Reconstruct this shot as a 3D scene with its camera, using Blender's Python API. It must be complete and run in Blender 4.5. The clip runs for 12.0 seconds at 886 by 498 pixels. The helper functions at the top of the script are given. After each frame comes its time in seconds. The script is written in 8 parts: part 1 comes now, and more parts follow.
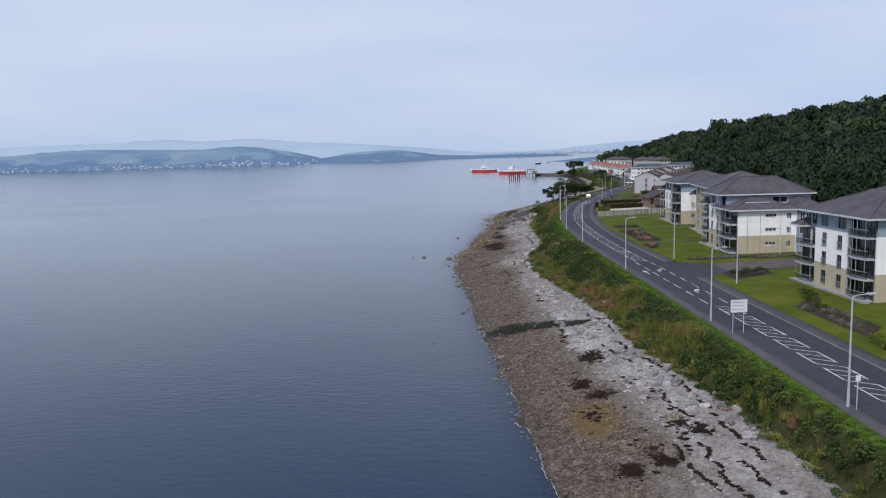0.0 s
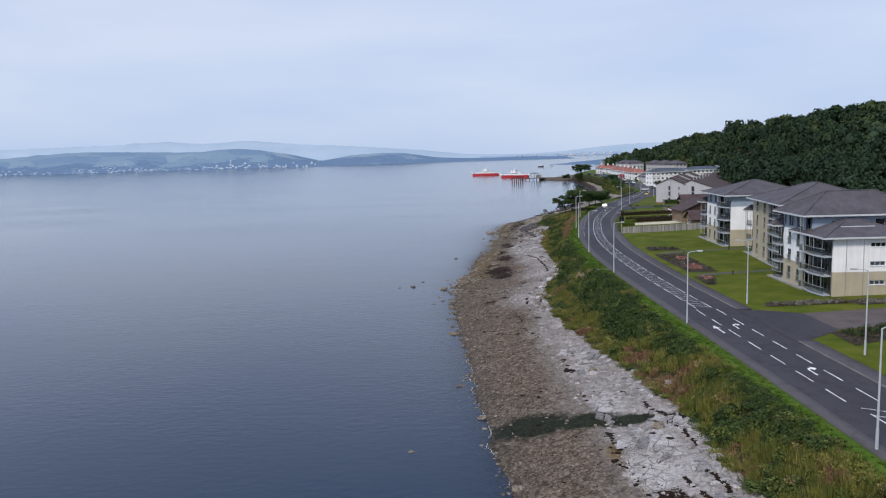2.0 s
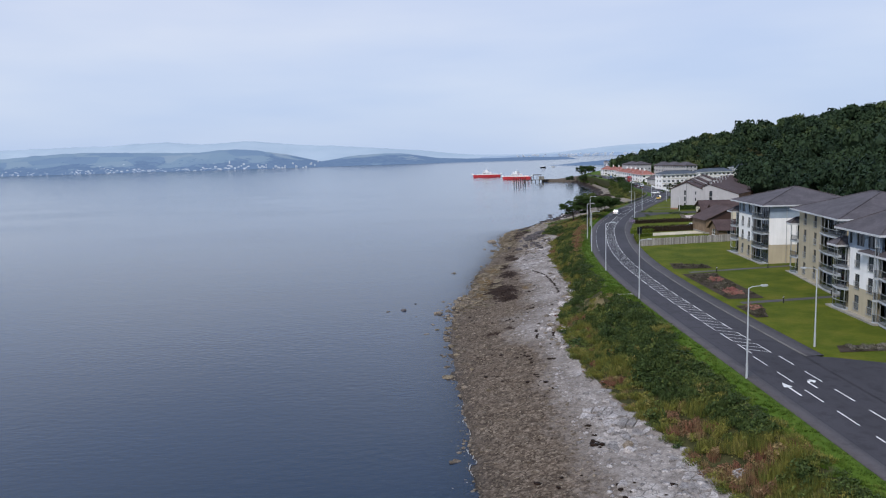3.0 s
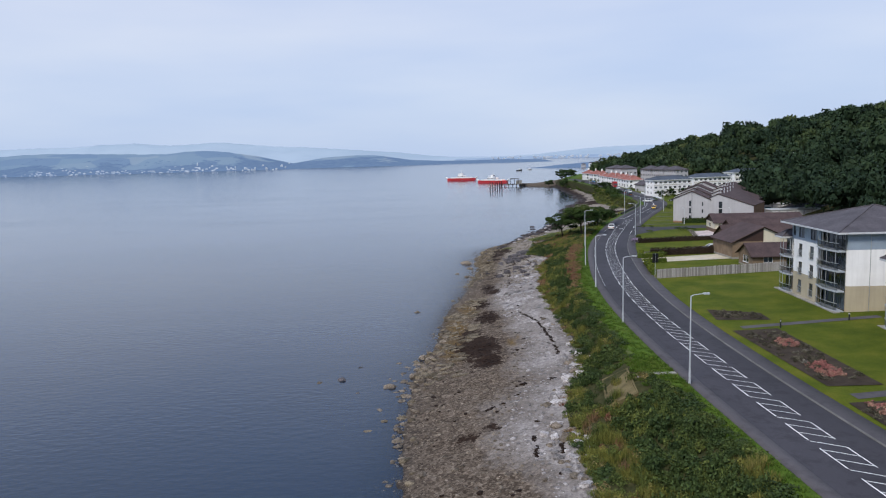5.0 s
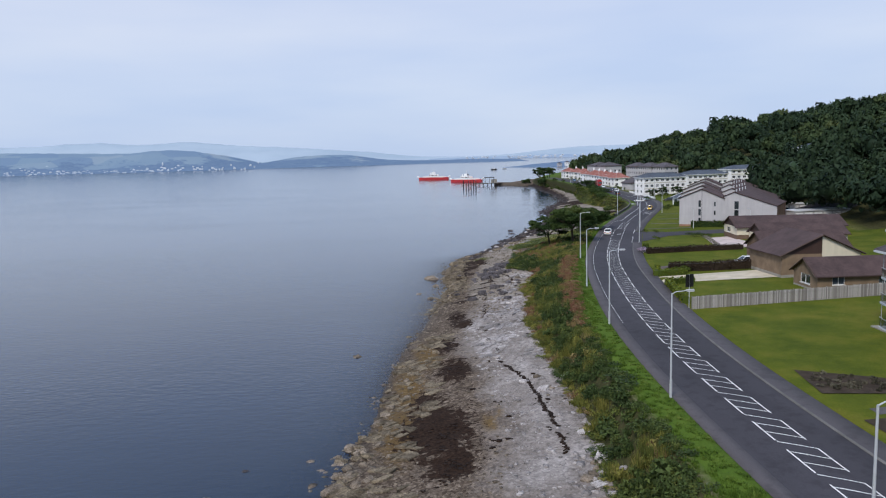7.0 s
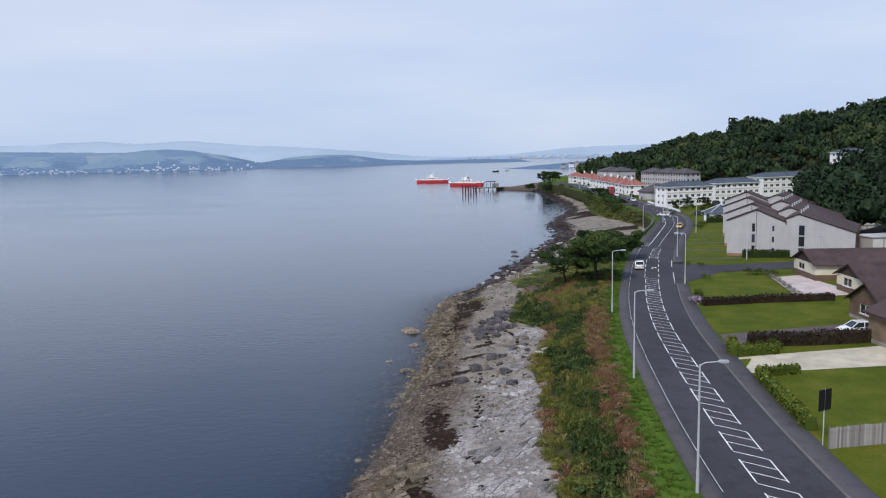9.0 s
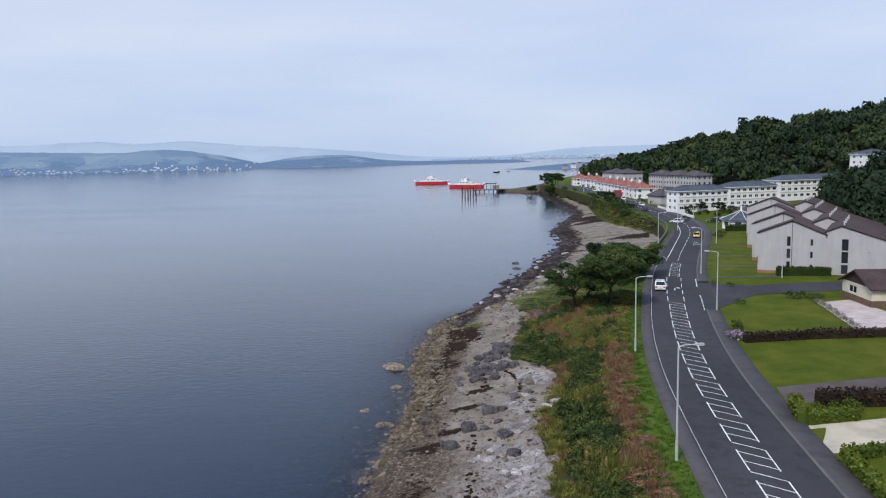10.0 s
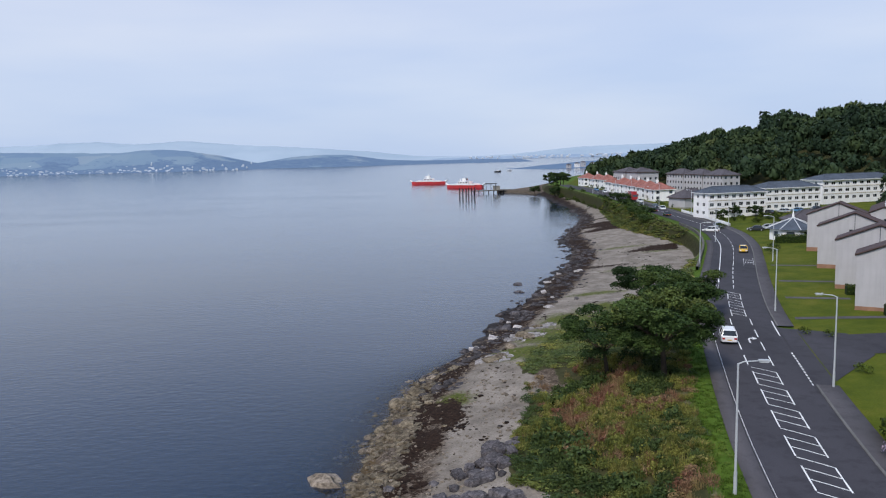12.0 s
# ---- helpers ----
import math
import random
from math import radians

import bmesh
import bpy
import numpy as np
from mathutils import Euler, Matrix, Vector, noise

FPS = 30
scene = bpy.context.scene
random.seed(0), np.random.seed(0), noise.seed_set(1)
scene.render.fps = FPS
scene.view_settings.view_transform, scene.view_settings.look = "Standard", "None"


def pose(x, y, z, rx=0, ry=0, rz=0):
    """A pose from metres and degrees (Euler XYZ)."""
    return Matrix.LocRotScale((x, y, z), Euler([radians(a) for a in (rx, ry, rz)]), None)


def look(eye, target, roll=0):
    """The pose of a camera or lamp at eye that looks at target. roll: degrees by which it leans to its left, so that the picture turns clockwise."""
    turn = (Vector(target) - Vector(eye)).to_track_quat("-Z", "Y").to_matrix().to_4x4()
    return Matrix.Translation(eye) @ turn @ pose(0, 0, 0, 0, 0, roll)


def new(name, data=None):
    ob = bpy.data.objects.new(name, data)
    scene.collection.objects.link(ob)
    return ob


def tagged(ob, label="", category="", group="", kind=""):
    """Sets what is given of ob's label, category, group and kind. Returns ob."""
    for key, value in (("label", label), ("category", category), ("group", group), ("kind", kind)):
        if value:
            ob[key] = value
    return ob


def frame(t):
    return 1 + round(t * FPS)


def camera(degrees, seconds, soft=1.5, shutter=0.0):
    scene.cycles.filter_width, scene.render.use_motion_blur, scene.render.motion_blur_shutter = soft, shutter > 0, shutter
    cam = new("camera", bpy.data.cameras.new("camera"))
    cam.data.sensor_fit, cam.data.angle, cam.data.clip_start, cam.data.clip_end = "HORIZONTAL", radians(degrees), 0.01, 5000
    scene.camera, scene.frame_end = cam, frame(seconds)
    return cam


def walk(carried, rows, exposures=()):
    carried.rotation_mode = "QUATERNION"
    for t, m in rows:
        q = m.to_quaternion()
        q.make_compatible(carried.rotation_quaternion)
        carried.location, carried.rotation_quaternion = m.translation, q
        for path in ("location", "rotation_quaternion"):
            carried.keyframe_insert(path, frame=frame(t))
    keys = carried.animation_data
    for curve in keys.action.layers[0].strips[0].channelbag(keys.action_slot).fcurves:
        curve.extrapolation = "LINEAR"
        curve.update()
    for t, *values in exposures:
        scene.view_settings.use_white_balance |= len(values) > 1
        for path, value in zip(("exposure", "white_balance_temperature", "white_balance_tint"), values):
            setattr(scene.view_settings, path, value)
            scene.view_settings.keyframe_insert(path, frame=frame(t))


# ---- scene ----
cam = camera(60.8, 12.0, soft=1.15)
METRES, EYE, TILT, LEAN, TURN = 250.0, 29.0, 0.0, 0.0, 0.6
ROWS = [
    (0.0, 0.0, 0.0, 0.0, -0.21, -7.42, 1.61),
    (0.5, 0.0011, 0.0361, 0.0009, -0.2, -7.37, 1.59),
    (1.0, 0.0029, 0.0757, 0.0017, -0.19, -7.32, 1.59),
    (1.5, 0.0048, 0.1172, 0.0021, -0.17, -7.28, 1.6),
    (2.0, 0.0071, 0.1591, 0.0019, -0.14, -7.24, 1.61),
    (2.5, 0.0096, 0.2046, 0.002, -0.1, -7.22, 1.63),
    (3.0, 0.012, 0.248, 0.0041, -0.06, -7.21, 1.61),
    (5.0, 0.024, 0.4168, 0.0063, -1.94, -7.12, 1.49),
    (5.5, 0.028, 0.4575, 0.0036, -3.2, -7.12, 1.47),
    (6.0, 0.0324, 0.4985, 0.0005, -3.56, -7.11, 1.46),
    (6.5, 0.0375, 0.5403, -0.0025, -3.92, -7.13, 1.49),
    (7.0, 0.0434, 0.5832, -0.0043, -3.87, -7.15, 1.48),
    (9.0, 0.0678, 0.7515, 0.0042, -3.71, -7.18, 1.28),
    (9.5, 0.0738, 0.7909, 0.006, -3.67, -7.16, 1.25),
    (10.0, 0.0799, 0.8305, 0.0062, -3.63, -7.16, 1.26),
    (10.5, 0.0861, 0.8705, 0.0052, -3.59, -7.17, 1.29),
    (11.0, 0.0924, 0.9104, 0.0037, -3.56, -7.17, 1.33),
    (11.5, 0.099, 0.9513, 0.0021, -3.53, -7.17, 1.35),
    (12.0, 0.1057, 0.9925, 0.0017, -3.5, -7.18, 1.4),
]
walk(cam, [(t, pose(0, 0, EYE, TILT, LEAN, TURN) @ pose(METRES * x, METRES * y, METRES * z, 90 + pitch, roll, yaw)) for t, x, y, z, yaw, pitch, roll in ROWS],
     exposures=((0.0, -0.05), (0.5, 0.02), (12.0, 0.02)))

# ---- light: a bright overcast sky with thin cloud, a soft sun behind it ----
SUN_ELEVATION, SUN_AZIMUTH = 48.0, 215.0
world = bpy.data.worlds.new("overcast_sky")
scene.world = world
world.use_nodes = True
wt = world.node_tree
wt.nodes.clear()


def wnode(kind, **inputs):
    n = wt.nodes.new(kind)
    for k, v in inputs.items():
        n.inputs[k.replace("_", " ")].default_value = v
    return n


w_out = wnode("ShaderNodeOutputWorld")
w_bg = wnode("ShaderNodeBackground", Strength=0.106)
w_sky = wt.nodes.new("ShaderNodeTexSky")
w_sky.sky_type, w_sky.sun_disc = "NISHITA", False
w_sky.sun_elevation, w_sky.sun_rotation = radians(SUN_ELEVATION), radians(SUN_AZIMUTH)
w_sky.air_density, w_sky.dust_density, w_sky.ozone_density = 1.0, 2.0, 2.0
w_co = wt.nodes.new("ShaderNodeTexCoord")
w_map = wnode("ShaderNodeMapping")
w_map.inputs["Scale"].default_value = (1.0, 1.0, 5.0)
w_map.inputs["Location"].default_value = (0.3, 0.1, 0.0)
w_no = wnode("ShaderNodeTexNoise", Scale=2.2, Detail=4.0, Roughness=0.45)
w_ramp = wt.nodes.new("ShaderNodeValToRGB")
w_ramp.color_ramp.elements[0].position, w_ramp.color_ramp.elements[1].position = 0.35, 0.72
w_ramp.color_ramp.elements[0].color = (5.35, 6.3, 8.6, 1)
w_ramp.color_ramp.elements[1].color = (6.8, 7.35, 8.9, 1)
w_mix = wt.nodes.new("ShaderNodeMix")
w_mix.data_type = "RGBA"
w_mix.inputs[0].default_value = 0.88
wt.links.new(w_co.outputs["Generated"], w_map.inputs["Vector"])
wt.links.new(w_map.outputs["Vector"], w_no.inputs["Vector"])
wt.links.new(w_no.outputs["Fac"], w_ramp.inputs["Fac"])
wt.links.new(w_sky.outputs["Color"], w_mix.inputs[6])
wt.links.new(w_ramp.outputs["Color"], w_mix.inputs[7])
w_sep = wt.nodes.new("ShaderNodeSeparateXYZ")
w_low = wt.nodes.new("ShaderNodeValToRGB")
w_low.color_ramp.elements[0].position, w_low.color_ramp.elements[1].position = 0.0, 0.22
w_low.color_ramp.elements[0].color, w_low.color_ramp.elements[1].color = (0.93, 0.985, 1.0, 1), (1, 1, 1, 1)
w_high = w_low.color_ramp.elements.new(0.62)  # thinner cloud and bluer light overhead
w_high.color = (0.70, 0.85, 1.0, 1)
w_mul = wt.nodes.new("ShaderNodeMix")
w_mul.data_type, w_mul.blend_type = "RGBA", "MULTIPLY"
w_mul.inputs[0].default_value = 1.0
wt.links.new(w_co.outputs["Generated"], w_sep.inputs[0])
wt.links.new(w_sep.outputs["Z"], w_low.inputs["Fac"])
wt.links.new(w_mix.outputs[2], w_mul.inputs[6])
wt.links.new(w_low.outputs["Color"], w_mul.inputs[7])
wt.links.new(w_mul.outputs[2], w_bg.inputs["Color"])
wt.links.new(w_bg.outputs["Background"], w_out.inputs["Surface"])

sun_lamp = bpy.data.lights.new("sun", "SUN")
sun_lamp.energy, sun_lamp.angle, sun_lamp.color = 2.9, radians(12), (1.0, 0.93, 0.85)
sun = new("sun", sun_lamp)
az, el = radians(SUN_AZIMUTH), radians(SUN_ELEVATION)
sun.matrix_world = look((0, 0, 300), (-300 * math.sin(az) * math.cos(el), -300 * math.cos(az) * math.cos(el), 300 - 300 * math.sin(el)))

# ---- materials ----
class Nodes:
    """A node material under construction."""

    def __init__(self, name, rough=0.8, spec=0.3, metal=0.0):
        self.m = bpy.data.materials.new(name)
        self.m.use_nodes = True
        self.t = self.m.node_tree
        self.bsdf = self.t.nodes["Principled BSDF"]
        self.bsdf.inputs["Roughness"].default_value = rough
        self.bsdf.inputs["Specular IOR Level"].default_value = spec
        self.bsdf.inputs["Metallic"].default_value = metal
        self.co = None

    def node(self, kind, **inputs):
        n = self.t.nodes.new(kind)
        for k, v in inputs.items():
            n.inputs[k.replace("_", " ")].default_value = v
        return n

    def link(self, a, b):
        self.t.links.new(a, b)

    def pos(self, scale=None):
        if self.co is None:
            self.co = self.node("ShaderNodeTexCoord").outputs["Object"]
        if scale is None:
            return self.co
        mp = self.node("ShaderNodeMapping", Scale=scale)
        self.link(self.co, mp.inputs["Vector"])
        return mp.outputs["Vector"]

    def noise(self, scale, detail=3.0, rough=0.55, stretch=None):
        n = self.node("ShaderNodeTexNoise", Scale=scale, Detail=detail, Roughness=rough)
        self.link(self.pos(stretch), n.inputs["Vector"])
        return n.outputs["Fac"]

    def voronoi(self, scale, feature="F1", out="Color"):
        n = self.node("ShaderNodeTexVoronoi", Scale=scale)
        n.feature = feature
        self.link(self.pos(), n.inputs["Vector"])
        return n.outputs[out]

    def ramp(self, fac, *stops):
        r = self.node("ShaderNodeValToRGB")
        e = r.color_ramp.elements
        while len(e) < len(stops):
            e.new(0.5)
        for el_, (p, c) in zip(e, stops):
            el_.position = p
            el_.color = (*c, 1) if hasattr(c, "__len__") else (c, c, c, 1)
        self.link(fac, r.inputs["Fac"])
        return r.outputs["Color"]

    def mix(self, fac, a, b, blend="MIX"):
        n = self.node("ShaderNodeMix")
        n.data_type, n.blend_type = "RGBA", blend
        for socket, v in ((n.inputs[0], fac), (n.inputs[6], a), (n.inputs[7], b)):
            if isinstance(v, bpy.types.NodeSocket):
                self.link(v, socket)
            elif hasattr(v, "__len__"):
                socket.default_value = (*v, 1)
            else:
                socket.default_value = v
        return n.outputs[2]

    def math(self, op, a, b=0.0):
        n = self.node("ShaderNodeMath")
        n.operation = op
        for socket, v in zip(n.inputs, (a, b)):
            if isinstance(v, bpy.types.NodeSocket):
                self.link(v, socket)
            else:
                socket.default_value = v
        return n.outputs[0]

    def attr(self, name):
        n = self.node("ShaderNodeAttribute")
        n.attribute_name = name
        return n.outputs["Fac"]

    def random(self):
        return self.node("ShaderNodeObjectInfo").outputs["Random"]

    def island(self):
        return self.node("ShaderNodeNewGeometry").outputs["Random Per Island"]

    def bump(self, height, strength=0.3, distance=0.05):
        n = self.node("ShaderNodeBump", Strength=strength, Distance=distance)
        self.link(height, n.inputs["Height"])
        self.link(n.outputs["Normal"], self.bsdf.inputs["Normal"])

    def colour(self, c):
        self.link(c, self.bsdf.inputs["Base Color"])

    def rough(self, r):
        self.link(r, self.bsdf.inputs["Roughness"])


def shade(c, k):
    return tuple(min(1.0, v * k) for v in c)


def plain(name, c, rough=0.75, spec=0.3, metal=0.0, big=0.35, fine=6.0, var=0.14, bump=0.15, dist=0.02):
    """A painted, rendered or cast surface: blotches at one scale, grain at another."""
    n = Nodes(name, rough, spec, metal)
    base = n.ramp(n.noise(big, 3.0), (0.3, shade(c, 1 - var)), (0.7, shade(c, 1 + var)))
    grain = n.ramp(n.noise(fine, 4.0), (0.25, 1 - 0.8 * var), (0.75, 1.0))
    n.colour(n.mix(1.0, base, grain, "MULTIPLY"))
    if bump:
        n.bump(n.noise(fine * 2.5, 3.0), bump, dist)
    return n.m


def wall_render(name, c, streak=0.07):
    """Rendered wall with faint rain streaks."""
    n = Nodes(name, 0.85, 0.25)
    base = n.ramp(n.noise(0.5, 3.0), (0.3, shade(c, 0.93)), (0.7, shade(c, 1.03)))
    run = n.ramp(n.noise(1.6, 4.0, 0.6, (1, 1, 0.08)), (0.35, 1 - streak), (0.6, 1.0))
    n.colour(n.mix(1.0, base, run, "MULTIPLY"))
    n.bump(n.noise(30.0, 3.0), 0.2, 0.01)
    return n.m


def roof_tiles(name, c, pitch=0.32):
    """Tiled or slated roof: courses up the slope, patches of weathering."""
    n = Nodes(name, 0.8, 0.3)
    sep = n.node("ShaderNodeSeparateXYZ")
    n.link(n.pos(), sep.inputs[0])
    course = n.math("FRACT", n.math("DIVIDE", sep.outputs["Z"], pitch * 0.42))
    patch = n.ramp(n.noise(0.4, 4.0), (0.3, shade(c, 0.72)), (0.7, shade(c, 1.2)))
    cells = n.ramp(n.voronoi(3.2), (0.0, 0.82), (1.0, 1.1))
    # shade in the step of each course, multiplied into the tile colour
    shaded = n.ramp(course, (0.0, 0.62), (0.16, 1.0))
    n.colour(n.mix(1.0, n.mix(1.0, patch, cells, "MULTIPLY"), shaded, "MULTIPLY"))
    n.bump(course, 0.5, 0.03)
    return n.m


def glass_dark(name, c=(0.02, 0.026, 0.032)):
    """Window glass of a dim room seen from outside."""
    n = Nodes(name, 0.04, 0.6)
    n.colour(n.ramp(n.random(), (0.0, shade(c, 0.5)), (0.6, c), (1.0, shade(c, 3.5))))
    return n.m


def leaves(name, *stops, rough=0.65, low=0.55, high=1.5):
    """Leaf clumps: tint by plant, then by clump."""
    n = Nodes(name, rough, 0.1)
    base = n.ramp(n.attr("tint"), *stops)
    leaf = n.ramp(n.island(), (0.0, low), (0.5, 0.95), (1.0, high))
    n.colour(n.mix(1.0, base, leaf, "MULTIPLY"))
    return n.m


def rocky(name, low, high):
    n = Nodes(name, 0.9, 0.12)
    base = n.ramp(n.noise(1.1, 5.0), (0.3, low), (0.7, high))
    rnd = n.mix(1.0, n.ramp(n.random(), (0.0, 0.75), (1.0, 1.2)), n.ramp(n.island(), (0.0, 0.6), (1.0, 1.3)), "MULTIPLY")
    spots = n.ramp(n.noise(5.0, 6.0, 0.7), (0.36, 0.42), (0.56, 1.08))
    c = n.mix(1.0, n.mix(1.0, base, rnd, "MULTIPLY"), spots, "MULTIPLY")
    n.colour(c)
    n.bump(n.noise(5.0, 6.0, 0.65), 0.6, 0.12)
    return n.m


M = {}
M["white"] = wall_render("white_render", (0.84, 0.835, 0.83))
M["cream"] = wall_render("cream_render", (0.62, 0.57, 0.44))
M["tan"] = wall_render("sandstone_render", (0.46, 0.40, 0.29), 0.1)
M["clad"] = plain("blue_grey_cladding", (0.27, 0.33, 0.40), 0.5, 0.4, 0.0, 0.6, 3.0, 0.1, 0.05)
M["roughcast"] = wall_render("grey_roughcast", (0.43, 0.42, 0.435), 0.08)
M["brick"] = plain("buff_brick", (0.21, 0.15, 0.10), 0.85, 0.2, 0, 0.8, 14.0, 0.2, 0.4, 0.02)
M["darkbrick"] = plain("brown_brick", (0.15, 0.10, 0.07), 0.85, 0.2, 0, 0.8, 14.0, 0.2, 0.4, 0.02)
M["redbrick"] = plain("red_brick", (0.29, 0.165, 0.11), 0.85, 0.2, 0, 0.8, 14.0, 0.2, 0.4, 0.02)
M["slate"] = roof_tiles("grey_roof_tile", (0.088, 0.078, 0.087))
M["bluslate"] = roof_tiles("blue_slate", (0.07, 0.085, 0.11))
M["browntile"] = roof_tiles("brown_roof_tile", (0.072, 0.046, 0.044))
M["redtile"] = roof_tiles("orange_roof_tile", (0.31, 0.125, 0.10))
M["fascia"] = plain("brown_fascia", (0.06, 0.035, 0.028), 0.6)
M["trim"] = plain("white_trim", (0.72, 0.72, 0.72), 0.5)
M["lead"] = plain("pale_flashing", (0.55, 0.56, 0.58), 0.5)
M["steel"] = plain("galvanised_steel", (0.42, 0.44, 0.45), 0.45, 0.5, 0.5, 1.0, 8.0, 0.1, 0.0)
M["frame"] = plain("dark_window_frame", (0.10, 0.11, 0.12), 0.5)
M["whiteframe"] = plain("white_window_frame", (0.70, 0.70, 0.70), 0.45)
M["glass"] = glass_dark("window_glass")
M["balglass"] = glass_dark("balcony_glass", (0.015, 0.021, 0.026))
M["balglass"].node_tree.nodes["Principled BSDF"].inputs["Alpha"].default_value = 0.55
M["slab"] = plain("balcony_slab", (0.40, 0.43, 0.46), 0.7)
M["soil"] = plain("dark_soil", (0.055, 0.042, 0.032), 0.95, 0.1, 0, 0.7, 5.0, 0.3, 0.8, 0.08)
M["kerb"] = plain("concrete_kerb", (0.15, 0.145, 0.14), 0.9, 0.2, 0, 0.5, 8.0, 0.2, 0.3)
M["concrete"] = plain("weathered_concrete", (0.30, 0.285, 0.25), 0.9, 0.2, 0, 0.6, 6.0, 0.25, 0.4)
M["gravel"] = plain("cream_gravel", (0.52, 0.46, 0.36), 0.95, 0.1, 0, 0.5, 18.0, 0.18, 0.6, 0.03)
M["pinkgravel"] = plain("pale_pink_gravel", (0.52, 0.44, 0.42), 0.95, 0.1, 0, 0.5, 18.0, 0.18, 0.6, 0.03)
M["drive"] = plain("red_paver_drive", (0.105, 0.082, 0.08), 0.9, 0.2, 0, 0.5, 9.0, 0.2, 0.4)
fw = Nodes("silvered_fence_wood", 0.9, 0.15)
fw.colour(fw.mix(1.0, fw.ramp(fw.random(), (0.0, (0.19, 0.175, 0.165)), (1.0, (0.42, 0.40, 0.385))), fw.ramp(fw.noise(9.0, 4.0), (0.3, 0.75), (0.7, 1.05)), "MULTIPLY"))
M["fencewood"] = fw.m
M["post"] = plain("lamp_post_grey", (0.50, 0.52, 0.54), 0.45, 0.5, 0.2, 1.0, 6.0, 0.08, 0.0)
M["lens"] = plain("lamp_lens", (0.75, 0.76, 0.76), 0.25, 0.5, 0, 1, 4, 0.05, 0)
M["black"] = plain("black_plastic", (0.012, 0.012, 0.013), 0.6)
M["rubber"] = plain("tyre_rubber", (0.02, 0.02, 0.02), 0.85)
M["paintline"] = plain("worn_road_paint", (0.72, 0.72, 0.70), 0.7, 0.3, 0, 0.8, 7.0, 0.18, 0.1)
M["bark"] = plain("bark", (0.07, 0.055, 0.042), 0.95, 0.1, 0, 1.0, 9.0, 0.3, 0.8, 0.05)


def asphalt(name, c, worn):
    n = Nodes(name, 0.88, 0.3)
    base = n.ramp(n.noise(0.12, 4.0, 0.6, (1, 0.25, 1)), (0.32, shade(c, 0.8)), (0.68, shade(c, worn)))
    grain = n.ramp(n.noise(22.0, 3.0), (0.3, 0.8), (0.7, 1.12))
    stain = n.ramp(n.noise(0.7, 5.0, 0.65), (0.36, 0.75), (0.5, 1.0))
    n.colour(n.mix(1.0, n.mix(1.0, base, grain, "MULTIPLY"), stain, "MULTIPLY"))
    n.bump(n.noise(40.0, 2.0), 0.3, 0.01)
    return n.m


M["road"] = asphalt("asphalt", (0.042, 0.039, 0.046), 1.3)
M["path"] = asphalt("footway_asphalt", (0.082, 0.074, 0.079), 1.2)
M["patch"] = asphalt("dark_repair_asphalt", (0.03, 0.03, 0.032), 1.1)


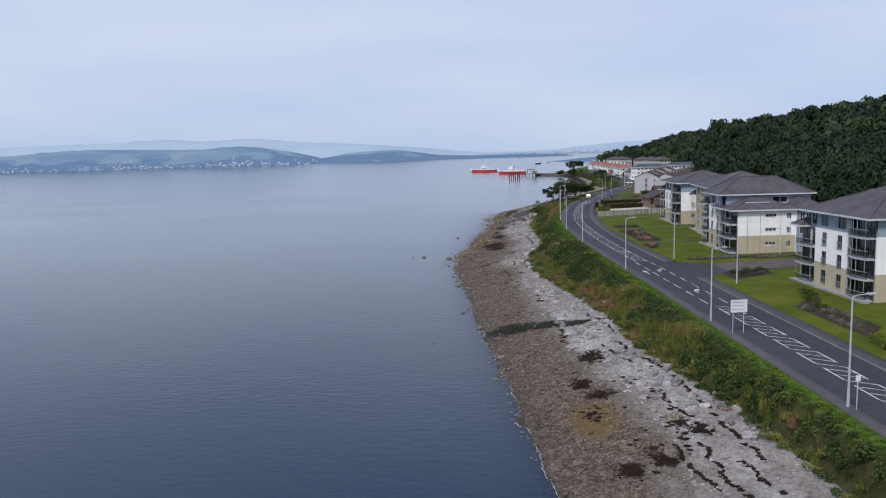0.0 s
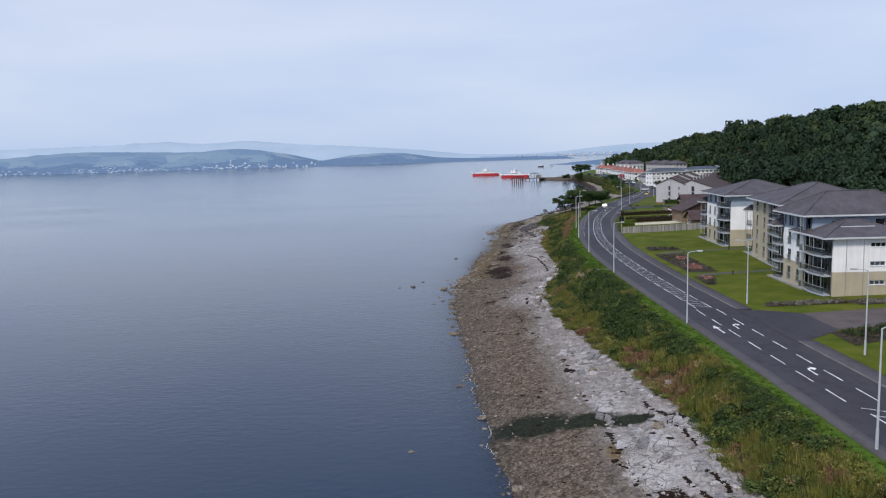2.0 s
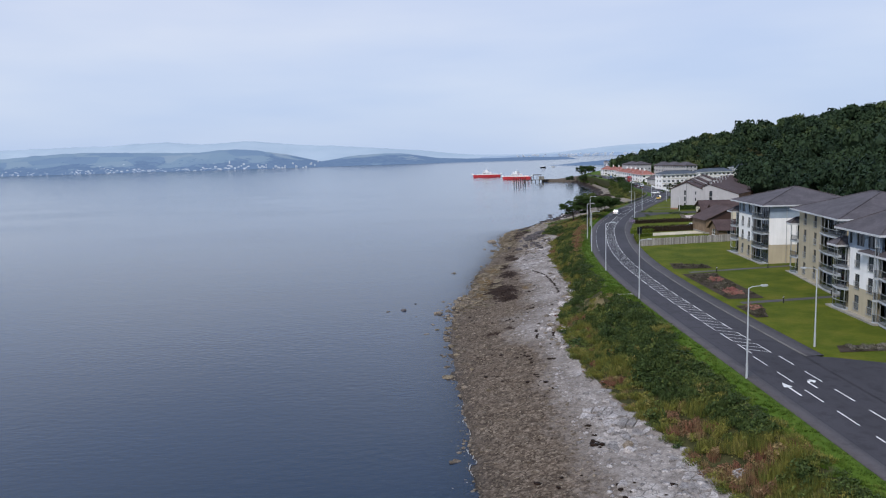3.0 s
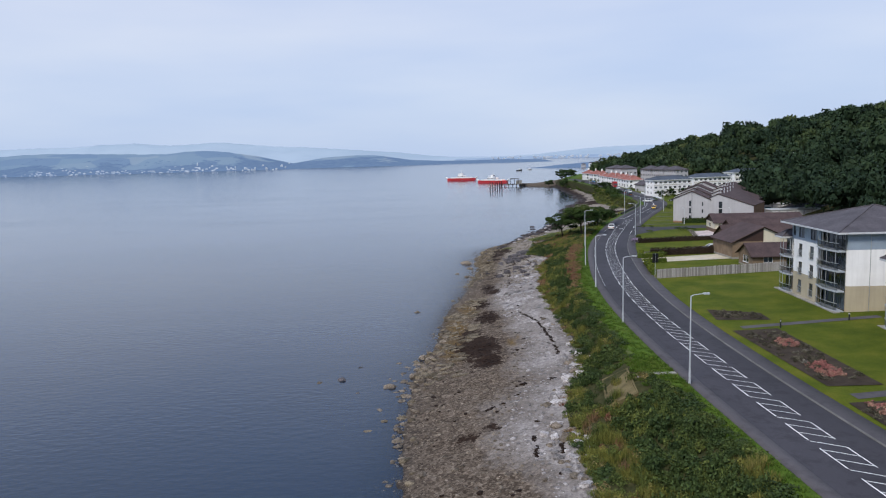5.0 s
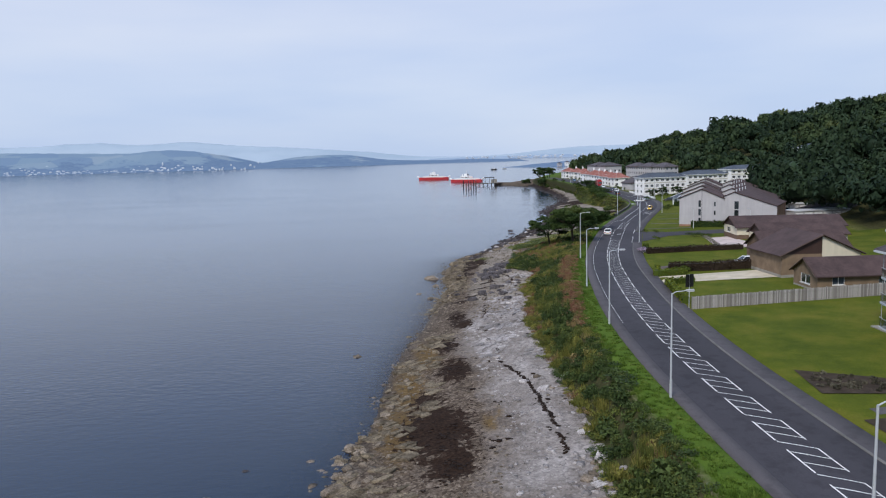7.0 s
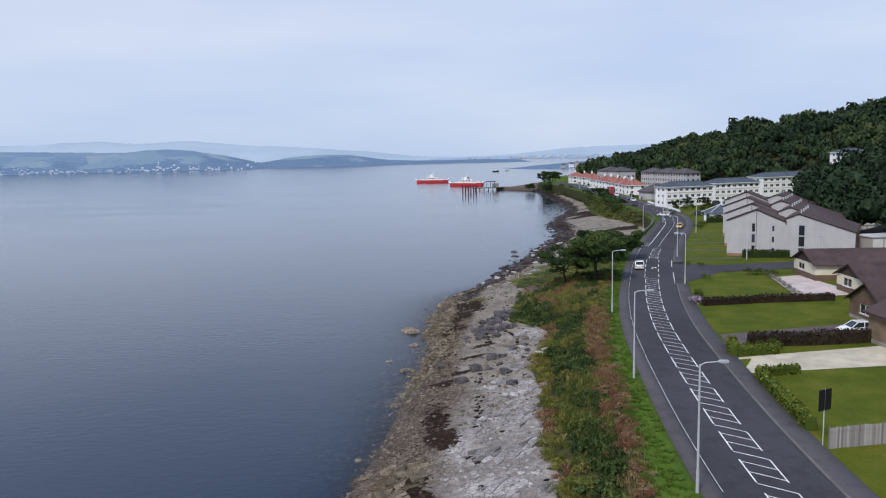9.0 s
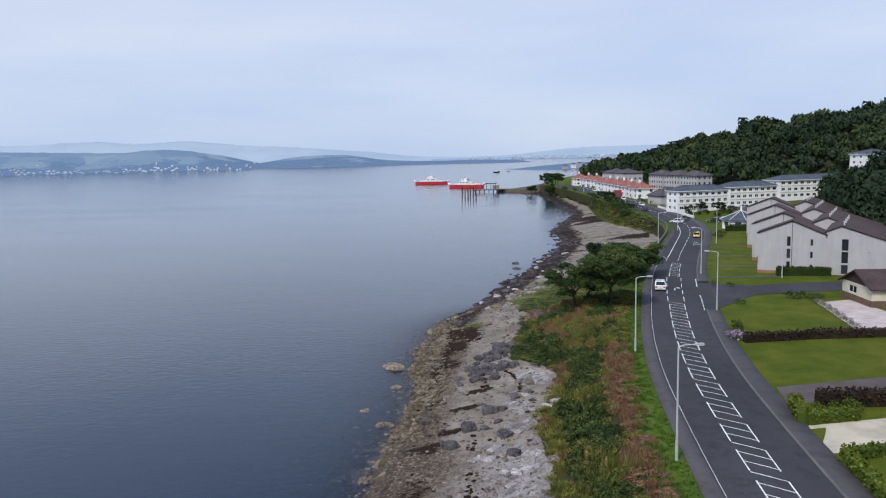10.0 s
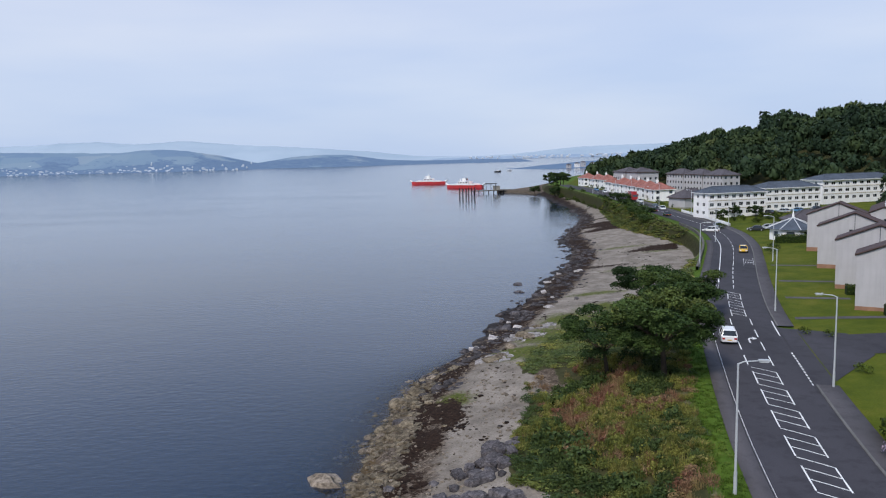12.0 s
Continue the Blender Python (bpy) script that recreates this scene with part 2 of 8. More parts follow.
def make_ground():
    n = Nodes("shore_ground", 0.9, 0.08)
    peb = n.voronoi(4.6)
    peb2 = n.voronoi(2.0)
    pebble = n.mix(0.4, n.ramp(peb, (0.0, (0.026, 0.018, 0.012)), (0.5, (0.096, 0.071, 0.052)), (1.0, (0.29, 0.232, 0.182))),
                   n.ramp(peb2, (0.0, (0.028, 0.020, 0.014)), (0.6, (0.098, 0.074, 0.056)), (1.0, (0.27, 0.222, 0.178))))
    pebble = n.mix(1.0, pebble, n.ramp(n.noise(0.6, 6.0, 0.7), (0.35, 0.72), (0.6, 1.12)), "MULTIPLY")
    drift = n.ramp(n.noise(0.28, 5.0, 0.6, (1.0, 0.55, 1.0)), (0.3, (0.175, 0.149, 0.132)), (0.52, (0.272, 0.242, 0.224)), (0.72, (0.37, 0.336, 0.318)))
    speck = n.mix(0.5, n.ramp(n.voronoi(5.5), (0.05, 0.45), (0.5, 0.95), (0.95, 1.35)), n.ramp(n.voronoi(2.3), (0.05, 0.6), (0.9, 1.25)))
    pale = n.mix(1.0, n.mix(1.0, drift, speck, "MULTIPLY"), n.ramp(n.noise(1.4, 6.0, 0.75), (0.34, 0.62), (0.5, 1.0)), "MULTIPLY")
    warp = n.mix(0.12, n.pos(), n.node("ShaderNodeTexNoise", Scale=0.9, Detail=3.0).outputs["Color"], "ADD")
    cell = n.node("ShaderNodeTexVoronoi", Scale=0.8)
    cell.feature = "DISTANCE_TO_EDGE"
    n.link(warp, cell.inputs["Vector"])
    crack = n.ramp(cell.outputs["Distance"], (0.0, 0.3), (0.05, 1.0))
    ledge = n.mix(1.0, n.mix(1.0, n.ramp(n.noise(0.7, 6.0, 0.7), (0.35, (0.27, 0.24, 0.222)), (0.6, (0.46, 0.425, 0.405))), crack, "MULTIPLY"), n.ramp(n.noise(5.0, 5.0, 0.7), (0.3, 0.6), (0.6, 1.05)), "MULTIPLY")
    sand = n.mix(1.0, n.ramp(n.noise(0.3, 5.0, 0.65), (0.3, (0.14, 0.118, 0.097)), (0.7, (0.31, 0.27, 0.23))), n.ramp(n.noise(4.0, 5.0, 0.7), (0.3, 0.7), (0.65, 1.08)), "MULTIPLY")
    ochre = n.ramp(n.noise(2.2, 5.0, 0.7), (0.3, (0.055, 0.034, 0.014)), (0.6, (0.16, 0.105, 0.045)), (0.75, (0.21, 0.165, 0.10)))
    green = n.ramp(n.noise(1.2, 5.0, 0.7), (0.3, (0.045, 0.058, 0.014)), (0.7, (0.115, 0.125, 0.03)))
    weed = n.ramp(n.noise(3.0, 4.0), (0.3, (0.010, 0.006, 0.004)), (0.7, (0.04, 0.023, 0.015)))
    turf = n.mix(1.0, n.ramp(n.noise(0.22, 5.0, 0.6), (0.3, (0.052, 0.074, 0.008)), (0.52, (0.083, 0.102, 0.011)), (0.72, (0.124, 0.120, 0.018))),
                 n.ramp(n.noise(5.0, 5.0, 0.7), (0.25, 0.7), (0.7, 1.12)), "MULTIPLY")
    verge = n.mix(1.0, n.ramp(n.noise(0.5, 4.0), (0.3, (0.058, 0.105, 0.013)), (0.7, (0.085, 0.135, 0.018))),
                  n.ramp(n.noise(6.0, 5.0, 0.7), (0.25, 0.65), (0.7, 1.15)), "MULTIPLY")
    litter = n.ramp(n.noise(1.2, 5.0), (0.3, (0.025, 0.03, 0.012)), (0.7, (0.065, 0.06, 0.026)))
    algae = n.ramp(n.noise(2.0, 4.0), (0.3, (0.010, 0.011, 0.009)), (0.7, (0.028, 0.032, 0.018)))
    grit = n.math("SUBTRACT", n.noise(1.1, 6.0, 0.7), 0.5)

    def mask(name, hard=0.12, ragged=1.1):
        a = n.math("ADD", n.attr(name), n.math("MULTIPLY", grit, ragged))
        return n.ramp(a, (0.5 - hard, 0.0), (0.5 + hard, 1.0))

    c = n.mix(mask("pale", 0.4), pebble, pale)
    c = n.mix(mask("sand", 0.25), c, sand)
    c = n.mix(mask("ledge", 0.15), c, ledge)
    c = n.mix(mask("ochre", 0.2), c, ochre)
    c = n.mix(mask("green", 0.2), c, green)
    c = n.mix(mask("weed", 0.06, 2.1), c, weed)
    c = n.mix(mask("algae"), c, algae)
    c = n.mix(mask("litter"), c, litter)
    c = n.mix(n.attr("turf"), c, turf)
    c = n.mix(n.attr("verge"), c, verge)
    wet = n.ramp(n.attr("wet"), (0.0, 1.0), (0.95, 0.66), (1.0, 0.5))
    n.colour(n.mix(1.0, c, wet, "MULTIPLY"))
    n.rough(n.ramp(n.attr("wet"), (0.0, 0.95), (1.0, 0.55)))
    n.bump(n.mix(0.5, n.noise(3.0, 6.0, 0.7), peb2), 0.8, 0.12)
    return n.m


M["ground"] = make_ground()


def make_water():
    n = Nodes("sea_water", 0.11, 0.5)
    n.bsdf.inputs["IOR"].default_value = 1.44
    n.colour(n.ramp(n.noise(0.02, 3.0), (0.3, (0.0005, 0.010, 0.028)), (0.7, (0.001, 0.014, 0.038))))
    deep = n.ramp(n.attr("shallow"), (0.0, 1.0), (0.4, 0.8), (1.0, 0.3))
    n.link(deep, n.bsdf.inputs["Alpha"])
    swell = n.noise(0.16, 3.0, 0.55, (0.8, 1.1, 1))
    ripple = n.noise(0.85, 3.0, 0.6, (0.7, 1.3, 1))
    calm = n.ramp(n.noise(0.014, 4.0, 0.6, (0.5, 1.4, 1)), (0.36, 0.3), (0.62, 1.0))
    h = n.math("ADD", n.math("MULTIPLY", swell, 0.45), n.math("MULTIPLY", ripple, n.math("MULTIPLY", calm, 0.9)))
    n.bump(h, 0.45, 0.12)
    return n.m


M["water"] = make_water()
M["wood"] = leaves("hillside_leaf", (0.0, (0.016, 0.030, 0.016)), (0.35, (0.027, 0.046, 0.021)), (0.7, (0.046, 0.068, 0.026)), (1.0, (0.085, 0.092, 0.032)), low=0.8, high=1.25)
M["tree"] = leaves("broadleaf_crown", (0.0, (0.014, 0.028, 0.010)), (0.4, (0.030, 0.054, 0.015)), (0.75, (0.055, 0.085, 0.022)), (1.0, (0.10, 0.11, 0.03)), low=0.7, high=1.35)
M["scrub"] = leaves("bank_scrub", (0.0, (0.025, 0.043, 0.015)), (0.22, (0.050, 0.074, 0.022)), (0.42, (0.092, 0.112, 0.029)), (0.56, (0.17, 0.165, 0.038)), (0.68, (0.215, 0.178, 0.07)), (0.84, (0.195, 0.122, 0.07)), (1.0, (0.175, 0.075, 0.05)), low=0.55, high=1.4)
M["mossy"] = plain("moss_stained_concrete", (0.15, 0.12, 0.06), 0.95, 0.1, 0, 0.9, 6.0, 0.35, 0.5, 0.04)
M["grasses"] = leaves("verge_grass", (0.0, (0.045, 0.085, 0.012)), (0.5, (0.072, 0.125, 0.017)), (1.0, (0.115, 0.15, 0.032)), low=0.82, high=1.18)
M["hedge"] = leaves("hedge_leaf", (0.0, (0.02, 0.035, 0.010)), (0.5, (0.06, 0.085, 0.012)), (1.0, (0.13, 0.15, 0.02)))
M["darkhedge"] = leaves("copper_hedge_leaf", (0.0, (0.018, 0.014, 0.010)), (1.0, (0.05, 0.032, 0.022)))
M["flower"] = leaves("bedding_flower", (0.0, (0.26, 0.09, 0.085)), (0.5, (0.33, 0.15, 0.13)), (1.0, (0.30, 0.19, 0.13)))
M["heather"] = leaves("low_heather", (0.0, (0.05, 0.045, 0.03)), (0.5, (0.11, 0.10, 0.07)), (1.0, (0.20, 0.185, 0.16)))
M["hydrangea"] = leaves("hydrangea_bloom", (0.0, (0.16, 0.12, 0.22)), (0.5, (0.34, 0.26, 0.36)), (1.0, (0.09, 0.12, 0.03)))
M["seawall"] = plain("dark_masonry", (0.13, 0.122, 0.112), 0.95, 0.1, 0, 0.9, 6.0, 0.3, 0.5, 0.04)
M["rock"] = rocky("shore_rock", (0.085, 0.067, 0.05), (0.23, 0.19, 0.15))
M["palerock"] = rocky("pale_slab_rock", (0.24, 0.214, 0.202), (0.47, 0.437, 0.425))
M["ochrerock"] = rocky("ochre_ledge_rock", (0.07, 0.054, 0.036), (0.215, 0.176, 0.124))
M["darkrock"] = rocky("dark_wet_rock", (0.032, 0.028, 0.030), (0.13, 0.118, 0.122))


def carpaint(name, c):
    n = Nodes(name, 0.25, 0.5)
    n.bsdf.inputs["Coat Weight"].default_value = 0.6
    n.colour(n.ramp(n.noise(0.8, 2.0), (0.3, shade(c, 0.95)), (0.7, c)))
    return n.m


for nm, c in (("white", (0.78, 0.78, 0.78)), ("yellow", (0.62, 0.36, 0.02)), ("silver", (0.42, 0.45, 0.49)), ("blue", (0.10, 0.25, 0.45)),
              ("dark", (0.03, 0.032, 0.038)), ("red", (0.35, 0.03, 0.035)), ("maroon", (0.14, 0.03, 0.03))):
    M["car_" + nm] = carpaint(nm + "_car_paint", c)
M["ferryred"] = plain("red_hull_paint", (0.55, 0.045, 0.05), 0.5, 0.4, 0, 0.3, 2.0, 0.1, 0)
M["ferrywhite"] = plain("white_ship_paint", (0.75, 0.75, 0.75), 0.5, 0.4, 0, 0.3, 2.0, 0.06, 0)


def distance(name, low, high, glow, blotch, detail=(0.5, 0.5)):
    """Far hills through miles of air: scattered skylight is painted as colour and emission."""
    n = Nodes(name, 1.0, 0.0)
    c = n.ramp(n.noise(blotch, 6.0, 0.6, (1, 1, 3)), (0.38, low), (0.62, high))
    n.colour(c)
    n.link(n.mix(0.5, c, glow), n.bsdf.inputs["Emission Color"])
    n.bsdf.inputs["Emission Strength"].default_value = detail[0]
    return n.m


M["mount"] = distance("haze_painted_mountains", (0.19, 0.24, 0.30), (0.225, 0.275, 0.335), (0.36, 0.46, 0.60), 0.002, (0.55,))
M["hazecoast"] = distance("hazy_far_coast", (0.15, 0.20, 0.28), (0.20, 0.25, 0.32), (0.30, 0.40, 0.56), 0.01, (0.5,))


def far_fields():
    """Miles away: hedged fields above, dark woods and gardens along the shore, with scattered skylight painted over all
    as blue colour and emission.
    """
    n = Nodes("haze_painted_fields", 1.0, 0.0)
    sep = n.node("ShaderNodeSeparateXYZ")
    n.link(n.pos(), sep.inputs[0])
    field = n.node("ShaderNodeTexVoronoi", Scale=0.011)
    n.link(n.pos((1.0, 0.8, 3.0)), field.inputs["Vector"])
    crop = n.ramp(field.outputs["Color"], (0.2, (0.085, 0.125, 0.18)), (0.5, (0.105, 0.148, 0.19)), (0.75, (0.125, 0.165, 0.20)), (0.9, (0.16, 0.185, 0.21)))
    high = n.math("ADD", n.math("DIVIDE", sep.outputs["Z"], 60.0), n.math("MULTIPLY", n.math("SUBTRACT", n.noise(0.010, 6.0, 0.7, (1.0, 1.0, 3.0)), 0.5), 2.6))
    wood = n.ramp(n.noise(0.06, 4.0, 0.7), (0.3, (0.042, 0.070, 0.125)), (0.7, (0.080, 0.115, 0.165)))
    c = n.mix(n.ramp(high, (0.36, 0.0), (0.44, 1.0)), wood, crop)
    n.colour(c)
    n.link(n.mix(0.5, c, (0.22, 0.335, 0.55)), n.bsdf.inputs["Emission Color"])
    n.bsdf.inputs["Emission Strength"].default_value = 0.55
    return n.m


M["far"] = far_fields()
M["weed"] = plain("bladder_wrack", (0.022, 0.013, 0.009), 0.9, 0.12, 0, 1.5, 9.0, 0.35, 0.5, 0.04)
# white walls given a blue haze in colour and a faint emission
M["farhouse"] = distance("haze_painted_houses", (0.34, 0.385, 0.45), (0.50, 0.54, 0.59), (0.36, 0.44, 0.56), 0.02, (0.2,))

# ---- the plan: curves along the shore, as x over y ----
def smoothstep(a, b, v):
    k = np.clip((np.asarray(v, float) - a) / (b - a), 0, 1)
    return k * k * (3 - 2 * k)


class Along:
    """x as a smooth function of y through a few knots."""

    def __init__(self, *knots):
        self.y = np.array([k[0] for k in knots], float)
        self.x = np.array([k[1] for k in knots], float)
        d = np.gradient(self.x, self.y)
        self.d = d

    def __call__(self, y):
        y = np.clip(np.asarray(y, float), self.y[0], self.y[-1])
        i = np.clip(np.searchsorted(self.y, y) - 1, 0, len(self.y) - 2)
        h = self.y[i + 1] - self.y[i]
        t = (y - self.y[i]) / h
        a, b, da, db = self.x[i], self.x[i + 1], self.d[i] * h, self.d[i + 1] * h
        return (2 * t**3 - 3 * t**2 + 1) * a + (t**3 - 2 * t**2 + t) * da + (-2 * t**3 + 3 * t**2) * b + (t**3 - t**2) * db


CENTRE = Along((-80, 38.2), (60, 37.9), (100, 37.6), (140, 37.2), (165, 36.8), (180, 36.8), (200, 37.3), (215, 38.1), (230, 39.5), (248, 42.0), (260, 44.1), (272, 46.4),
               (283, 48.7), (300, 53.1), (315, 57.7), (325, 61.0), (340, 66.1), (352, 70.5), (376, 80.4), (396, 89.2), (424, 101.0), (446, 107.8), (470, 111.5),
               (500, 113.5), (540, 116.5), (600, 120.5), (650, 123.0), (700, 124.0), (760, 128.0), (850, 150.0), (1000, 200.0))
WATER = Along((-80, 10.5), (60, 8.3), (80, 7.2), (95, 6.4), (110, 5.3), (130, 4.2), (150, 3.0), (172, 1.9), (188, 1.6), (200, 2.3), (212, 3.8), (222, 5.9), (236, 7.0), (250, 9.0),
              (263, 11.7), (275, 14.0), (288, 16.6), (301, 18.9), (315, 19.0), (325, 20.6), (338, 23.5), (350, 27.5), (360, 33.5), (382, 41.3), (406, 51.0), (416, 55.0),
              (440, 64.5), (460, 70.5), (480, 73.0), (507, 78.5), (545, 91.0), (580, 101.0), (630, 107.0), (674, 110.0), (720, 113.0), (770, 114.0), (800, 104.0), (835, 103.0), (860, 118.0), (950, 165.0), (1000, 190.0))
BACK = Along((-80, 30.0), (50, 29.0), (70, 28.2), (85, 26.0), (96, 24.4), (110, 24.8), (123, 23.2), (137, 21.0), (155, 18.8), (168, 18.9), (178, 19.0), (186, 20.3), (196, 24.0), (206, 25.6),
             (223, 26.5), (242, 27.4), (256, 28.0), (272, 30.6), (282, 31.4), (290, 34.2), (297, 36.2), (302, 35.6), (306, 32.6), (314, 33.6), (326, 37.0), (338, 38.0), (350, 43.0), (365, 53.0), (380, 66.0),
             (396, 79.0), (410, 87.0), (430, 95.0), (450, 100.0), (470, 100.5), (500, 98.0), (530, 102.0), (580, 110.5), (650, 115.0), (760, 118.5), (850, 135.0), (1000, 196.0))
# heaps of stranded weed: x, y, half width, half length, strength
WEED_SPOTS = ((19.5, 281, 1.9, 1.5, 0.95), (22.0, 284.5, 2.2, 1.1, 0.95), (18.2, 261, 2.0, 3.0, 0.9), (24.2, 291, 2.2, 1.1, 0.9), (26.5, 297, 2.6, 1.2, 0.85), (27.6, 327, 2.2, 4.5, 1), (25.5, 320, 1.4, 3.5, 1),
              (17.7, 95, 1.6, 2.4, 1), (14.8, 85.5, 1.3, 1.8, 0.9), (15.8, 81, 1.5, 1.5, 0.9), (17.5, 81, 1, 1.2, 0.8), (21.5, 71, 0.9, 1.6, 0.9), (23, 68, 1.2, 1.6, 0.8), (18.4, 63, 1.2, 1.5, 0.9), (15, 62, 1.2, 1.8, 0.9), (17.7, 65, 0.9, 1.2, 0.8),
              (12, 216, 3.6, 8, 1), (13, 208, 2.5, 4, 0.9), (15.2, 236, 2.2, 5, 0.95), (14.9, 249, 2, 5, 0.8), (11.4, 225, 1.8, 5, 0.8), (17.9, 268, 1.6, 5, 0.75), (11.1, 181, 1, 1.4, 0.8), (8.4, 179, 1.4, 1.2, 0.7), (24, 310, 1.2, 3, 0.7))
# where the pale upper beach begins, and the dark wrack band further on
PALE = Along((-80, 17), (57, 18.0), (78, 19.3), (88, 18.0), (108, 15.6), (132, 14.4), (168, 14.0), (180, 12.5), (190, 14.8), (203, 18.0), (238, 18.7), (255, 17.5), (276, 23.5), (290, 28.0), (304, 32.0), (320, 31.5), (340, 35.0), (360, 46.0), (1000, 200.0))
WRACK = Along((-80, 0), (270, 14.5), (293, 19.2), (303, 20.6), (312, 22.7), (323, 24.4), (337, 26.6), (348, 31.0), (357, 36.0), (377, 43.4), (400, 54.0), (424, 63.0), (448, 71.6), (480, 77.5), (510, 82.0), (541, 94.0), (597, 104.5), (700, 114.0), (1000, 195.0))
WOOD = Along((-300, 104), (60, 102), (150, 101), (200, 106), (260, 118), (320, 124), (370, 127), (400, 130), (420, 141), (440, 153), (460, 168), (485, 206), (530, 204), (580, 186), (640, 172), (700, 158), (740, 152), (800, 160), (900, 200), (1000, 260), (1300, 420), (2000, 900))


def lean(y):
    return (CENTRE(np.asarray(y, float) + 0.5) - CENTRE(np.asarray(y, float) - 0.5))


def road_z(y):
    return 6.5 + 1.4 * smoothstep(420, 620, y) - 3.0 * smoothstep(720, 800, y)


def beside(y, off):
    """The place off metres to the landward side of the road's middle at y."""
    s = lean(y)
    k = 1 / np.sqrt(1 + s * s)
    return CENTRE(y) + off * k, y - off * s * k


def edge_x(y, off):
    """x of the line that runs off metres beside the road's middle, as it passes y."""
    return CENTRE(y) + off * np.sqrt(1 + lean(y) ** 2)


def hill(x, y):
    d = np.maximum(np.asarray(x, float) - WOOD(y), 0)
    k = (1.0 - 0.78 * smoothstep(560, 1000, y)) * (0.66 + 0.34 * smoothstep(220, 520, y))
    return k * (55 * (1 - np.exp(-d / 190.0)) + 14 * smoothstep(0, 60, d) * 0.4)


def inland_z(x, y):
    d = np.asarray(x, float) - edge_x(y, 6.1)
    return road_z(y) + 0.06 + 0.022 * np.clip(d, 0, 60) + hill(x, y)


FOOT = 5.4  # the seaward footway ends this far from the middle of the road


def verge_width(y):
    return 2.3 + 0.9 * smoothstep(100, 150, y) - 0.9 * smoothstep(235, 260, y) - 1.6 * smoothstep(150, 158, y) * (1 - smoothstep(174, 181, y))


def wobble(x, y, scale, seed=0.0):
    return noise.noise((x / scale + seed * 7.3, y / scale - seed * 3.1, seed))


def profile(x, y):
    """Height of the ground seaward of the road at one place."""
    w, b, g = float(WATER(y)), float(BACK(y)), float(edge_x(y, -FOOT - verge_width(y)))
    top = float(road_z(y)) - 0.05
    g = max(g, b + 0.8)
    foot = 3.2 - 0.5 * float(smoothstep(330, 400, y))
    if x < w + 6:
        # the water's edge wanders in and out
        lap = math.exp(-abs(x - w) / 2.5) * (0.13 * wobble(x, y, 5.5, 51) + 0.10 * wobble(x, y, 2.1, 52) + 0.05 * wobble(x, y, 0.9, 53))
    else:
        lap = 0.0
    if y > 340 and abs(x - w) < 20:
        # low rocky spits beyond the trees
        lap += float(smoothstep(340, 390, y)) * math.exp(-abs(x - w) / 6.0) * (0.55 * wobble(x * 0.5, y, 11.0, 54) + 0.2 * wobble(x, y, 4.0, 55))
    if x < w:
        d = w - x
        return -0.075 * d - 0.0006 * d * d + lap if d < 60 else -6.7
    if x < b:
        k = (x - w) / (b - w)
        z = foot * (k ** 0.8)
        rough_k = min(1.0, k * 6, 1.0)
        if 196 < y < 256 and x < w + 9 or 282 < y < 348 and x < w + 5:
            # worn ledges of bare rock near the water
            fade = math.exp(-((x - w) / 5.0) ** 2) * float(smoothstep(196, 206, y) * (1 - smoothstep(246, 256, y)) + smoothstep(282, 290, y) * (1 - smoothstep(340, 348, y)))
            z += fade * (0.55 * (0.5 - abs(wobble(x * 1.3, y * 0.6, 2.6, 61))) + 0.3 * (0.4 - abs(wobble(x, y, 1.1, 62))))
        z += lap + rough_k * (0.22 * wobble(x, y, 6.0) + 0.14 * wobble(x, y, 1.7, 2) + 0.06 * wobble(x, y, 0.6, 4))
        return z
    if x < g:
        k = (x - b) / (g - b)
        return foot + (top - foot) * (0.5 * k + 0.5 * k * k * (3 - 2 * k)) + 0.25 * wobble(x, y, 3.0, 5) * min(1, 6 * k * (1 - k))
    return top


def ground_z(x, y):
    if x < float(edge_x(y, -FOOT)):
        return profile(x, y)
    if x < float(edge_x(y, 6.1)):
        return float(road_z(y))
    return float(inland_z(x, y))


def obj(name, verts, faces, material, parent=None, smooth=False, label=""):
    """One mesh object from arrays of places and faces."""
    me = bpy.data.meshes.new(name)
    if isinstance(verts, np.ndarray) and isinstance(faces, np.ndarray):
        k = faces.shape[1]
        me.vertices.add(len(verts))
        me.vertices.foreach_set("co", verts.astype(np.float32).ravel())
        me.loops.add(faces.size)
        me.loops.foreach_set("vertex_index", faces.astype(np.int32).ravel())
        me.polygons.add(len(faces))
        me.polygons.foreach_set("loop_start", np.arange(0, faces.size, k, dtype=np.int32))
        me.update(calc_edges=True)
    else:
        me.from_pydata([tuple(v) for v in verts], [], [tuple(f) for f in faces])
        me.update()
    me.materials.append(material)
    if smooth:
        me.polygons.foreach_set("use_smooth", np.ones(len(me.polygons), dtype=bool))
    ob = new(name, me)
    if parent is not None:
        ob.parent = parent
    if label:
        tagged(ob, label)
    return ob


def part(name, bm, material, parent, label="", smooth=False):
    me = bpy.data.meshes.new(name)
    bm.to_mesh(me)
    bm.free()
    me.materials.append(material)
    if smooth:
        me.polygons.foreach_set("use_smooth", np.ones(len(me.polygons), dtype=bool))
    ob = new(name, me)
    ob.parent = parent
    if label:
        tagged(ob, label)
    return ob


def attribute(ob, name, values):
    a = ob.data.attributes.new(name, "FLOAT", "POINT")
    a.data.foreach_set("value", np.asarray(values, np.float32))


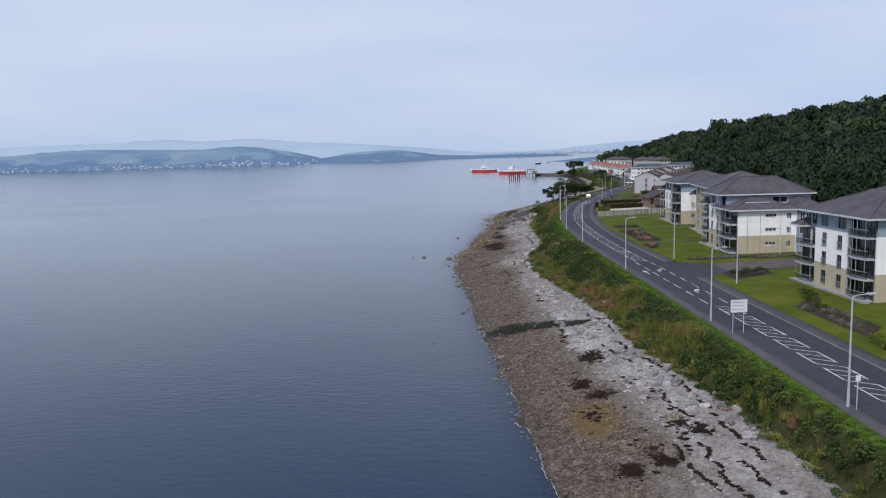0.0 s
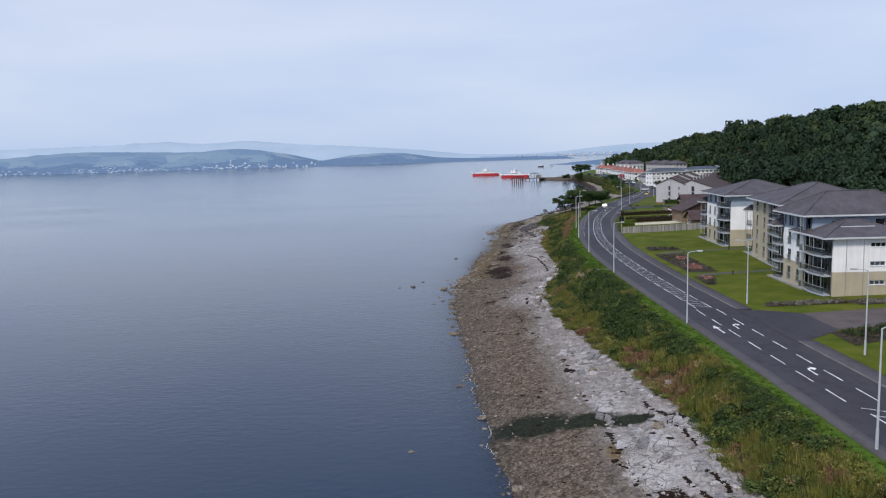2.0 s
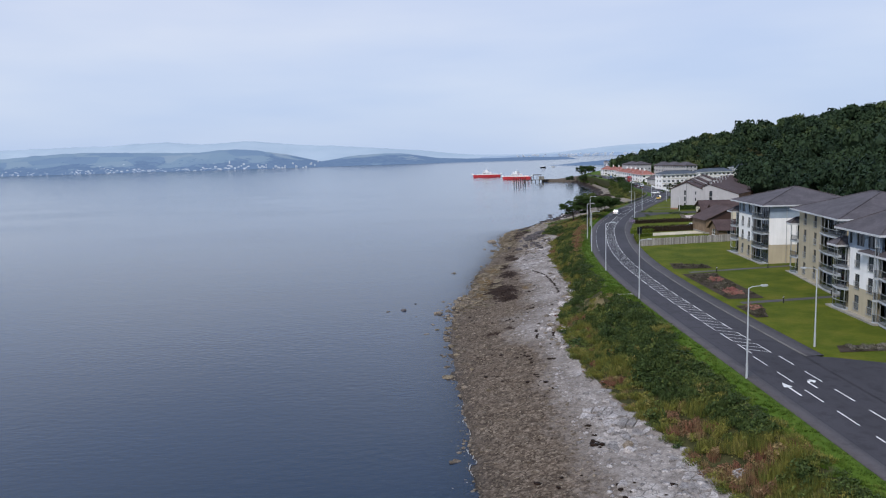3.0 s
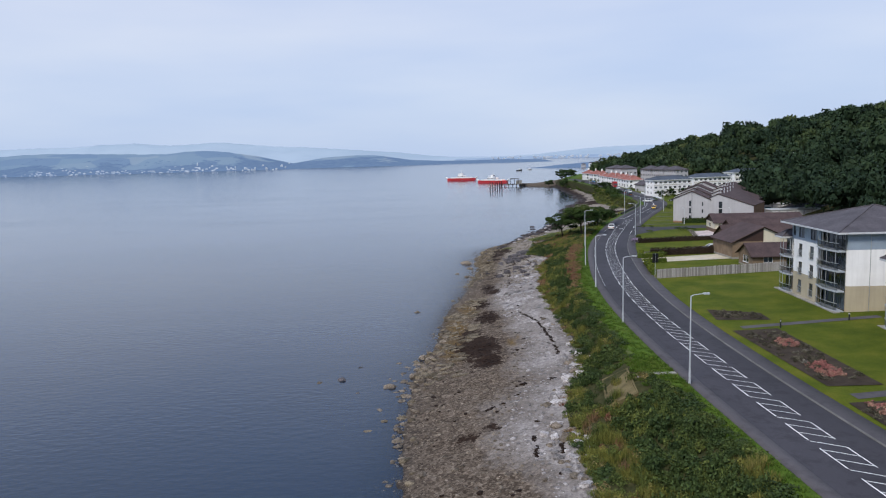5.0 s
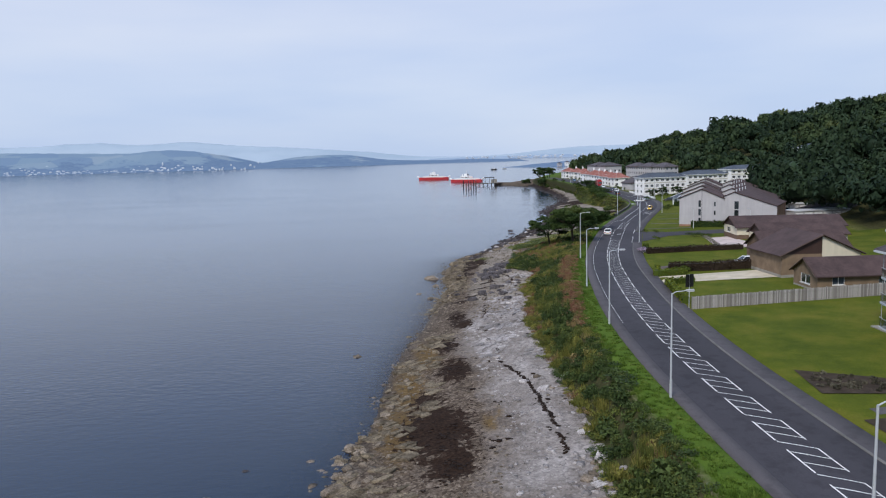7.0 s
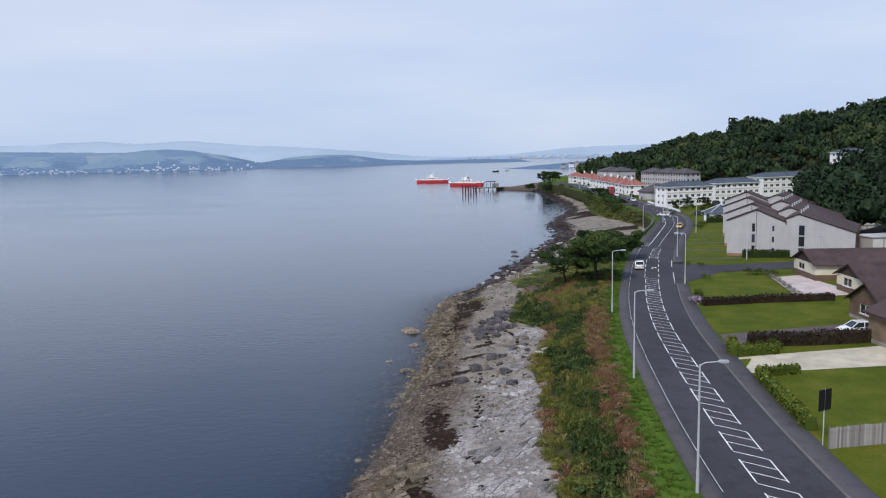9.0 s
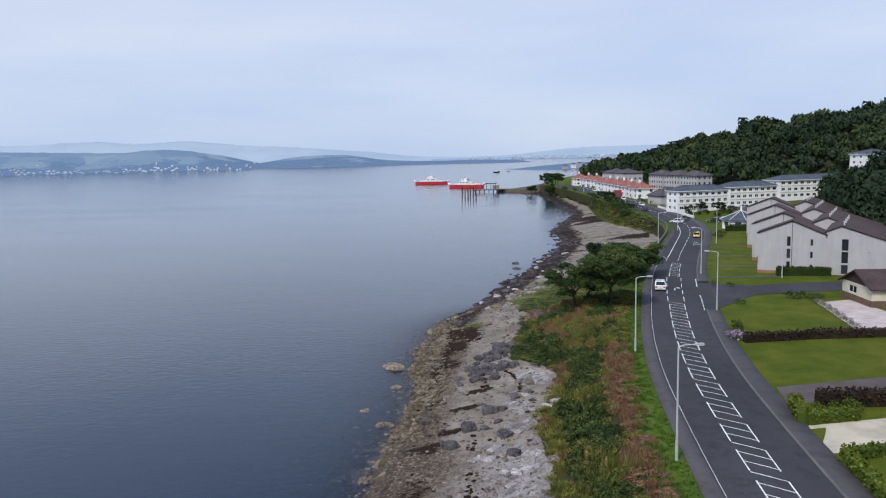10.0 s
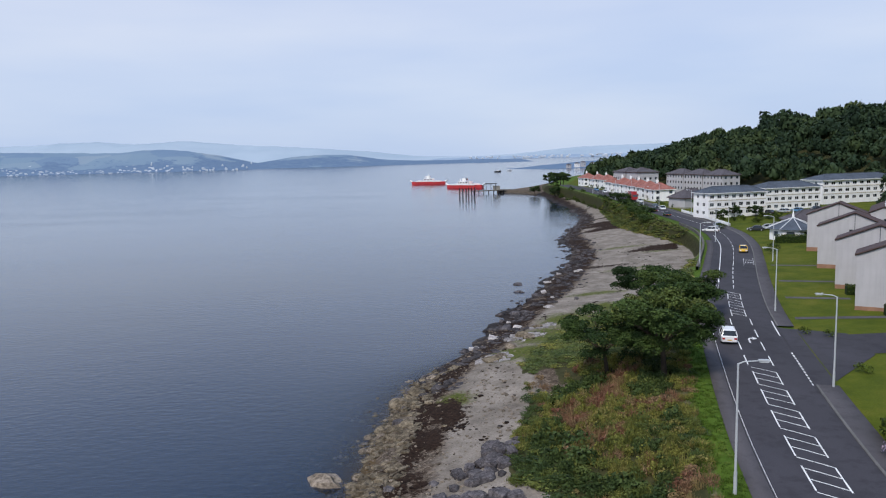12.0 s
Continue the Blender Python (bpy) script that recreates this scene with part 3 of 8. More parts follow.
def grid_faces(rows, cols):
    i = np.arange(rows * cols).reshape(rows, cols)
    return np.stack([i[:-1, :-1], i[:-1, 1:], i[1:, 1:], i[1:, :-1]], -1).reshape(-1, 4)


def ribbon(name, y0, y1, step, offs, lift, material):
    """A strip that follows the road between two or more offsets."""
    ys = np.arange(y0, y1 + 0.01, step)
    rows = []
    for k, o in enumerate(offs):
        x, yy = beside(ys, o)
        rows.append(np.stack([x, yy, road_z(ys) + lift[k]], -1))
    v = np.stack(rows, 1).reshape(-1, 3)
    return obj(name, v, grid_faces(len(ys), len(offs)), material)


# ---- ground: one sheet from the sea bed to the hill ----
def build_ground():
    ys = np.concatenate([np.arange(-60, 40, 4.0), np.arange(40, 420, 0.9), np.arange(420, 560, 2.0), np.arange(560, 900, 6.0), np.geomspace(900, 1001, 12)])
    bed = -np.array([240, 120, 60, 35, 22, 15, 11, 8, 6, 4.5, 3.4, 2.6, 1.9, 1.3, 0.8, 0.4])
    beach = np.linspace(0, 1, 44)
    bank = np.linspace(0, 1, 15)[1:]
    verge = np.linspace(0, 1, 5)[1:]
    land = np.concatenate([np.linspace(0, 50, 22), np.geomspace(56, 1700, 46)])
    V, rows = [], len(ys)
    for y in ys:
        w, b = float(WATER(y)), float(BACK(y))
        l, g = float(edge_x(y, -FOOT)), float(edge_x(y, -FOOT - verge_width(y)))
        g = max(g, b + 0.8)
        l = max(l, g + 0.3)
        xs = np.concatenate([w + bed, w + (b - w) * beach, b + (g - b) * bank, g + (l - g) * verge])
        V += [(x, y, profile(x, y)) for x in xs]
        r = float(edge_x(y, 6.1))
        V.append((l + 0.05, y, float(road_z(y)) - 0.12))
        V.append((r - 0.15, y, float(road_z(y)) - 0.12))
        xr = r + land
        V += list(zip(xr, np.full(len(xr), y), inland_z(xr, np.full(len(xr), y))))
    V = np.array(V)
    cols = len(V) // rows
    ob = obj("ground", V, grid_faces(rows, cols), M["ground"], smooth=True)
    x, y = V[:, 0], V[:, 1]
    w, b = WATER(y), BACK(y)
    g = np.maximum(edge_x(y, -FOOT - verge_width(y)), b + 0.8)
    r = edge_x(y, 6.0)
    k = (x - w) / np.maximum(b - w, 0.5)
    n1 = np.array([wobble(px, py, 9.0, 1) for px, py in zip(x, y)])
    n2 = np.array([wobble(px, py, 4.0, 3) for px, py in zip(x, y)])
    n4 = np.array([wobble(px * 0.35, py * 1.3, 9.0, 6) for px, py in zip(x, y)])
    on_beach = (x > w - 9) & (x < b + 0.5)

    def spots(places):
        """Soft patches, each (x, y, half width, half length, strength)."""
        out = np.zeros(len(x))
        for cx, cy, rx, ry, s in places:
            out = np.maximum(out, s * np.exp(-(((x - cx) / rx) ** 2 + ((y - cy) / ry) ** 2) * 0.7))
        return np.where(on_beach, out, 0)

    sandy = smoothstep(332, 352, y)
    pale = np.where(on_beach, (0.5 + (x - PALE(y)) / 7.0 + 0.45 * n1 + 0.2 * n2) * (1 - sandy) * (x > w), 0.0)
    sand = np.where(on_beach & (x > w), np.maximum(sandy * (0.5 + (x - WRACK(y) - 3.5) / 3.0 + 0.3 * n2), smoothstep(270, 290, y) * (0.45 + (x - WRACK(y) - 3.0) / 3.0 + 0.25 * n2)), 0.0)
    ledge = spots(((17.6, 101, 1.8, 4, 1), (20, 106, 2, 4, 0.9), (24, 110, 1.6, 4, 0.9), (21.3, 83.5, 1.4, 4, 1), (17.5, 118, 2, 5, 0.8), (18, 134, 2, 6, 0.6), (21, 246, 2.5, 5, 0.8), (19.5, 258, 2, 5, 0.7), (33, 299, 3, 4, 0.7), (30, 287, 2, 4, 0.6), (27.5, 274, 2, 5, 0.6), (25, 264, 2, 4, 0.6)))
    weed = spots(WEED_SPOTS)
    band = np.exp(-((x - WRACK(y)) / (1.3 + 1.7 * smoothstep(325, 350, y))) ** 2) * smoothstep(284, 300, y)
    weed = np.maximum(weed, np.where(on_beach, band * (0.95 + 0.8 * n2), 0))
    weed = np.maximum(weed, np.where(on_beach & (y > 345), 0.75 * (np.abs(x - w) < 3.0) * (0.9 + n2), 0))
    weed = np.maximum(weed, np.where(on_beach & (y > 395), np.clip(2.2 * n4 - 0.3, 0, 1) * (x > w) * (x - w < 30), 0))
    ochre = spots(((8.6, 218, 2.4, 9, 0.85), (9.5, 232, 2.0, 9, 0.85), (12.2, 246, 2.0, 8, 0.8), (14.3, 74.5, 2.4, 4.5, 1), (15.8, 106, 0.9, 2, 0.8), (17.2, 216, 0.9, 3, 0.7), (18.5, 219, 0.6, 2, 0.6)))
    ochre = np.maximum(ochre, np.where(on_beach, 0.9 * np.where(x > w, np.exp(-((x - w) / 2.0) ** 2), np.exp(-((x - w) / 7.0) ** 2)) * smoothstep(278, 290, y) * (1 - smoothstep(336, 345, y)) * (0.75 + 0.9 * n2), 0))
    green = spots(((28.6, 331, 2.2, 2.6, 0.9), (38, 347.5, 4, 4, 1), (44, 357, 4.5, 7, 1), (50, 368, 4.5, 7, 1), (58, 376, 5, 5, 0.9), (61, 393, 7, 2.2, 0.75), (75, 421, 8, 2.0, 0.7), (86, 461, 9, 2.0, 0.7), (92, 447, 6, 2, 0.75)))
    algae = spots(((9.0, 115.5, 4.6, 2.8, 1), (14.5, 114.5, 3.6, 1.6, 1), (19, 113, 3.2, 1.3, 1), (22.5, 112, 2, 1.2, 1)))
    attribute(ob, "sand", np.clip(sand, 0, 1))
    attribute(ob, "ledge", np.clip(ledge, 0, 1))
    attribute(ob, "ochre", np.clip(ochre, 0, 1))
    attribute(ob, "green", np.clip(green, 0, 1))
    attribute(ob, "pale", np.clip(pale, 0, 1))
    attribute(ob, "weed", np.clip(weed, 0, 1))
    attribute(ob, "algae", np.clip(algae, 0, 1))
    attribute(ob, "litter", ((x > b - 0.4) & (x < g) & ~((y > 326) & (y < 335.5) & (x < 41))) * 1.0 + ((x > WOOD(y) - 4)) * 1.0)
    attribute(ob, "turf", ((x > r) & (x < WOOD(y) - 3)) * 1.0)
    attribute(ob, "verge", smoothstep(-0.4, 0.5, x - g) * (x < r))
    attribute(ob, "wet", np.where(x < w, 1.0, np.exp(-np.clip(x - w, 0, 99) / 2.2)))
    return tagged(ob, "shingle beach, scrubby bank and mown lawns below a wooded hill", "ground", kind="structure")


ground = build_ground()


def build_water():
    """The firth: fine along the shore, where the bed shows through, and flat out to the horizon."""
    ys = np.concatenate([[-3000, -600, -200], np.arange(-60, 470, 4.0), np.geomspace(480, 4900, 50)])
    offs = np.array([4.5, 1.2, 0, -1, -2, -3.5, -5, -7, -10, -14, -20, -40, -120, -400, -1200, -4500.0])
    V, sh = [], []
    for y in ys:
        w = float(WATER(y)) if y < 1000 else 190 + (y - 1000) * 1.0
        for o in offs:
            V.append((w + o, y, 0.0))
            sh.append(float((0.6 + 0.4 * smoothstep(190, 270, y)) * (1 - 0.7 * smoothstep(338, 365, y)) * np.exp(min(0, o) / (2.2 + 1.3 * smoothstep(180, 230, y) + 2.5 * smoothstep(262, 285, y) - 4.0 * smoothstep(340, 370, y)))) if y < 1000 else 0.0)
    V = np.array(V)
    ob = obj("water", V, grid_faces(len(ys), len(offs))[:, ::-1].copy(), M["water"])
    attribute(ob, "shallow", sh)
    return tagged(ob, "calm dark blue sea water with fine ripples", "water", kind="structure")


water = build_water()

# ---- road, footways, kerbs, markings ----
road = tagged(ribbon("road", -60, 760, 2.0, (-4.0, 0.0, 4.1), (0.0, 0.05, 0.0), M["road"]), "dark asphalt two-lane coast road", "road", kind="structure")
tagged(ribbon("pavement_seaward", -60, 430, 2.0, (-FOOT, -FOOT + 0.01, -4.02, -4.0), (-0.12, 0.03, 0.03, -0.03), M["path"]), "worn asphalt footway beside the verge", "pavement", kind="structure")
for y0, y1 in ((-60, 126), (144, 318), (342, 700)):
    tagged(ribbon("pavement_landward", y0, y1, 2.0, (4.26, 6.1, 6.11), (0.11, 0.13, -0.1), M["path"]), "asphalt footway beside the gardens", "pavement", kind="structure")
    tagged(ribbon("kerb", y0, y1, 2.0, (4.1, 4.11, 4.26, 4.27), (-0.05, 0.125, 0.125, -0.05), M["kerb"]), "low concrete kerb", "kerb", kind="structure")


def paint_piece(bm, corners):
    """A painted quadrilateral, its corners given as (y, offset) along the road."""
    vs = []
    for y, o in corners:
        x, yy = beside(np.array(float(y)), o)
        crown = 0.05 * (1 - abs(o) / 4.1)
        vs.append(bm.verts.new((float(x), float(yy), float(road_z(y)) + crown + 0.008)))
    bm.faces.new(vs)


def dash(bm, y0, y1, o0, o1=None, width=0.12):
    o1 = o0 if o1 is None else o1
    n = max(1, int((y1 - y0) / 2))
    for k in range(n):
        a, b = y0 + (y1 - y0) * k / n, y0 + (y1 - y0) * (k + 1) / n
        oa, ob_ = o0 + (o1 - o0) * k / n, o0 + (o1 - o0) * (k + 1) / n
        paint_piece(bm, ((a, oa - width / 2), (a, oa + width / 2), (b, ob_ + width / 2), (b, ob_ - width / 2)))


def arrow(bm, y, o, turn=0):
    """A lane arrow, pointing ahead or bending to the right."""
    run = 1.7 if turn else 2.6
    paint_piece(bm, ((y, o - 0.09), (y, o + 0.09), (y + run, o + 0.09), (y + run, o - 0.09)))
    if turn:
        paint_piece(bm, ((y + 1.7, o - 0.09), (y + 1.7, o + 0.09), (y + 2.05, o + 0.26), (y + 2.35, o + 0.1)))
        paint_piece(bm, ((y + 2.35, o + 0.1), (y + 2.05, o + 0.26), (y + 2.05, o + 0.5), (y + 2.42, o + 0.5)))
        paint_piece(bm, ((y + 1.6, o + 0.48), (y + 2.2, o + 0.98), (y + 2.3, o + 0.98), (y + 2.9, o + 0.48)))
    else:
        paint_piece(bm, ((y + 2.6, o - 0.45), (y + 2.6, o + 0.45), (y + 4.0, o + 0.03), (y + 4.0, o - 0.03)))


def hatch(bm, y0, y1, half=1.12):
    """Chevron island: broken edges and slanting bars."""
    y = y0
    while y < y1 - 4:
        dash(bm, y, y + 4.0, -half)
        dash(bm, y, y + 4.0, half)
        for k in (0.2, 2.05, 3.9):
            mid = y + k + 0.775
            paint_piece(bm, ((y + k + 1.55, -half), (y + k + 1.68, -half), (mid + 0.13, 0), (mid, 0)))
            paint_piece(bm, ((mid, 0), (mid + 0.13, 0), (y + k + 0.13, half), (y + k, half)))
        y += 5.72


bm = bmesh.new()
hatch(bm, 52, 103)
for y in np.arange(105, 142, 6.0):
    dash(bm, y, y + 3.6, -1.5)
    dash(bm, y, y + 3.6, 1.35)
arrow(bm, 113, -0.1, 1)
arrow(bm, 131, -2.6)
arrow(bm, 133, -0.1, 1)
hatch(bm, 146, 322)
for y in np.arange(324, 346, 6.0):
    dash(bm, y, y + 3.6, -1.3)
    dash(bm, y, y + 3.6, 1.2)
arrow(bm, 333, 0.0, 1)
hatch(bm, 347, 366, 0.9)
for y in np.arange(367, 392, 4.6):
    dash(bm, y, y + 3.0, 0.1)
for y in np.arange(392, 640, 6.5):
    dash(bm, y, y + 4.2, 0.2)
dash(bm, 236, 372, -3.85, width=0.04)
dash(bm, 372, 440, -2.2, -2.6, width=0.16)
for y in np.arange(318, 330, 1.0):
    dash(bm, y, y + 0.6, 3.9, width=0.2)
    dash(bm, y, y + 0.6, 4.5, width=0.2)
dash(bm, 337, 345, 3.8, width=0.14)
for k in np.arange(0, 9.0, 0.9):
    paint_piece(bm, ((130 + k, 4.0), (130 + k, 4.2), (130.6 + k, 4.2), (130.6 + k, 4.0)))
for y0, o0 in ((366, -3.2), (392, 3.0)):
    dash(bm, y0, y0 + 9, o0 - 0.9, width=0.07)
    dash(bm, y0, y0 + 9, o0 + 0.9, width=0.07)
    for k in (2.5, 5.5):
        for j in range(-2, 3):
            dash(bm, y0 + k, y0 + k + 1.1, o0 + 0.3 * j, width=0.08)
me = bpy.data.meshes.new("road_marking")
bm.to_mesh(me)
bm.free()
me.materials.append(M["paintline"])
tagged(new("road_marking", me), "white painted hatching, dashes and arrows on asphalt", "road marking", kind="structure")


def drape(name, corners, material, lift=0.03, nu=8, nv=8, label="", category="", z=None):
    """A thin sheet over the lawn between four corners (x, y)."""
    a, b, c, d = [np.array(p, float) for p in corners]
    V = []
    for i in range(nu + 1):
        for j in range(nv + 1):
            u, v = i / nu, j / nv
            p = (a * (1 - u) + b * u) * (1 - v) + (d * (1 - u) + c * u) * v
            V.append((p[0], p[1], (ground_z(p[0], p[1]) if z is None else z) + lift))
    ob = obj(name, np.array(V), grid_faces(nu + 1, nv + 1), material)
    return tagged(ob, label, category, kind="structure")


# side roads, drives and paths
drape("road_side_near", ((41.1, 125), (41.1, 145), (48.5, 140), (48.5, 130.5)), M["road"], 0.045, 6, 8, "side road mouth in dark asphalt", "road")
drape("road_side_near_inner", ((48.4, 130.5), (48.4, 140), (75, 142), (75, 134)), M["drive"], 0.05, 12, 4, "side road of red-brown pavers", "road")
drape("road_side_far", ((61.6, 314.5), (70.4, 340), (76.5, 335), (74, 325.5)), M["road"], 0.045, 6, 8, "side road mouth in dark asphalt", "road")
drape("road_side_far_inner", ((73.8, 326), (75.8, 334.5), (112, 333), (112, 325)), M["road"], 0.05, 12, 4, "side road in dark asphalt", "road")
drape("path_lawn", ((45.2, 172.4), (45.2, 174.0), (60.5, 175.5), (60.5, 174.2)), M["path"], 0.03, 10, 2, "narrow grey garden path", "path")
drape("path_lawn", ((46.5, 201.4), (46.5, 202.8), (66.5, 205), (66.5, 203.6)), M["path"], 0.03, 10, 2, "narrow grey garden path", "path")

# ---- leaves, trees, scrub ----
def clump_cloud(rng, count, size, flat=1.0, tousle=0.45):
    """Leaf clumps through a lumpy crown of radius about 1: pointed blades that face mostly outward."""
    lobes = rng.normal(size=(9, 3))
    lobes = lobes / np.linalg.norm(lobes, axis=1)[:, None] * rng.uniform(0.35, 0.72, (9, 1))
    lobes[:, 2] = np.abs(lobes[:, 2]) * 0.95 - 0.12
    rad = rng.uniform(0.32, 0.55, 9)
    pick = rng.integers(0, 9, count)
    d = rng.normal(size=(count, 3))
    d /= np.linalg.norm(d, axis=1)[:, None]
    d[:, 2] = np.where(rng.random(count) < 0.7, np.abs(d[:, 2]), d[:, 2])
    c = lobes[pick] + d * (rad[pick] * rng.uniform(0.75, 1.06, count))[:, None]
    c[:, 2] *= flat
    nrm = d + rng.normal(size=(count, 3)) * tousle
    nrm /= np.linalg.norm(nrm, axis=1)[:, None]
    t = np.cross(nrm, rng.normal(size=(count, 3)))
    t /= np.linalg.norm(t, axis=1)[:, None]
    s = np.cross(nrm, t)
    w = size * rng.uniform(0.6, 1.3, (count, 1))
    h = size * rng.uniform(0.6, 1.3, (count, 1))
    bend = nrm * size * 0.25
    return np.stack([c - t * w - bend, c + t * w - bend - s * h * 0.5, c + s * h * 1.1], 1)


def tuft_cloud(rng, count, size):
    """Long grass and stalks: narrow blades that lean out of a low tussock of radius about 1."""
    a, d = rng.uniform(0, 6.283, count), rng.uniform(0, 1, count) ** 0.6
    c = np.stack([np.cos(a) * d, np.sin(a) * d, np.full(count, -0.3)], -1)
    side = np.stack([-np.sin(a + rng.normal(size=count)), np.cos(a), np.zeros(count)], -1) * size
    tip = c + np.stack([np.cos(a) * 0.4 * rng.random(count), np.sin(a) * 0.4 * rng.random(count), rng.uniform(0.5, 1.35, count)], -1)
    return np.stack([c - side, c + side, tip], 1)


def scatter(name, clouds, places, material, parent=None):
    """Joins copies of leaf clouds at (x, y, z, width, height, tint) into one mesh."""
    rng = np.random.default_rng(len(places) + 11)
    Q, T = [], []
    for x, y, z, w, h, tint in places:
        q = clouds[rng.integers(len(clouds))]
        a = rng.uniform(0, 6.283)
        ca, sa = math.cos(a), math.sin(a)
        p = np.empty_like(q)
        p[..., 0] = (q[..., 0] * ca - q[..., 1] * sa) * w + x
        p[..., 1] = (q[..., 0] * sa + q[..., 1] * ca) * w + y
        p[..., 2] = q[..., 2] * h + z
        Q.append(p)
        T.append(np.full(len(q) * 3, tint))
    v = np.concatenate(Q).reshape(-1, 3)
    ob = obj(name, v, np.arange(len(v)).reshape(-1, 3), material, parent)
    attribute(ob, "tint", np.concatenate(T))
    return ob


RNG = np.random.default_rng(5)
CROWN_FAR = [clump_cloud(RNG, 190, 0.17, 1.0, 0.4) for _ in range(7)]
CROWN_MID = [clump_cloud(RNG, 520, 0.105, 1.0, 0.4) for _ in range(6)]
LEAF_PAD = [clump_cloud(RNG, 1100, 0.075, 0.8, 0.7) for _ in range(5)]
BUSH = [clump_cloud(RNG, 80, 0.2) for _ in range(6)]
BUSH_FINE = [clump_cloud(RNG, 190, 0.125, 1.0, 0.6) for _ in range(7)]
TUFT = [tuft_cloud(RNG, 110, 0.05) for _ in range(6)]


def build_wood():
    rng = np.random.default_rng(21)
    far, mid = [], []
    for y in np.arange(30, 1000, 7.0):
        depth, d = (330 if y > 120 else 160), 0.0
        while d < depth:
            px = float(WOOD(y)) + d + rng.uniform(-2.5, 2.5)
            py = y + rng.uniform(-3.0, 3.0)
            d += 7.2 if d < 60 else (9.5 if d < 150 else 13.0)
            if px < float(WOOD(py)) - 2:
                continue
            if any(hx - 16 < px < hx + 15 and hy - 14 < py < hy + 11 for hx, hy in ((300, 470), (318, 476), (340, 470), (420, 640), (300, 420))):
                continue
            if 214 < px < 240 and 521 < py < 548:
                continue
            z = ground_z(px, py)
            r = rng.uniform(2.9, 6.2) * (1.0 if d < 90 else 1.25)
            hgt = r * rng.uniform(1.05, 1.5)
            tint = float(np.clip(rng.beta(1.6, 2.6) + 0.4 * wobble(px, py, 45, 9) - 0.05, 0, 1))
            near = d < 45 and py < 520
            if near and py < 470:
                # tall old trees stand along the foot of the hill
                r, hgt, tint = r * 1.1, hgt * 1.15, tint * 0.5
            (mid if near else far).append((px, py, z + hgt * rng.uniform(0.7, 1.15), r, hgt, tint))
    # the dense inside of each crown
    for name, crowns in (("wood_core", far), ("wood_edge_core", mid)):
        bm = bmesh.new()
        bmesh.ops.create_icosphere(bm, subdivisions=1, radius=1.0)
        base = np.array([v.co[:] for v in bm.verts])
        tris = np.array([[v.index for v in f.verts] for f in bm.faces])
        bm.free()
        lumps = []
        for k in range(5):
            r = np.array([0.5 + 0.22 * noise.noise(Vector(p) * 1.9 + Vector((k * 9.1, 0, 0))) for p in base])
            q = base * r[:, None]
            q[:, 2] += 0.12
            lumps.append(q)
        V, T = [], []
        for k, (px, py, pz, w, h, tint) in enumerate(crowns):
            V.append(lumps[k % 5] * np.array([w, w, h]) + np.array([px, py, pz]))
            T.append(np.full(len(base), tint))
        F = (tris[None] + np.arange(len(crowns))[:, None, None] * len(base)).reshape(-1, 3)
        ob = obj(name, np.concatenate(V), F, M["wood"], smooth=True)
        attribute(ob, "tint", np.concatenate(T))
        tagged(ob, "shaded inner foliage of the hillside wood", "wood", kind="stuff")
    tagged(scatter("hillside_wood", CROWN_FAR, far, M["wood"]), "dense dark green broadleaf wood covering the hillside", "wood", kind="stuff")
    tagged(scatter("wood_edge", CROWN_MID, mid, M["wood"]), "tall broadleaf trees along the foot of the hill", "wood", kind="stuff")


def limb(bm, a, b, r0, r1, seg=7):
    a, b = Vector(a), Vector(b)
    q = (b - a).to_track_quat("Z", "Y").to_matrix()
    ring = []
    for p, r in ((a, r0), (b, r1)):
        ring.append([bm.verts.new(p + q @ Vector((r * math.cos(6.283 * k / seg), r * math.sin(6.283 * k / seg), 0))) for k in range(seg)])
    for k in range(seg):
        bm.faces.new((ring[0][k], ring[0][(k + 1) % seg], ring[1][(k + 1) % seg], ring[1][k]))


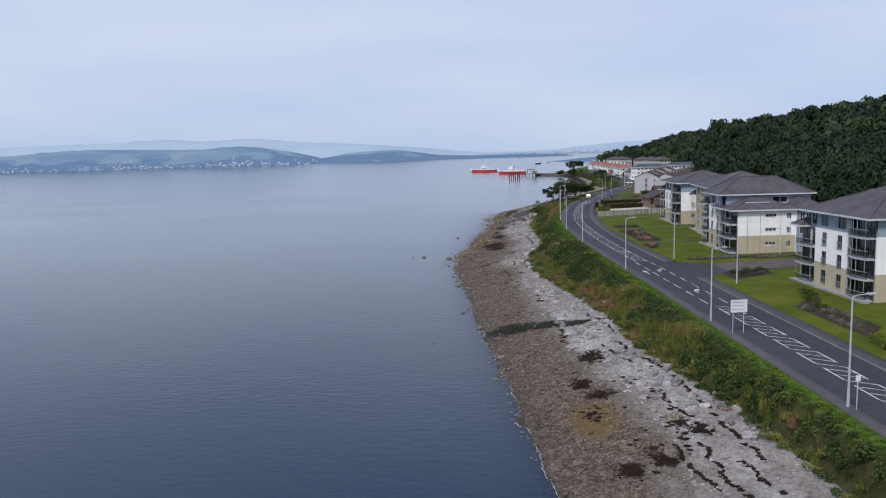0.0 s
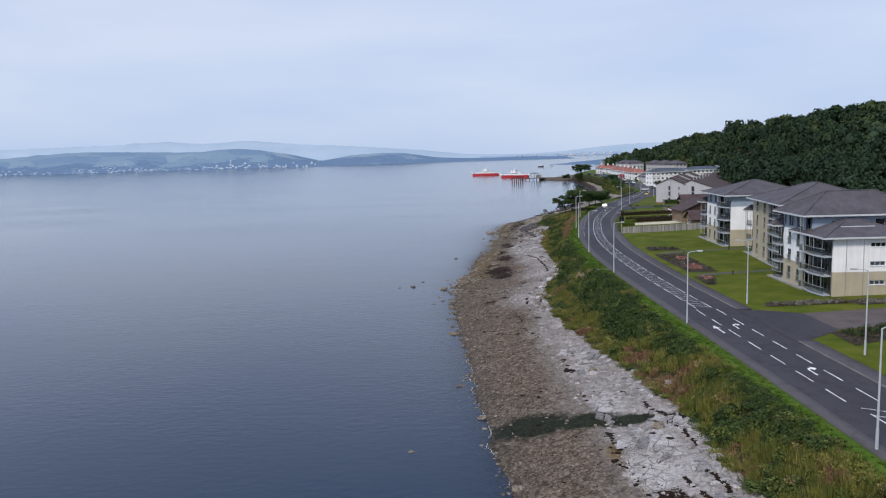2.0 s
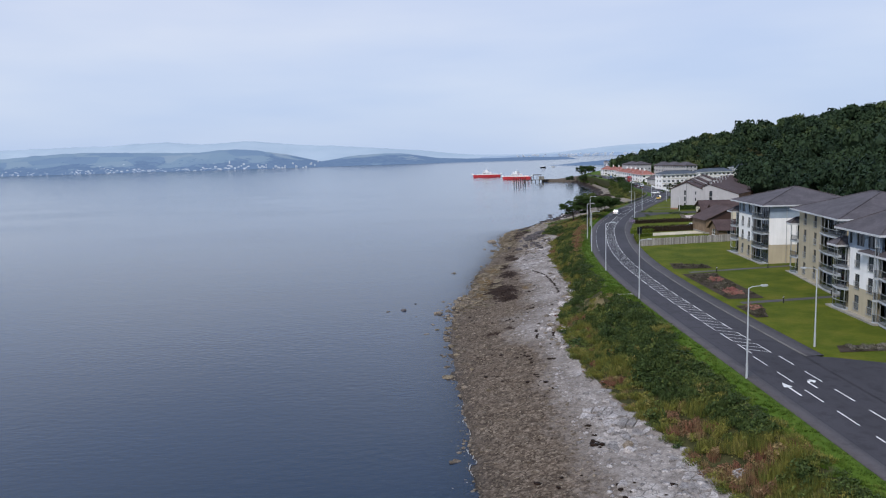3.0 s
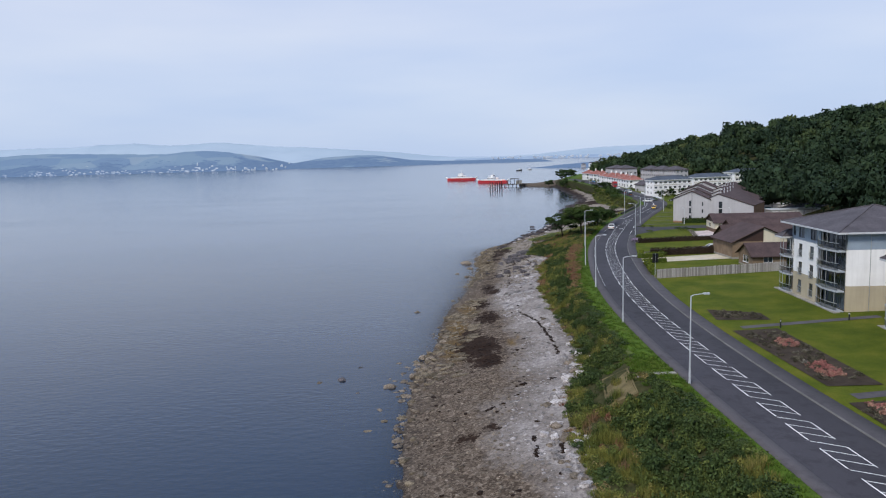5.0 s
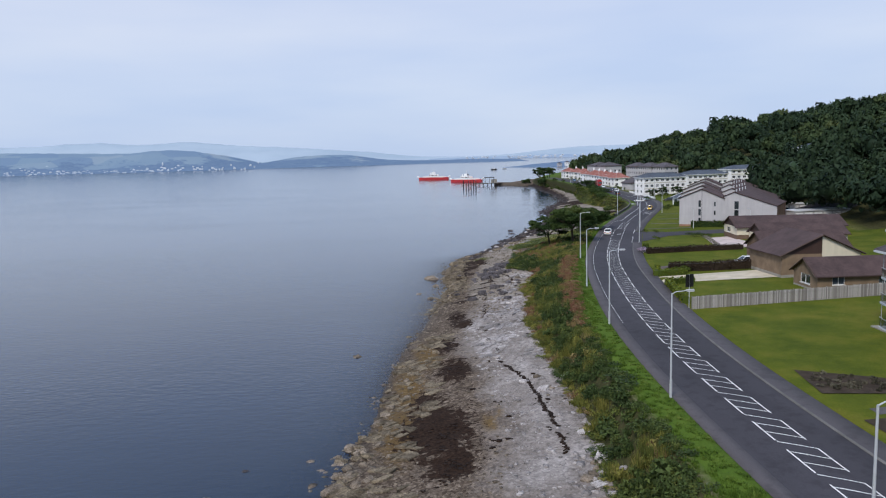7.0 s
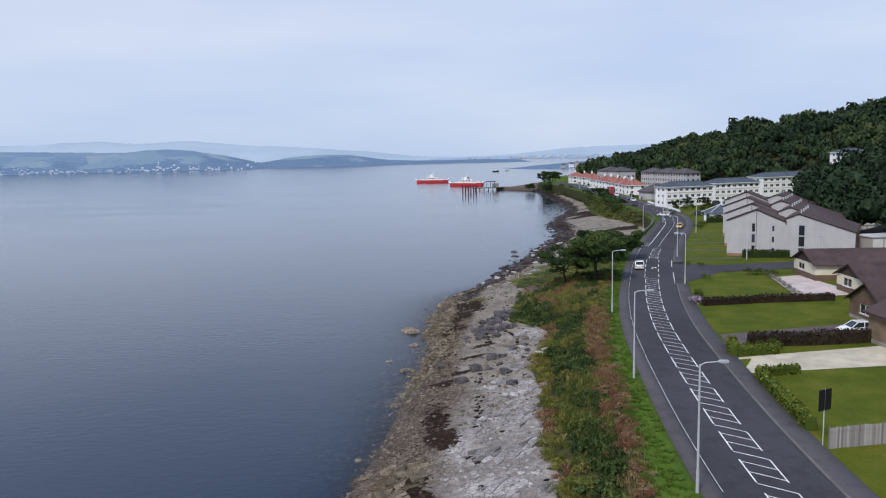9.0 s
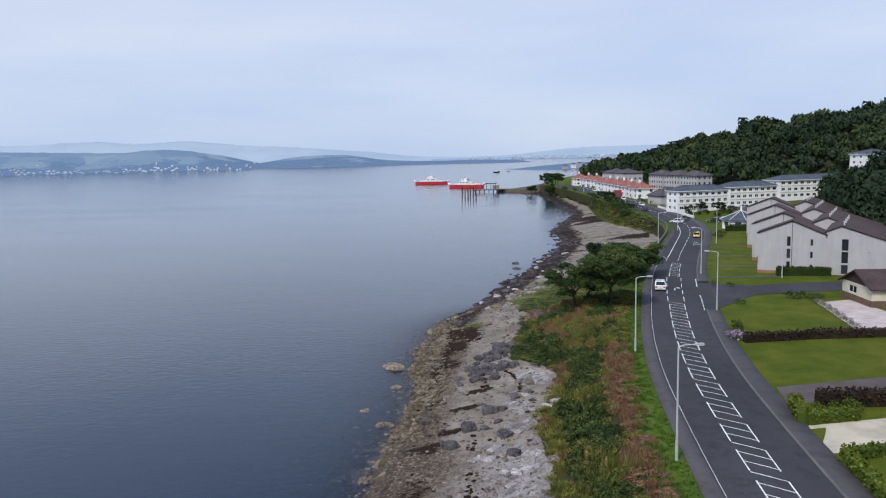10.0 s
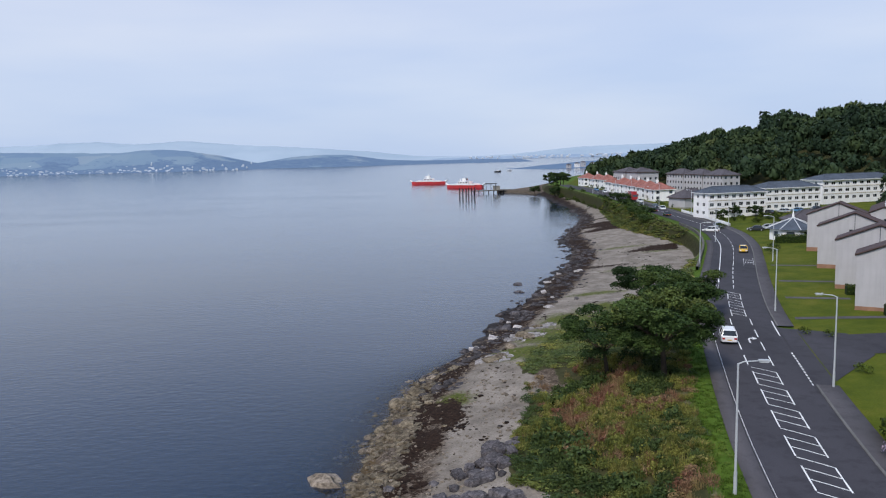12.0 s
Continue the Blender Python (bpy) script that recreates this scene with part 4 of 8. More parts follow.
def tree(x, y, height, spread, clouds, label, tint=0.35, seed=1, skirt=6):
    rng = random.Random(seed)
    z = ground_z(x, y)
    ob = tagged(new("tree"), label, "tree", "shoreline trees")
    ob.location = (x, y, z)
    bm = bmesh.new()
    fork = height * 0.34
    bend = Vector((rng.uniform(-0.5, 0.5), rng.uniform(-0.3, 0.3), fork))
    thick = height * 0.036
    limb(bm, (0, 0, -0.5), bend * 0.5, thick, thick * 0.8)
    limb(bm, bend * 0.5, bend, thick * 0.8, thick * 0.68)
    tips = []
    for k in range(7):
        a = k * 0.9 + rng.uniform(-0.3, 0.3)
        reach = spread * rng.uniform(0.26, 0.4)
        m = bend + Vector((math.cos(a) * reach, math.sin(a) * reach, height * rng.uniform(0.14, 0.26)))
        limb(bm, bend, m, thick * 0.5, thick * 0.3, 6)
        for j in range(2):
            a2 = a + rng.uniform(-0.7, 0.7)
            e = m + Vector((math.cos(a2) * spread * 0.36, math.sin(a2) * spread * 0.36, height * rng.uniform(0.05, 0.26)))
            limb(bm, m, e, thick * 0.3, thick * 0.1, 5)
            tips.append(e)
    part("trunk", bm, M["bark"], ob, "grey-brown forked trunk")
    # light on the top and shade inside the crown are put into the tints
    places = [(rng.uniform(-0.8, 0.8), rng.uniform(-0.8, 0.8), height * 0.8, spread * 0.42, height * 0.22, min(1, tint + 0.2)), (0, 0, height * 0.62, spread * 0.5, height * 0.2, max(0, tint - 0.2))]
    for e in tips:
        r = spread * rng.uniform(0.26, 0.4)
        places.append((e.x, e.y, min(e.z, height * 0.84), r, r * rng.uniform(0.6, 0.85), float(np.clip(tint + rng.uniform(-0.25, 0.3), 0, 1))))
    for k in range(skirt):
        # lower boughs hang round the crown, their tints leaning darker as painted shade
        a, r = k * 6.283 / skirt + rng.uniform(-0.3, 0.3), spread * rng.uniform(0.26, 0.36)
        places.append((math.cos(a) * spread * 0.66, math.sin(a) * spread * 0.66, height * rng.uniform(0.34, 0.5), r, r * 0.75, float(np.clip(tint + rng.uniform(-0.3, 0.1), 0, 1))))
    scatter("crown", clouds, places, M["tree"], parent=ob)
    return ob


def build_scrub():
    """Bramble, long grass, bracken and gorse on the bank; sheets of plants that nobody could count."""
    rng = np.random.default_rng(8)
    bushes, grass, rest = [], [], []
    for y in np.concatenate([np.arange(44, 380, 0.85), np.arange(380, 720, 1.5)]):
        b, g = float(BACK(y)), float(edge_x(y, -FOOT - verge_width(y)))
        if g - b < 1.0:
            continue
        n = int((g - b) / (0.42 if y < 120 else 0.6)) + 1
        for _ in range(n):
            px, py = rng.uniform(b - 0.7, g + 0.4), y + rng.uniform(-0.5, 0.5)
            k = (px - b) / (g - b)
            if 177.3 < py < 187.7 and 22.2 < px < 27.4 and rng.random() < 0.94 or 183.0 < py < 190.5 and px > 26.6:
                continue
            if 327 < py < 337 and px < 43 and rng.random() < 0.85:
                continue
            n1, n2 = wobble(px, py * 0.7, 5.0, 12), wobble(px, py, 2.0, 13)
            kind = 1.15 * n1 + 0.6 * n2 + 0.10 * rng.normal()
            if py < 128:
                kind += 0.10 - 0.25 * (k > 0.75) - 0.32 * (py < 84)
            elif py < 178:
                kind += 0.22 - 0.62 * smoothstep(0.25, 0.5, k)
            elif py < 236:
                kind += 0.20 - 0.55 * smoothstep(0.05, 0.3, k)
            elif py < 300:
                kind = 0.35 * kind + (0.44 if k < 0.2 else -0.12 if k < 0.7 + 0.2 * n2 else 0.75)
            elif py < 334:
                kind = 1.5 * kind + 0.26
            h = max(0.25, (0.8 + 0.6 * n1 + rng.uniform(-0.2, 0.35)) * (0.55 + 2.4 * k * (1 - k)))
            w = rng.uniform(0.45, 0.95)
            if py > 334:
                low = 0.2 if py < 375 else 0.4
                rest.append((px, py, profile(px, py) + 0.03, rng.uniform(0.7, 1.2) if py < 375 else rng.uniform(0.9, 1.7), low + 0.3 * max(0, n1), float(np.clip(0.42 + 0.3 * n2 + 0.2 * n1, 0.1, 0.75))))
                continue
            z = profile(px, py)
            gold = 0.2 if py > 300 else 0.40
            if kind < -0.10:
                # dark bramble and low bushes
                big = rng.random() < 0.18
                bushes.append((px, py, z + 0.12 * h, w * (1.7 if big else 1.1), h * (1.5 if big else 1.1), float(0.04 + 0.22 * rng.random() if rng.random() < 0.78 else rng.uniform(0.2, 0.45))))
            elif kind < 0.14:
                bushes.append((px, py, z + 0.1 * h, w, h * 0.95, float(0.24 + 0.22 * rng.random() if rng.random() < 0.8 else rng.uniform(0.45, 0.75))))
                if rng.random() < 0.35:
                    grass.append((px, py, z + 0.2, w * 0.7, h * 0.9, float(0.42 + 0.2 * rng.random())))
            elif kind < gold:
                grass.append((px, py, z + 0.15, w, h * 0.75, float(0.40 + 0.26 * rng.random())))
                grass.append((px + rng.normal() * 0.3, py + rng.normal() * 0.3, z + 0.15, w, h * 0.7, float(0.36 + 0.24 * rng.random())))
            elif kind < 0.52:
                bushes.append((px, py, z + 0.1 * h, w * 0.8, h * 0.9, float(0.47 + 0.14 * rng.random())))
            else:
                (bushes if rng.random() < 0.5 else grass).append((px, py, z + 0.1 * h, w * 0.9, h * 0.7, float(0.72 + 0.28 * rng.random())))
    tagged(scatter("bank_scrub", BUSH_FINE, bushes, M["scrub"]), "tangled green bramble, bracken and gorse on the bank", "scrub", kind="stuff")
    tagged(scatter("long_grass", TUFT, grass, M["scrub"]), "long straw and olive grass with rusty stalks on the bank", "grass", kind="stuff")
    tagged(scatter("bank_scrub_far", BUSH, rest, M["scrub"]), "rough scrub and long grass behind the beach", "scrub", kind="stuff")


def build_verge_grass():
    """Mown and half-grown grass between the scrub and the footway."""
    rng = np.random.default_rng(9)
    pts = []
    for y in np.arange(46, 345, 0.5):
        for _ in range(4):
            k = rng.random()
            o = -(FOOT + 0.12 + (float(verge_width(y)) + 0.3) * k)
            px, py = [float(v) for v in beside(np.array(y + rng.uniform(0, 0.5)), o)]
            tall = 0.08 + 0.22 * k ** 2 + 0.06 * rng.random()
            pts.append((px, py, profile(px, py) + 0.3 * tall, rng.uniform(0.25, 0.45), tall, float(np.clip(0.45 + 0.5 * wobble(px, py, 3, 15) + 0.2 * rng.normal(), 0, 1))))
    for _ in range(420):
        px, py = rng.uniform(25, 32.5), rng.uniform(176, 190)
        if px < float(edge_x(py, -FOOT - 0.3)) and not (22.5 < px < 27 and 177.5 < py < 187.5):
            pts.append((px, py, profile(px, py) + 0.06, 0.4, 0.22, float(rng.random())))
    blades = [tuft_cloud(rng, 46, 0.09) for _ in range(5)]
    tagged(scatter("verge_grass", blades, pts, M["grasses"]), "bright green grass along the footway", "grass", kind="stuff")


def hedge(points, width, height, material, label, tint=0.5, seed=0, size=0.13):
    """A clipped hedge along a line of places: leaf clumps over a solid core."""
    rng = np.random.default_rng(seed)
    ob = tagged(new("hedge"), label, "hedge", "garden hedges")
    V, F = [], []
    Q = []
    for (x0, y0), (x1, y1) in zip(points, points[1:]):
        ln = math.hypot(x1 - x0, y1 - y0)
        ux, uy = (x1 - x0) / ln, (y1 - y0) / ln
        n = max(2, int(ln / 1.5))
        base = len(V)
        for k in range(n + 1):
            px, py = x0 + ux * ln * k / n, y0 + uy * ln * k / n
            z = ground_z(px, py)
            hh, ww = height * rng.uniform(0.9, 1.02), width * rng.uniform(0.42, 0.5)
            for sx, sz in ((-1, -0.1), (-0.95, hh * 0.92), (0.95, hh * 0.92), (1, -0.1)):
                V.append((px - uy * ww * sx, py + ux * ww * sx, z + sz))
        for k in range(n):
            for j in range(3):
                i = base + k * 4 + j
                F.append((i, i + 1, i + 5, i + 4))
        F.append((base, base + 3, base + 2, base + 1))
        e = base + n * 4
        F.append((e, e + 1, e + 2, e + 3))
        m = int(ln * (width + 2 * height) * 26)
        s = rng.uniform(0, ln, m)
        side = rng.uniform(-height - width / 2, height + width / 2, m)
        lat = np.clip(side, -width / 2, width / 2)
        zz = height - np.maximum(np.abs(side) - width / 2, 0)
        cx, cy = x0 + ux * s - uy * lat, y0 + uy * s + ux * lat
        cz = np.array([ground_z(float(p), float(q)) for p, q in zip(cx[::8], cy[::8])]).repeat(8)[:m]
        if len(cz) < m:
            cz = np.concatenate([cz, np.full(m - len(cz), cz[-1])])
        c = np.stack([cx, cy, cz + zz], -1) + rng.normal(size=(m, 3)) * 0.06
        t = rng.normal(size=(m, 3))
        t /= np.linalg.norm(t, axis=1)[:, None]
        s2 = np.cross(t, rng.normal(size=(m, 3)))
        s2 /= np.linalg.norm(s2, axis=1)[:, None]
        w = size * rng.uniform(0.6, 1.2, (m, 1))
        Q.append(np.stack([c - t * w, c - s2 * w, c + t * w, c + s2 * w], 1))
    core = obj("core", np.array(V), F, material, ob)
    # lower tint paints the shade behind the leaves onto the core
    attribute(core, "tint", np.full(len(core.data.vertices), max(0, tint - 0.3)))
    v = np.concatenate(Q).reshape(-1, 3)
    lv = obj("foliage", v, np.arange(len(v)).reshape(-1, 4), material, ob)
    attribute(lv, "tint", np.clip(np.repeat(rng.normal(tint, 0.15, len(v) // 4), 4), 0, 1))
    return ob


def shrub(x, y, w, h, material, label, tint=0.5, name="shrub", clouds=None, group="garden shrubs"):
    ob = scatter(name, clouds or BUSH_FINE, [(x, y, ground_z(x, y) + 0.3 * h, w, h * 0.75, tint)], material)
    return tagged(ob, label, "shrub", group)


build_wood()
build_scrub()
build_verge_grass()

# ---- buildings ----
def box(bm, x0, x1, y0, y1, z0, z1):
    v = [bm.verts.new((x, y, z)) for z in (z0, z1) for y in (y0, y1) for x in (x0, x1)]
    for f in ((0, 2, 3, 1), (4, 5, 7, 6), (0, 1, 5, 4), (1, 3, 7, 5), (3, 2, 6, 7), (2, 0, 4, 6)):
        bm.faces.new([v[i] for i in f])


def tube(bm, x, y, z0, z1, r0, r1=None, seg=8):
    r1 = r0 if r1 is None else r1
    rings = [[bm.verts.new((x + r * math.cos(6.2832 * k / seg), y + r * math.sin(6.2832 * k / seg), z)) for k in range(seg)] for z, r in ((z0, r0), (z1, r1))]
    for k in range(seg):
        bm.faces.new((rings[0][k], rings[0][(k + 1) % seg], rings[1][(k + 1) % seg], rings[1][k]))
    bm.faces.new(rings[1])
    bm.faces.new(rings[0][::-1])


def on_wall(a, b, u, v, out=0.0):
    """A place u along and v up the wall from a to b, out metres proud of it; the outside is on the right of a to b."""
    dx, dy = b[0] - a[0], b[1] - a[1]
    ln = math.hypot(dx, dy)
    dx, dy = dx / ln, dy / ln
    return (a[0] + dx * u + dy * out, a[1] + dy * u - dx * out, v)


def wall(parent, a, b, z0, z1, material, holes=(), depth=0.16, name="wall"):
    """A wall with its openings cut through and their reveals."""
    ln = math.hypot(b[0] - a[0], b[1] - a[1])
    hs = [(max(0, u0), min(ln, u1), max(z0, v0), min(z1, v1)) for u0, u1, v0, v1 in holes if v0 < z1 - 0.01 and v1 > z0 + 0.01 and u0 < ln and u1 > 0]
    us = sorted({0.0, ln, *[h[0] for h in hs], *[h[1] for h in hs]})
    vs = sorted({z0, z1, *[h[2] for h in hs], *[h[3] for h in hs]})
    V, F = [], []

    def quad(*p):
        i = len(V)
        V.extend(p)
        F.append((i, i + 1, i + 2, i + 3))

    for u0, u1 in zip(us, us[1:]):
        for v0, v1 in zip(vs, vs[1:]):
            um, vm = (u0 + u1) / 2, (v0 + v1) / 2
            if any(h[0] < um < h[1] and h[2] < vm < h[3] for h in hs):
                continue
            quad(on_wall(a, b, u0, v0), on_wall(a, b, u1, v0), on_wall(a, b, u1, v1), on_wall(a, b, u0, v1))
            quad(on_wall(a, b, u1, v0, -0.3), on_wall(a, b, u0, v0, -0.3), on_wall(a, b, u0, v1, -0.3), on_wall(a, b, u1, v1, -0.3))
    for u0, u1, v0, v1 in hs:
        r = [(u0, v0), (u1, v0), (u1, v1), (u0, v1)]
        for (p, q), (s, t) in zip(r, r[1:] + r[:1]):
            quad(on_wall(a, b, s, t), on_wall(a, b, p, q), on_wall(a, b, p, q, -0.3), on_wall(a, b, s, t, -0.3))
    return obj(name, V, F, material, parent)


def strip(bm, a, b, u0, u1, v0, v1, o0, o1):
    p = [bm.verts.new(on_wall(a, b, u, v, o)) for o in (o0, o1) for v in (v0, v1) for u in (u0, u1)]
    for f in ((0, 1, 3, 2), (4, 6, 7, 5), (0, 4, 5, 1), (1, 5, 7, 3), (3, 7, 6, 2), (2, 6, 4, 0)):
        bm.faces.new([p[i] for i in f])


def window(parent, a, b, hole, lights=2, frame_m="whiteframe", rail=False, sill=False):
    """A window in its opening: frame with mullions, the pane, and where there is one a guard rail or a sill."""
    u0, u1, v0, v1 = hole
    bm = bmesh.new()
    t = 0.07
    us = [u0, u0 + t]
    for k in range(1, lights):
        m = u0 + (u1 - u0) * k / lights
        us += [m - 0.035, m + 0.035]
    us += [u1 - t, u1]
    vs = [v0, v0 + t, v1 - t, v1]
    for o in (-0.16, -0.08):
        g = [[bm.verts.new(on_wall(a, b, u, v, o)) for v in vs] for u in us]
        for i in range(len(us) - 1):
            for j in range(3):
                if i % 2 == 0 or j != 1:
                    q = (g[i][j], g[i + 1][j], g[i + 1][j + 1], g[i][j + 1])
                    bm.faces.new(q if o > -0.1 else q[::-1])
        if o < -0.1:
            back = g
    for i in range(len(us) - 1):
        for j in (0, 1, 2, 3) if i % 2 else (0, 3):
            bm.faces.new((back[i][j], back[i + 1][j], g[i + 1][j], g[i][j]))
    for i in range(len(us)):
        for j in (range(3) if i in (0, len(us) - 1) else (1,)):
            bm.faces.new((back[i][j], back[i][j + 1], g[i][j + 1], g[i][j]))
    bmesh.ops.recalc_face_normals(bm, faces=bm.faces)
    w = part("window", bm, M[frame_m], parent)
    obj("pane", [on_wall(a, b, u0, v0, -0.13), on_wall(a, b, u1, v0, -0.13), on_wall(a, b, u1, v1, -0.13), on_wall(a, b, u0, v1, -0.13)], [(0, 1, 2, 3)], M["glass"], w)
    if rail:
        bm = bmesh.new()
        strip(bm, a, b, u0 - 0.1, u1 + 0.1, v0 + 1.0, v0 + 1.06, 0.02, 0.10)
        strip(bm, a, b, u0 - 0.1, u1 + 0.1, v0 + 0.02, v0 + 0.08, 0.02, 0.10)
        n = max(3, int((u1 - u0) / 0.16))
        for k in range(n + 1):
            c = u0 - 0.08 + (u1 - u0 + 0.16) * k / n
            strip(bm, a, b, c - 0.012, c + 0.012, v0 + 0.05, v0 + 1.02, 0.05, 0.07)
        part("guard_rail", bm, M["steel"], w, "grey steel guard rail")
    if sill:
        bm = bmesh.new()
        strip(bm, a, b, u0 - 0.08, u1 + 0.08, v0 - 0.09, v0 - 0.004, -0.1, 0.06)
        part("sill", bm, M["trim"], w)
    return w


def hip_roof(parent, x0, x1, y0, y1, z, rise, over, material, fascia="lead", ridge=None):
    """Hipped roof with overhanging eaves, a fascia board and a soffit."""
    x0, x1, y0, y1 = x0 - over, x1 + over, y0 - over, y1 + over
    w, d = x1 - x0, y1 - y0
    cx, cy = (x0 + x1) / 2, (y0 + y1) / 2
    if w >= d:
        r = max(0.0, (w - d) / 2) if ridge is None else ridge
        A, B = (cx - r, cy, z + rise), (cx + r, cy, z + rise)
    else:
        r = (d - w) / 2 if ridge is None else ridge
        A, B = (cx, cy - r, z + rise), (cx, cy + r, z + rise)
    c = [(x0, y0, z), (x1, y0, z), (x1, y1, z), (x0, y1, z)]
    V = [*c, A, B]
    F = [(0, 1, 5, 4), (2, 3, 4, 5), (3, 0, 4), (1, 2, 5)] if w >= d else [(0, 1, 4), (1, 2, 5, 4), (2, 3, 5), (3, 0, 4, 5)]
    roof = obj("roof", V, F, material, parent)
    bm = bmesh.new()
    for p, q in ((A, B), (c[0], A), (c[3], A if w >= d else B), (c[1], B if w >= d else A), (c[2], B)):
        if (Vector(p) - Vector(q)).length > 0.3:
            limb(bm, Vector(p) + Vector((0, 0, 0.03)), Vector(q) + Vector((0, 0, 0.03)), 0.11, 0.11, 5)
    part("ridge_tile", bm, material, roof)
    bm = bmesh.new()
    t = 0.05
    for b in ((x0 - t, x1 + t, y0 - t, y0, ), (x0 - t, x1 + t, y1, y1 + t), (x0 - t, x0, y0, y1), (x1, x1 + t, y0, y1)):
        box(bm, *b, z - 0.24, z + 0.02)
    part("fascia", bm, M[fascia], parent)
    obj("soffit", [(x0, y0, z - 0.2), (x0, y1, z - 0.2), (x1, y1, z - 0.2), (x1, y0, z - 0.2)], [(0, 1, 2, 3)], M["trim"], parent)
    return roof


def gable_roof(parent, x0, x1, y0, y1, z, rise, over, material, axis="x", ridge_at=0.5, fascia="fascia", z_far=None):
    """Pitched roof of some thickness with its ridge along an axis; the ridge may lie off the middle."""
    z2 = z if z_far is None else z_far
    V, F = [], []
    t = 0.16
    if axis == "x":
        m = y0 + (y1 - y0) * ridge_at
        k0, k1 = rise / (m - y0), (z + rise - z2) / (y1 - m)
        sec = [(y0 - over, z - k0 * over), (m, z + rise), (y1 + over, z2 - k1 * over)]
        ends = (x0 - over * 0.7, x1 + over * 0.7)
        place = lambda e, s, dz: (e, s[0], s[1] + dz)
    else:
        m = x0 + (x1 - x0) * ridge_at
        k0, k1 = rise / (m - x0), (z + rise - z2) / (x1 - m)
        sec = [(x0 - over, z - k0 * over), (m, z + rise), (x1 + over, z2 - k1 * over)]
        ends = (y0 - over * 0.7, y1 + over * 0.7)
        place = lambda e, s, dz: (s[0], e, s[1] + dz)
    for e in ends:
        for s in sec:
            V += [place(e, s, t), place(e, s, 0.0)]
    for k in (0, 1):
        a, b = 2 * k, 2 * k + 2
        F += [(a, b, b + 6, a + 6), (a + 1, a + 7, b + 7, b + 1)]
    F += [(0, 6, 7, 1), (4, 5, 11, 10), (0, 1, 3, 2), (2, 3, 5, 4), (6, 8, 9, 7), (8, 10, 11, 9)]
    roof = obj("roof", V, F, material, parent)
    for e in (ends[0] - 0.03, ends[1] + 0.03):
        bm = bmesh.new()
        for s, q in zip(sec, sec[1:]):
            p0, p1 = Vector(place(e, s, 0.0)), Vector(place(e, q, 0.0))
            limb(bm, p0 + Vector((0, 0, 0.02)), p1 + Vector((0, 0, 0.02)), 0.13, 0.13, 4)
        part("bargeboard", bm, M[fascia], roof)
    return roof


def balcony_stack(parent, a, b, z0, floors, storey, proj, posts=3, back=0.7):
    """Bowed balconies one above another before a glazed wall."""
    ln = math.hypot(b[0] - a[0], b[1] - a[1])
    n = 10
    bow = [(ln * k / n, proj * (0.42 + 0.58 * math.sin(math.pi * k / n))) for k in range(n + 1)]
    for f in range(floors):
        z = z0 + f * storey
        # glazed wall behind
        hole = (0.15, ln - 0.15, z + 0.12, z + storey - 0.25)
        window(parent, *[on_wall(a, b, u, 0, -back)[:2] for u in (0, ln)], hole, max(3, int(ln / 1.1)), "frame")
        bm = bmesh.new()
        top = [bm.verts.new(on_wall(a, b, u, z + 0.02, o)) for u, o in bow] + [bm.verts.new(on_wall(a, b, ln, z + 0.02, -back)), bm.verts.new(on_wall(a, b, 0, z + 0.02, -back))]
        r = bmesh.ops.extrude_face_region(bm, geom=[bm.faces.new(top)])
        for v in r["geom"]:
            if isinstance(v, bmesh.types.BMVert):
                v.co.z -= 0.2
        bmesh.ops.recalc_face_normals(bm, faces=bm.faces)
        bal = part("balcony", bm, M["slab"], parent, "bowed balcony with a glass balustrade")
        V, F = [], []
        for u, o in bow:
            V += [on_wall(a, b, u, z + 0.1, o - 0.06), on_wall(a, b, u, z + 1.05, o - 0.06)]
        for k in range(n):
            F.append((2 * k, 2 * k + 2, 2 * k + 3, 2 * k + 1))
        obj("balustrade", V, F, M["balglass"], bal)
        bm = bmesh.new()
        rings = []
        for u, o in bow:
            rings.append([bm.verts.new(on_wall(a, b, u, z + 1.08 + dz, o - 0.06 + do)) for dz, do in ((-0.035, -0.035), (-0.035, 0.035), (0.035, 0.035), (0.035, -0.035))])
        for p, q in zip(rings, rings[1:]):
            for j in range(4):
                bm.faces.new((p[j], p[(j + 1) % 4], q[(j + 1) % 4], q[j]))
        part("handrail", bm, M["steel"], bal)
    for k in range(posts):
        bm = bmesh.new()
        i = round(n * (0.08 + 0.84 * k / max(1, posts - 1)))
        u, o = bow[i]
        p = on_wall(a, b, u, 0, o - 0.12)
        tube(bm, p[0], p[1], z0 - 0.3, z0 + floors * storey - 0.1, 0.05, seg=6)
        part("balcony_post", bm, M["steel"], parent)


def storeys(parent, a, b, top, bands, holes, frame_m="whiteframe", lights=2, rail=False, sill=False, base=-1.2):
    """A wall in horizontal bands of material, with windows in all its openings."""
    z = base
    for z1, material in bands:
        wall(parent, a, b, z, min(z1, top), M[material], holes)
        z = z1
        if z1 >= top:
            break
    for h in holes:
        window(parent, a, b, h, lights, frame_m, rail, sill)


def downpipe(parent, a, b, u, z0, z1):
    bm = bmesh.new()
    p = on_wall(a, b, u, 0, 0.07)
    tube(bm, p[0], p[1], z0, z1, 0.05, seg=6)
    part("downpipe", bm, M["steel"], parent)


def thing(name, x, y, z, yaw, label, category, group=""):
    ob = tagged(new(name), label, category, group)
    ob.matrix_basis = pose(x, y, z, 0, 0, yaw)
    return ob


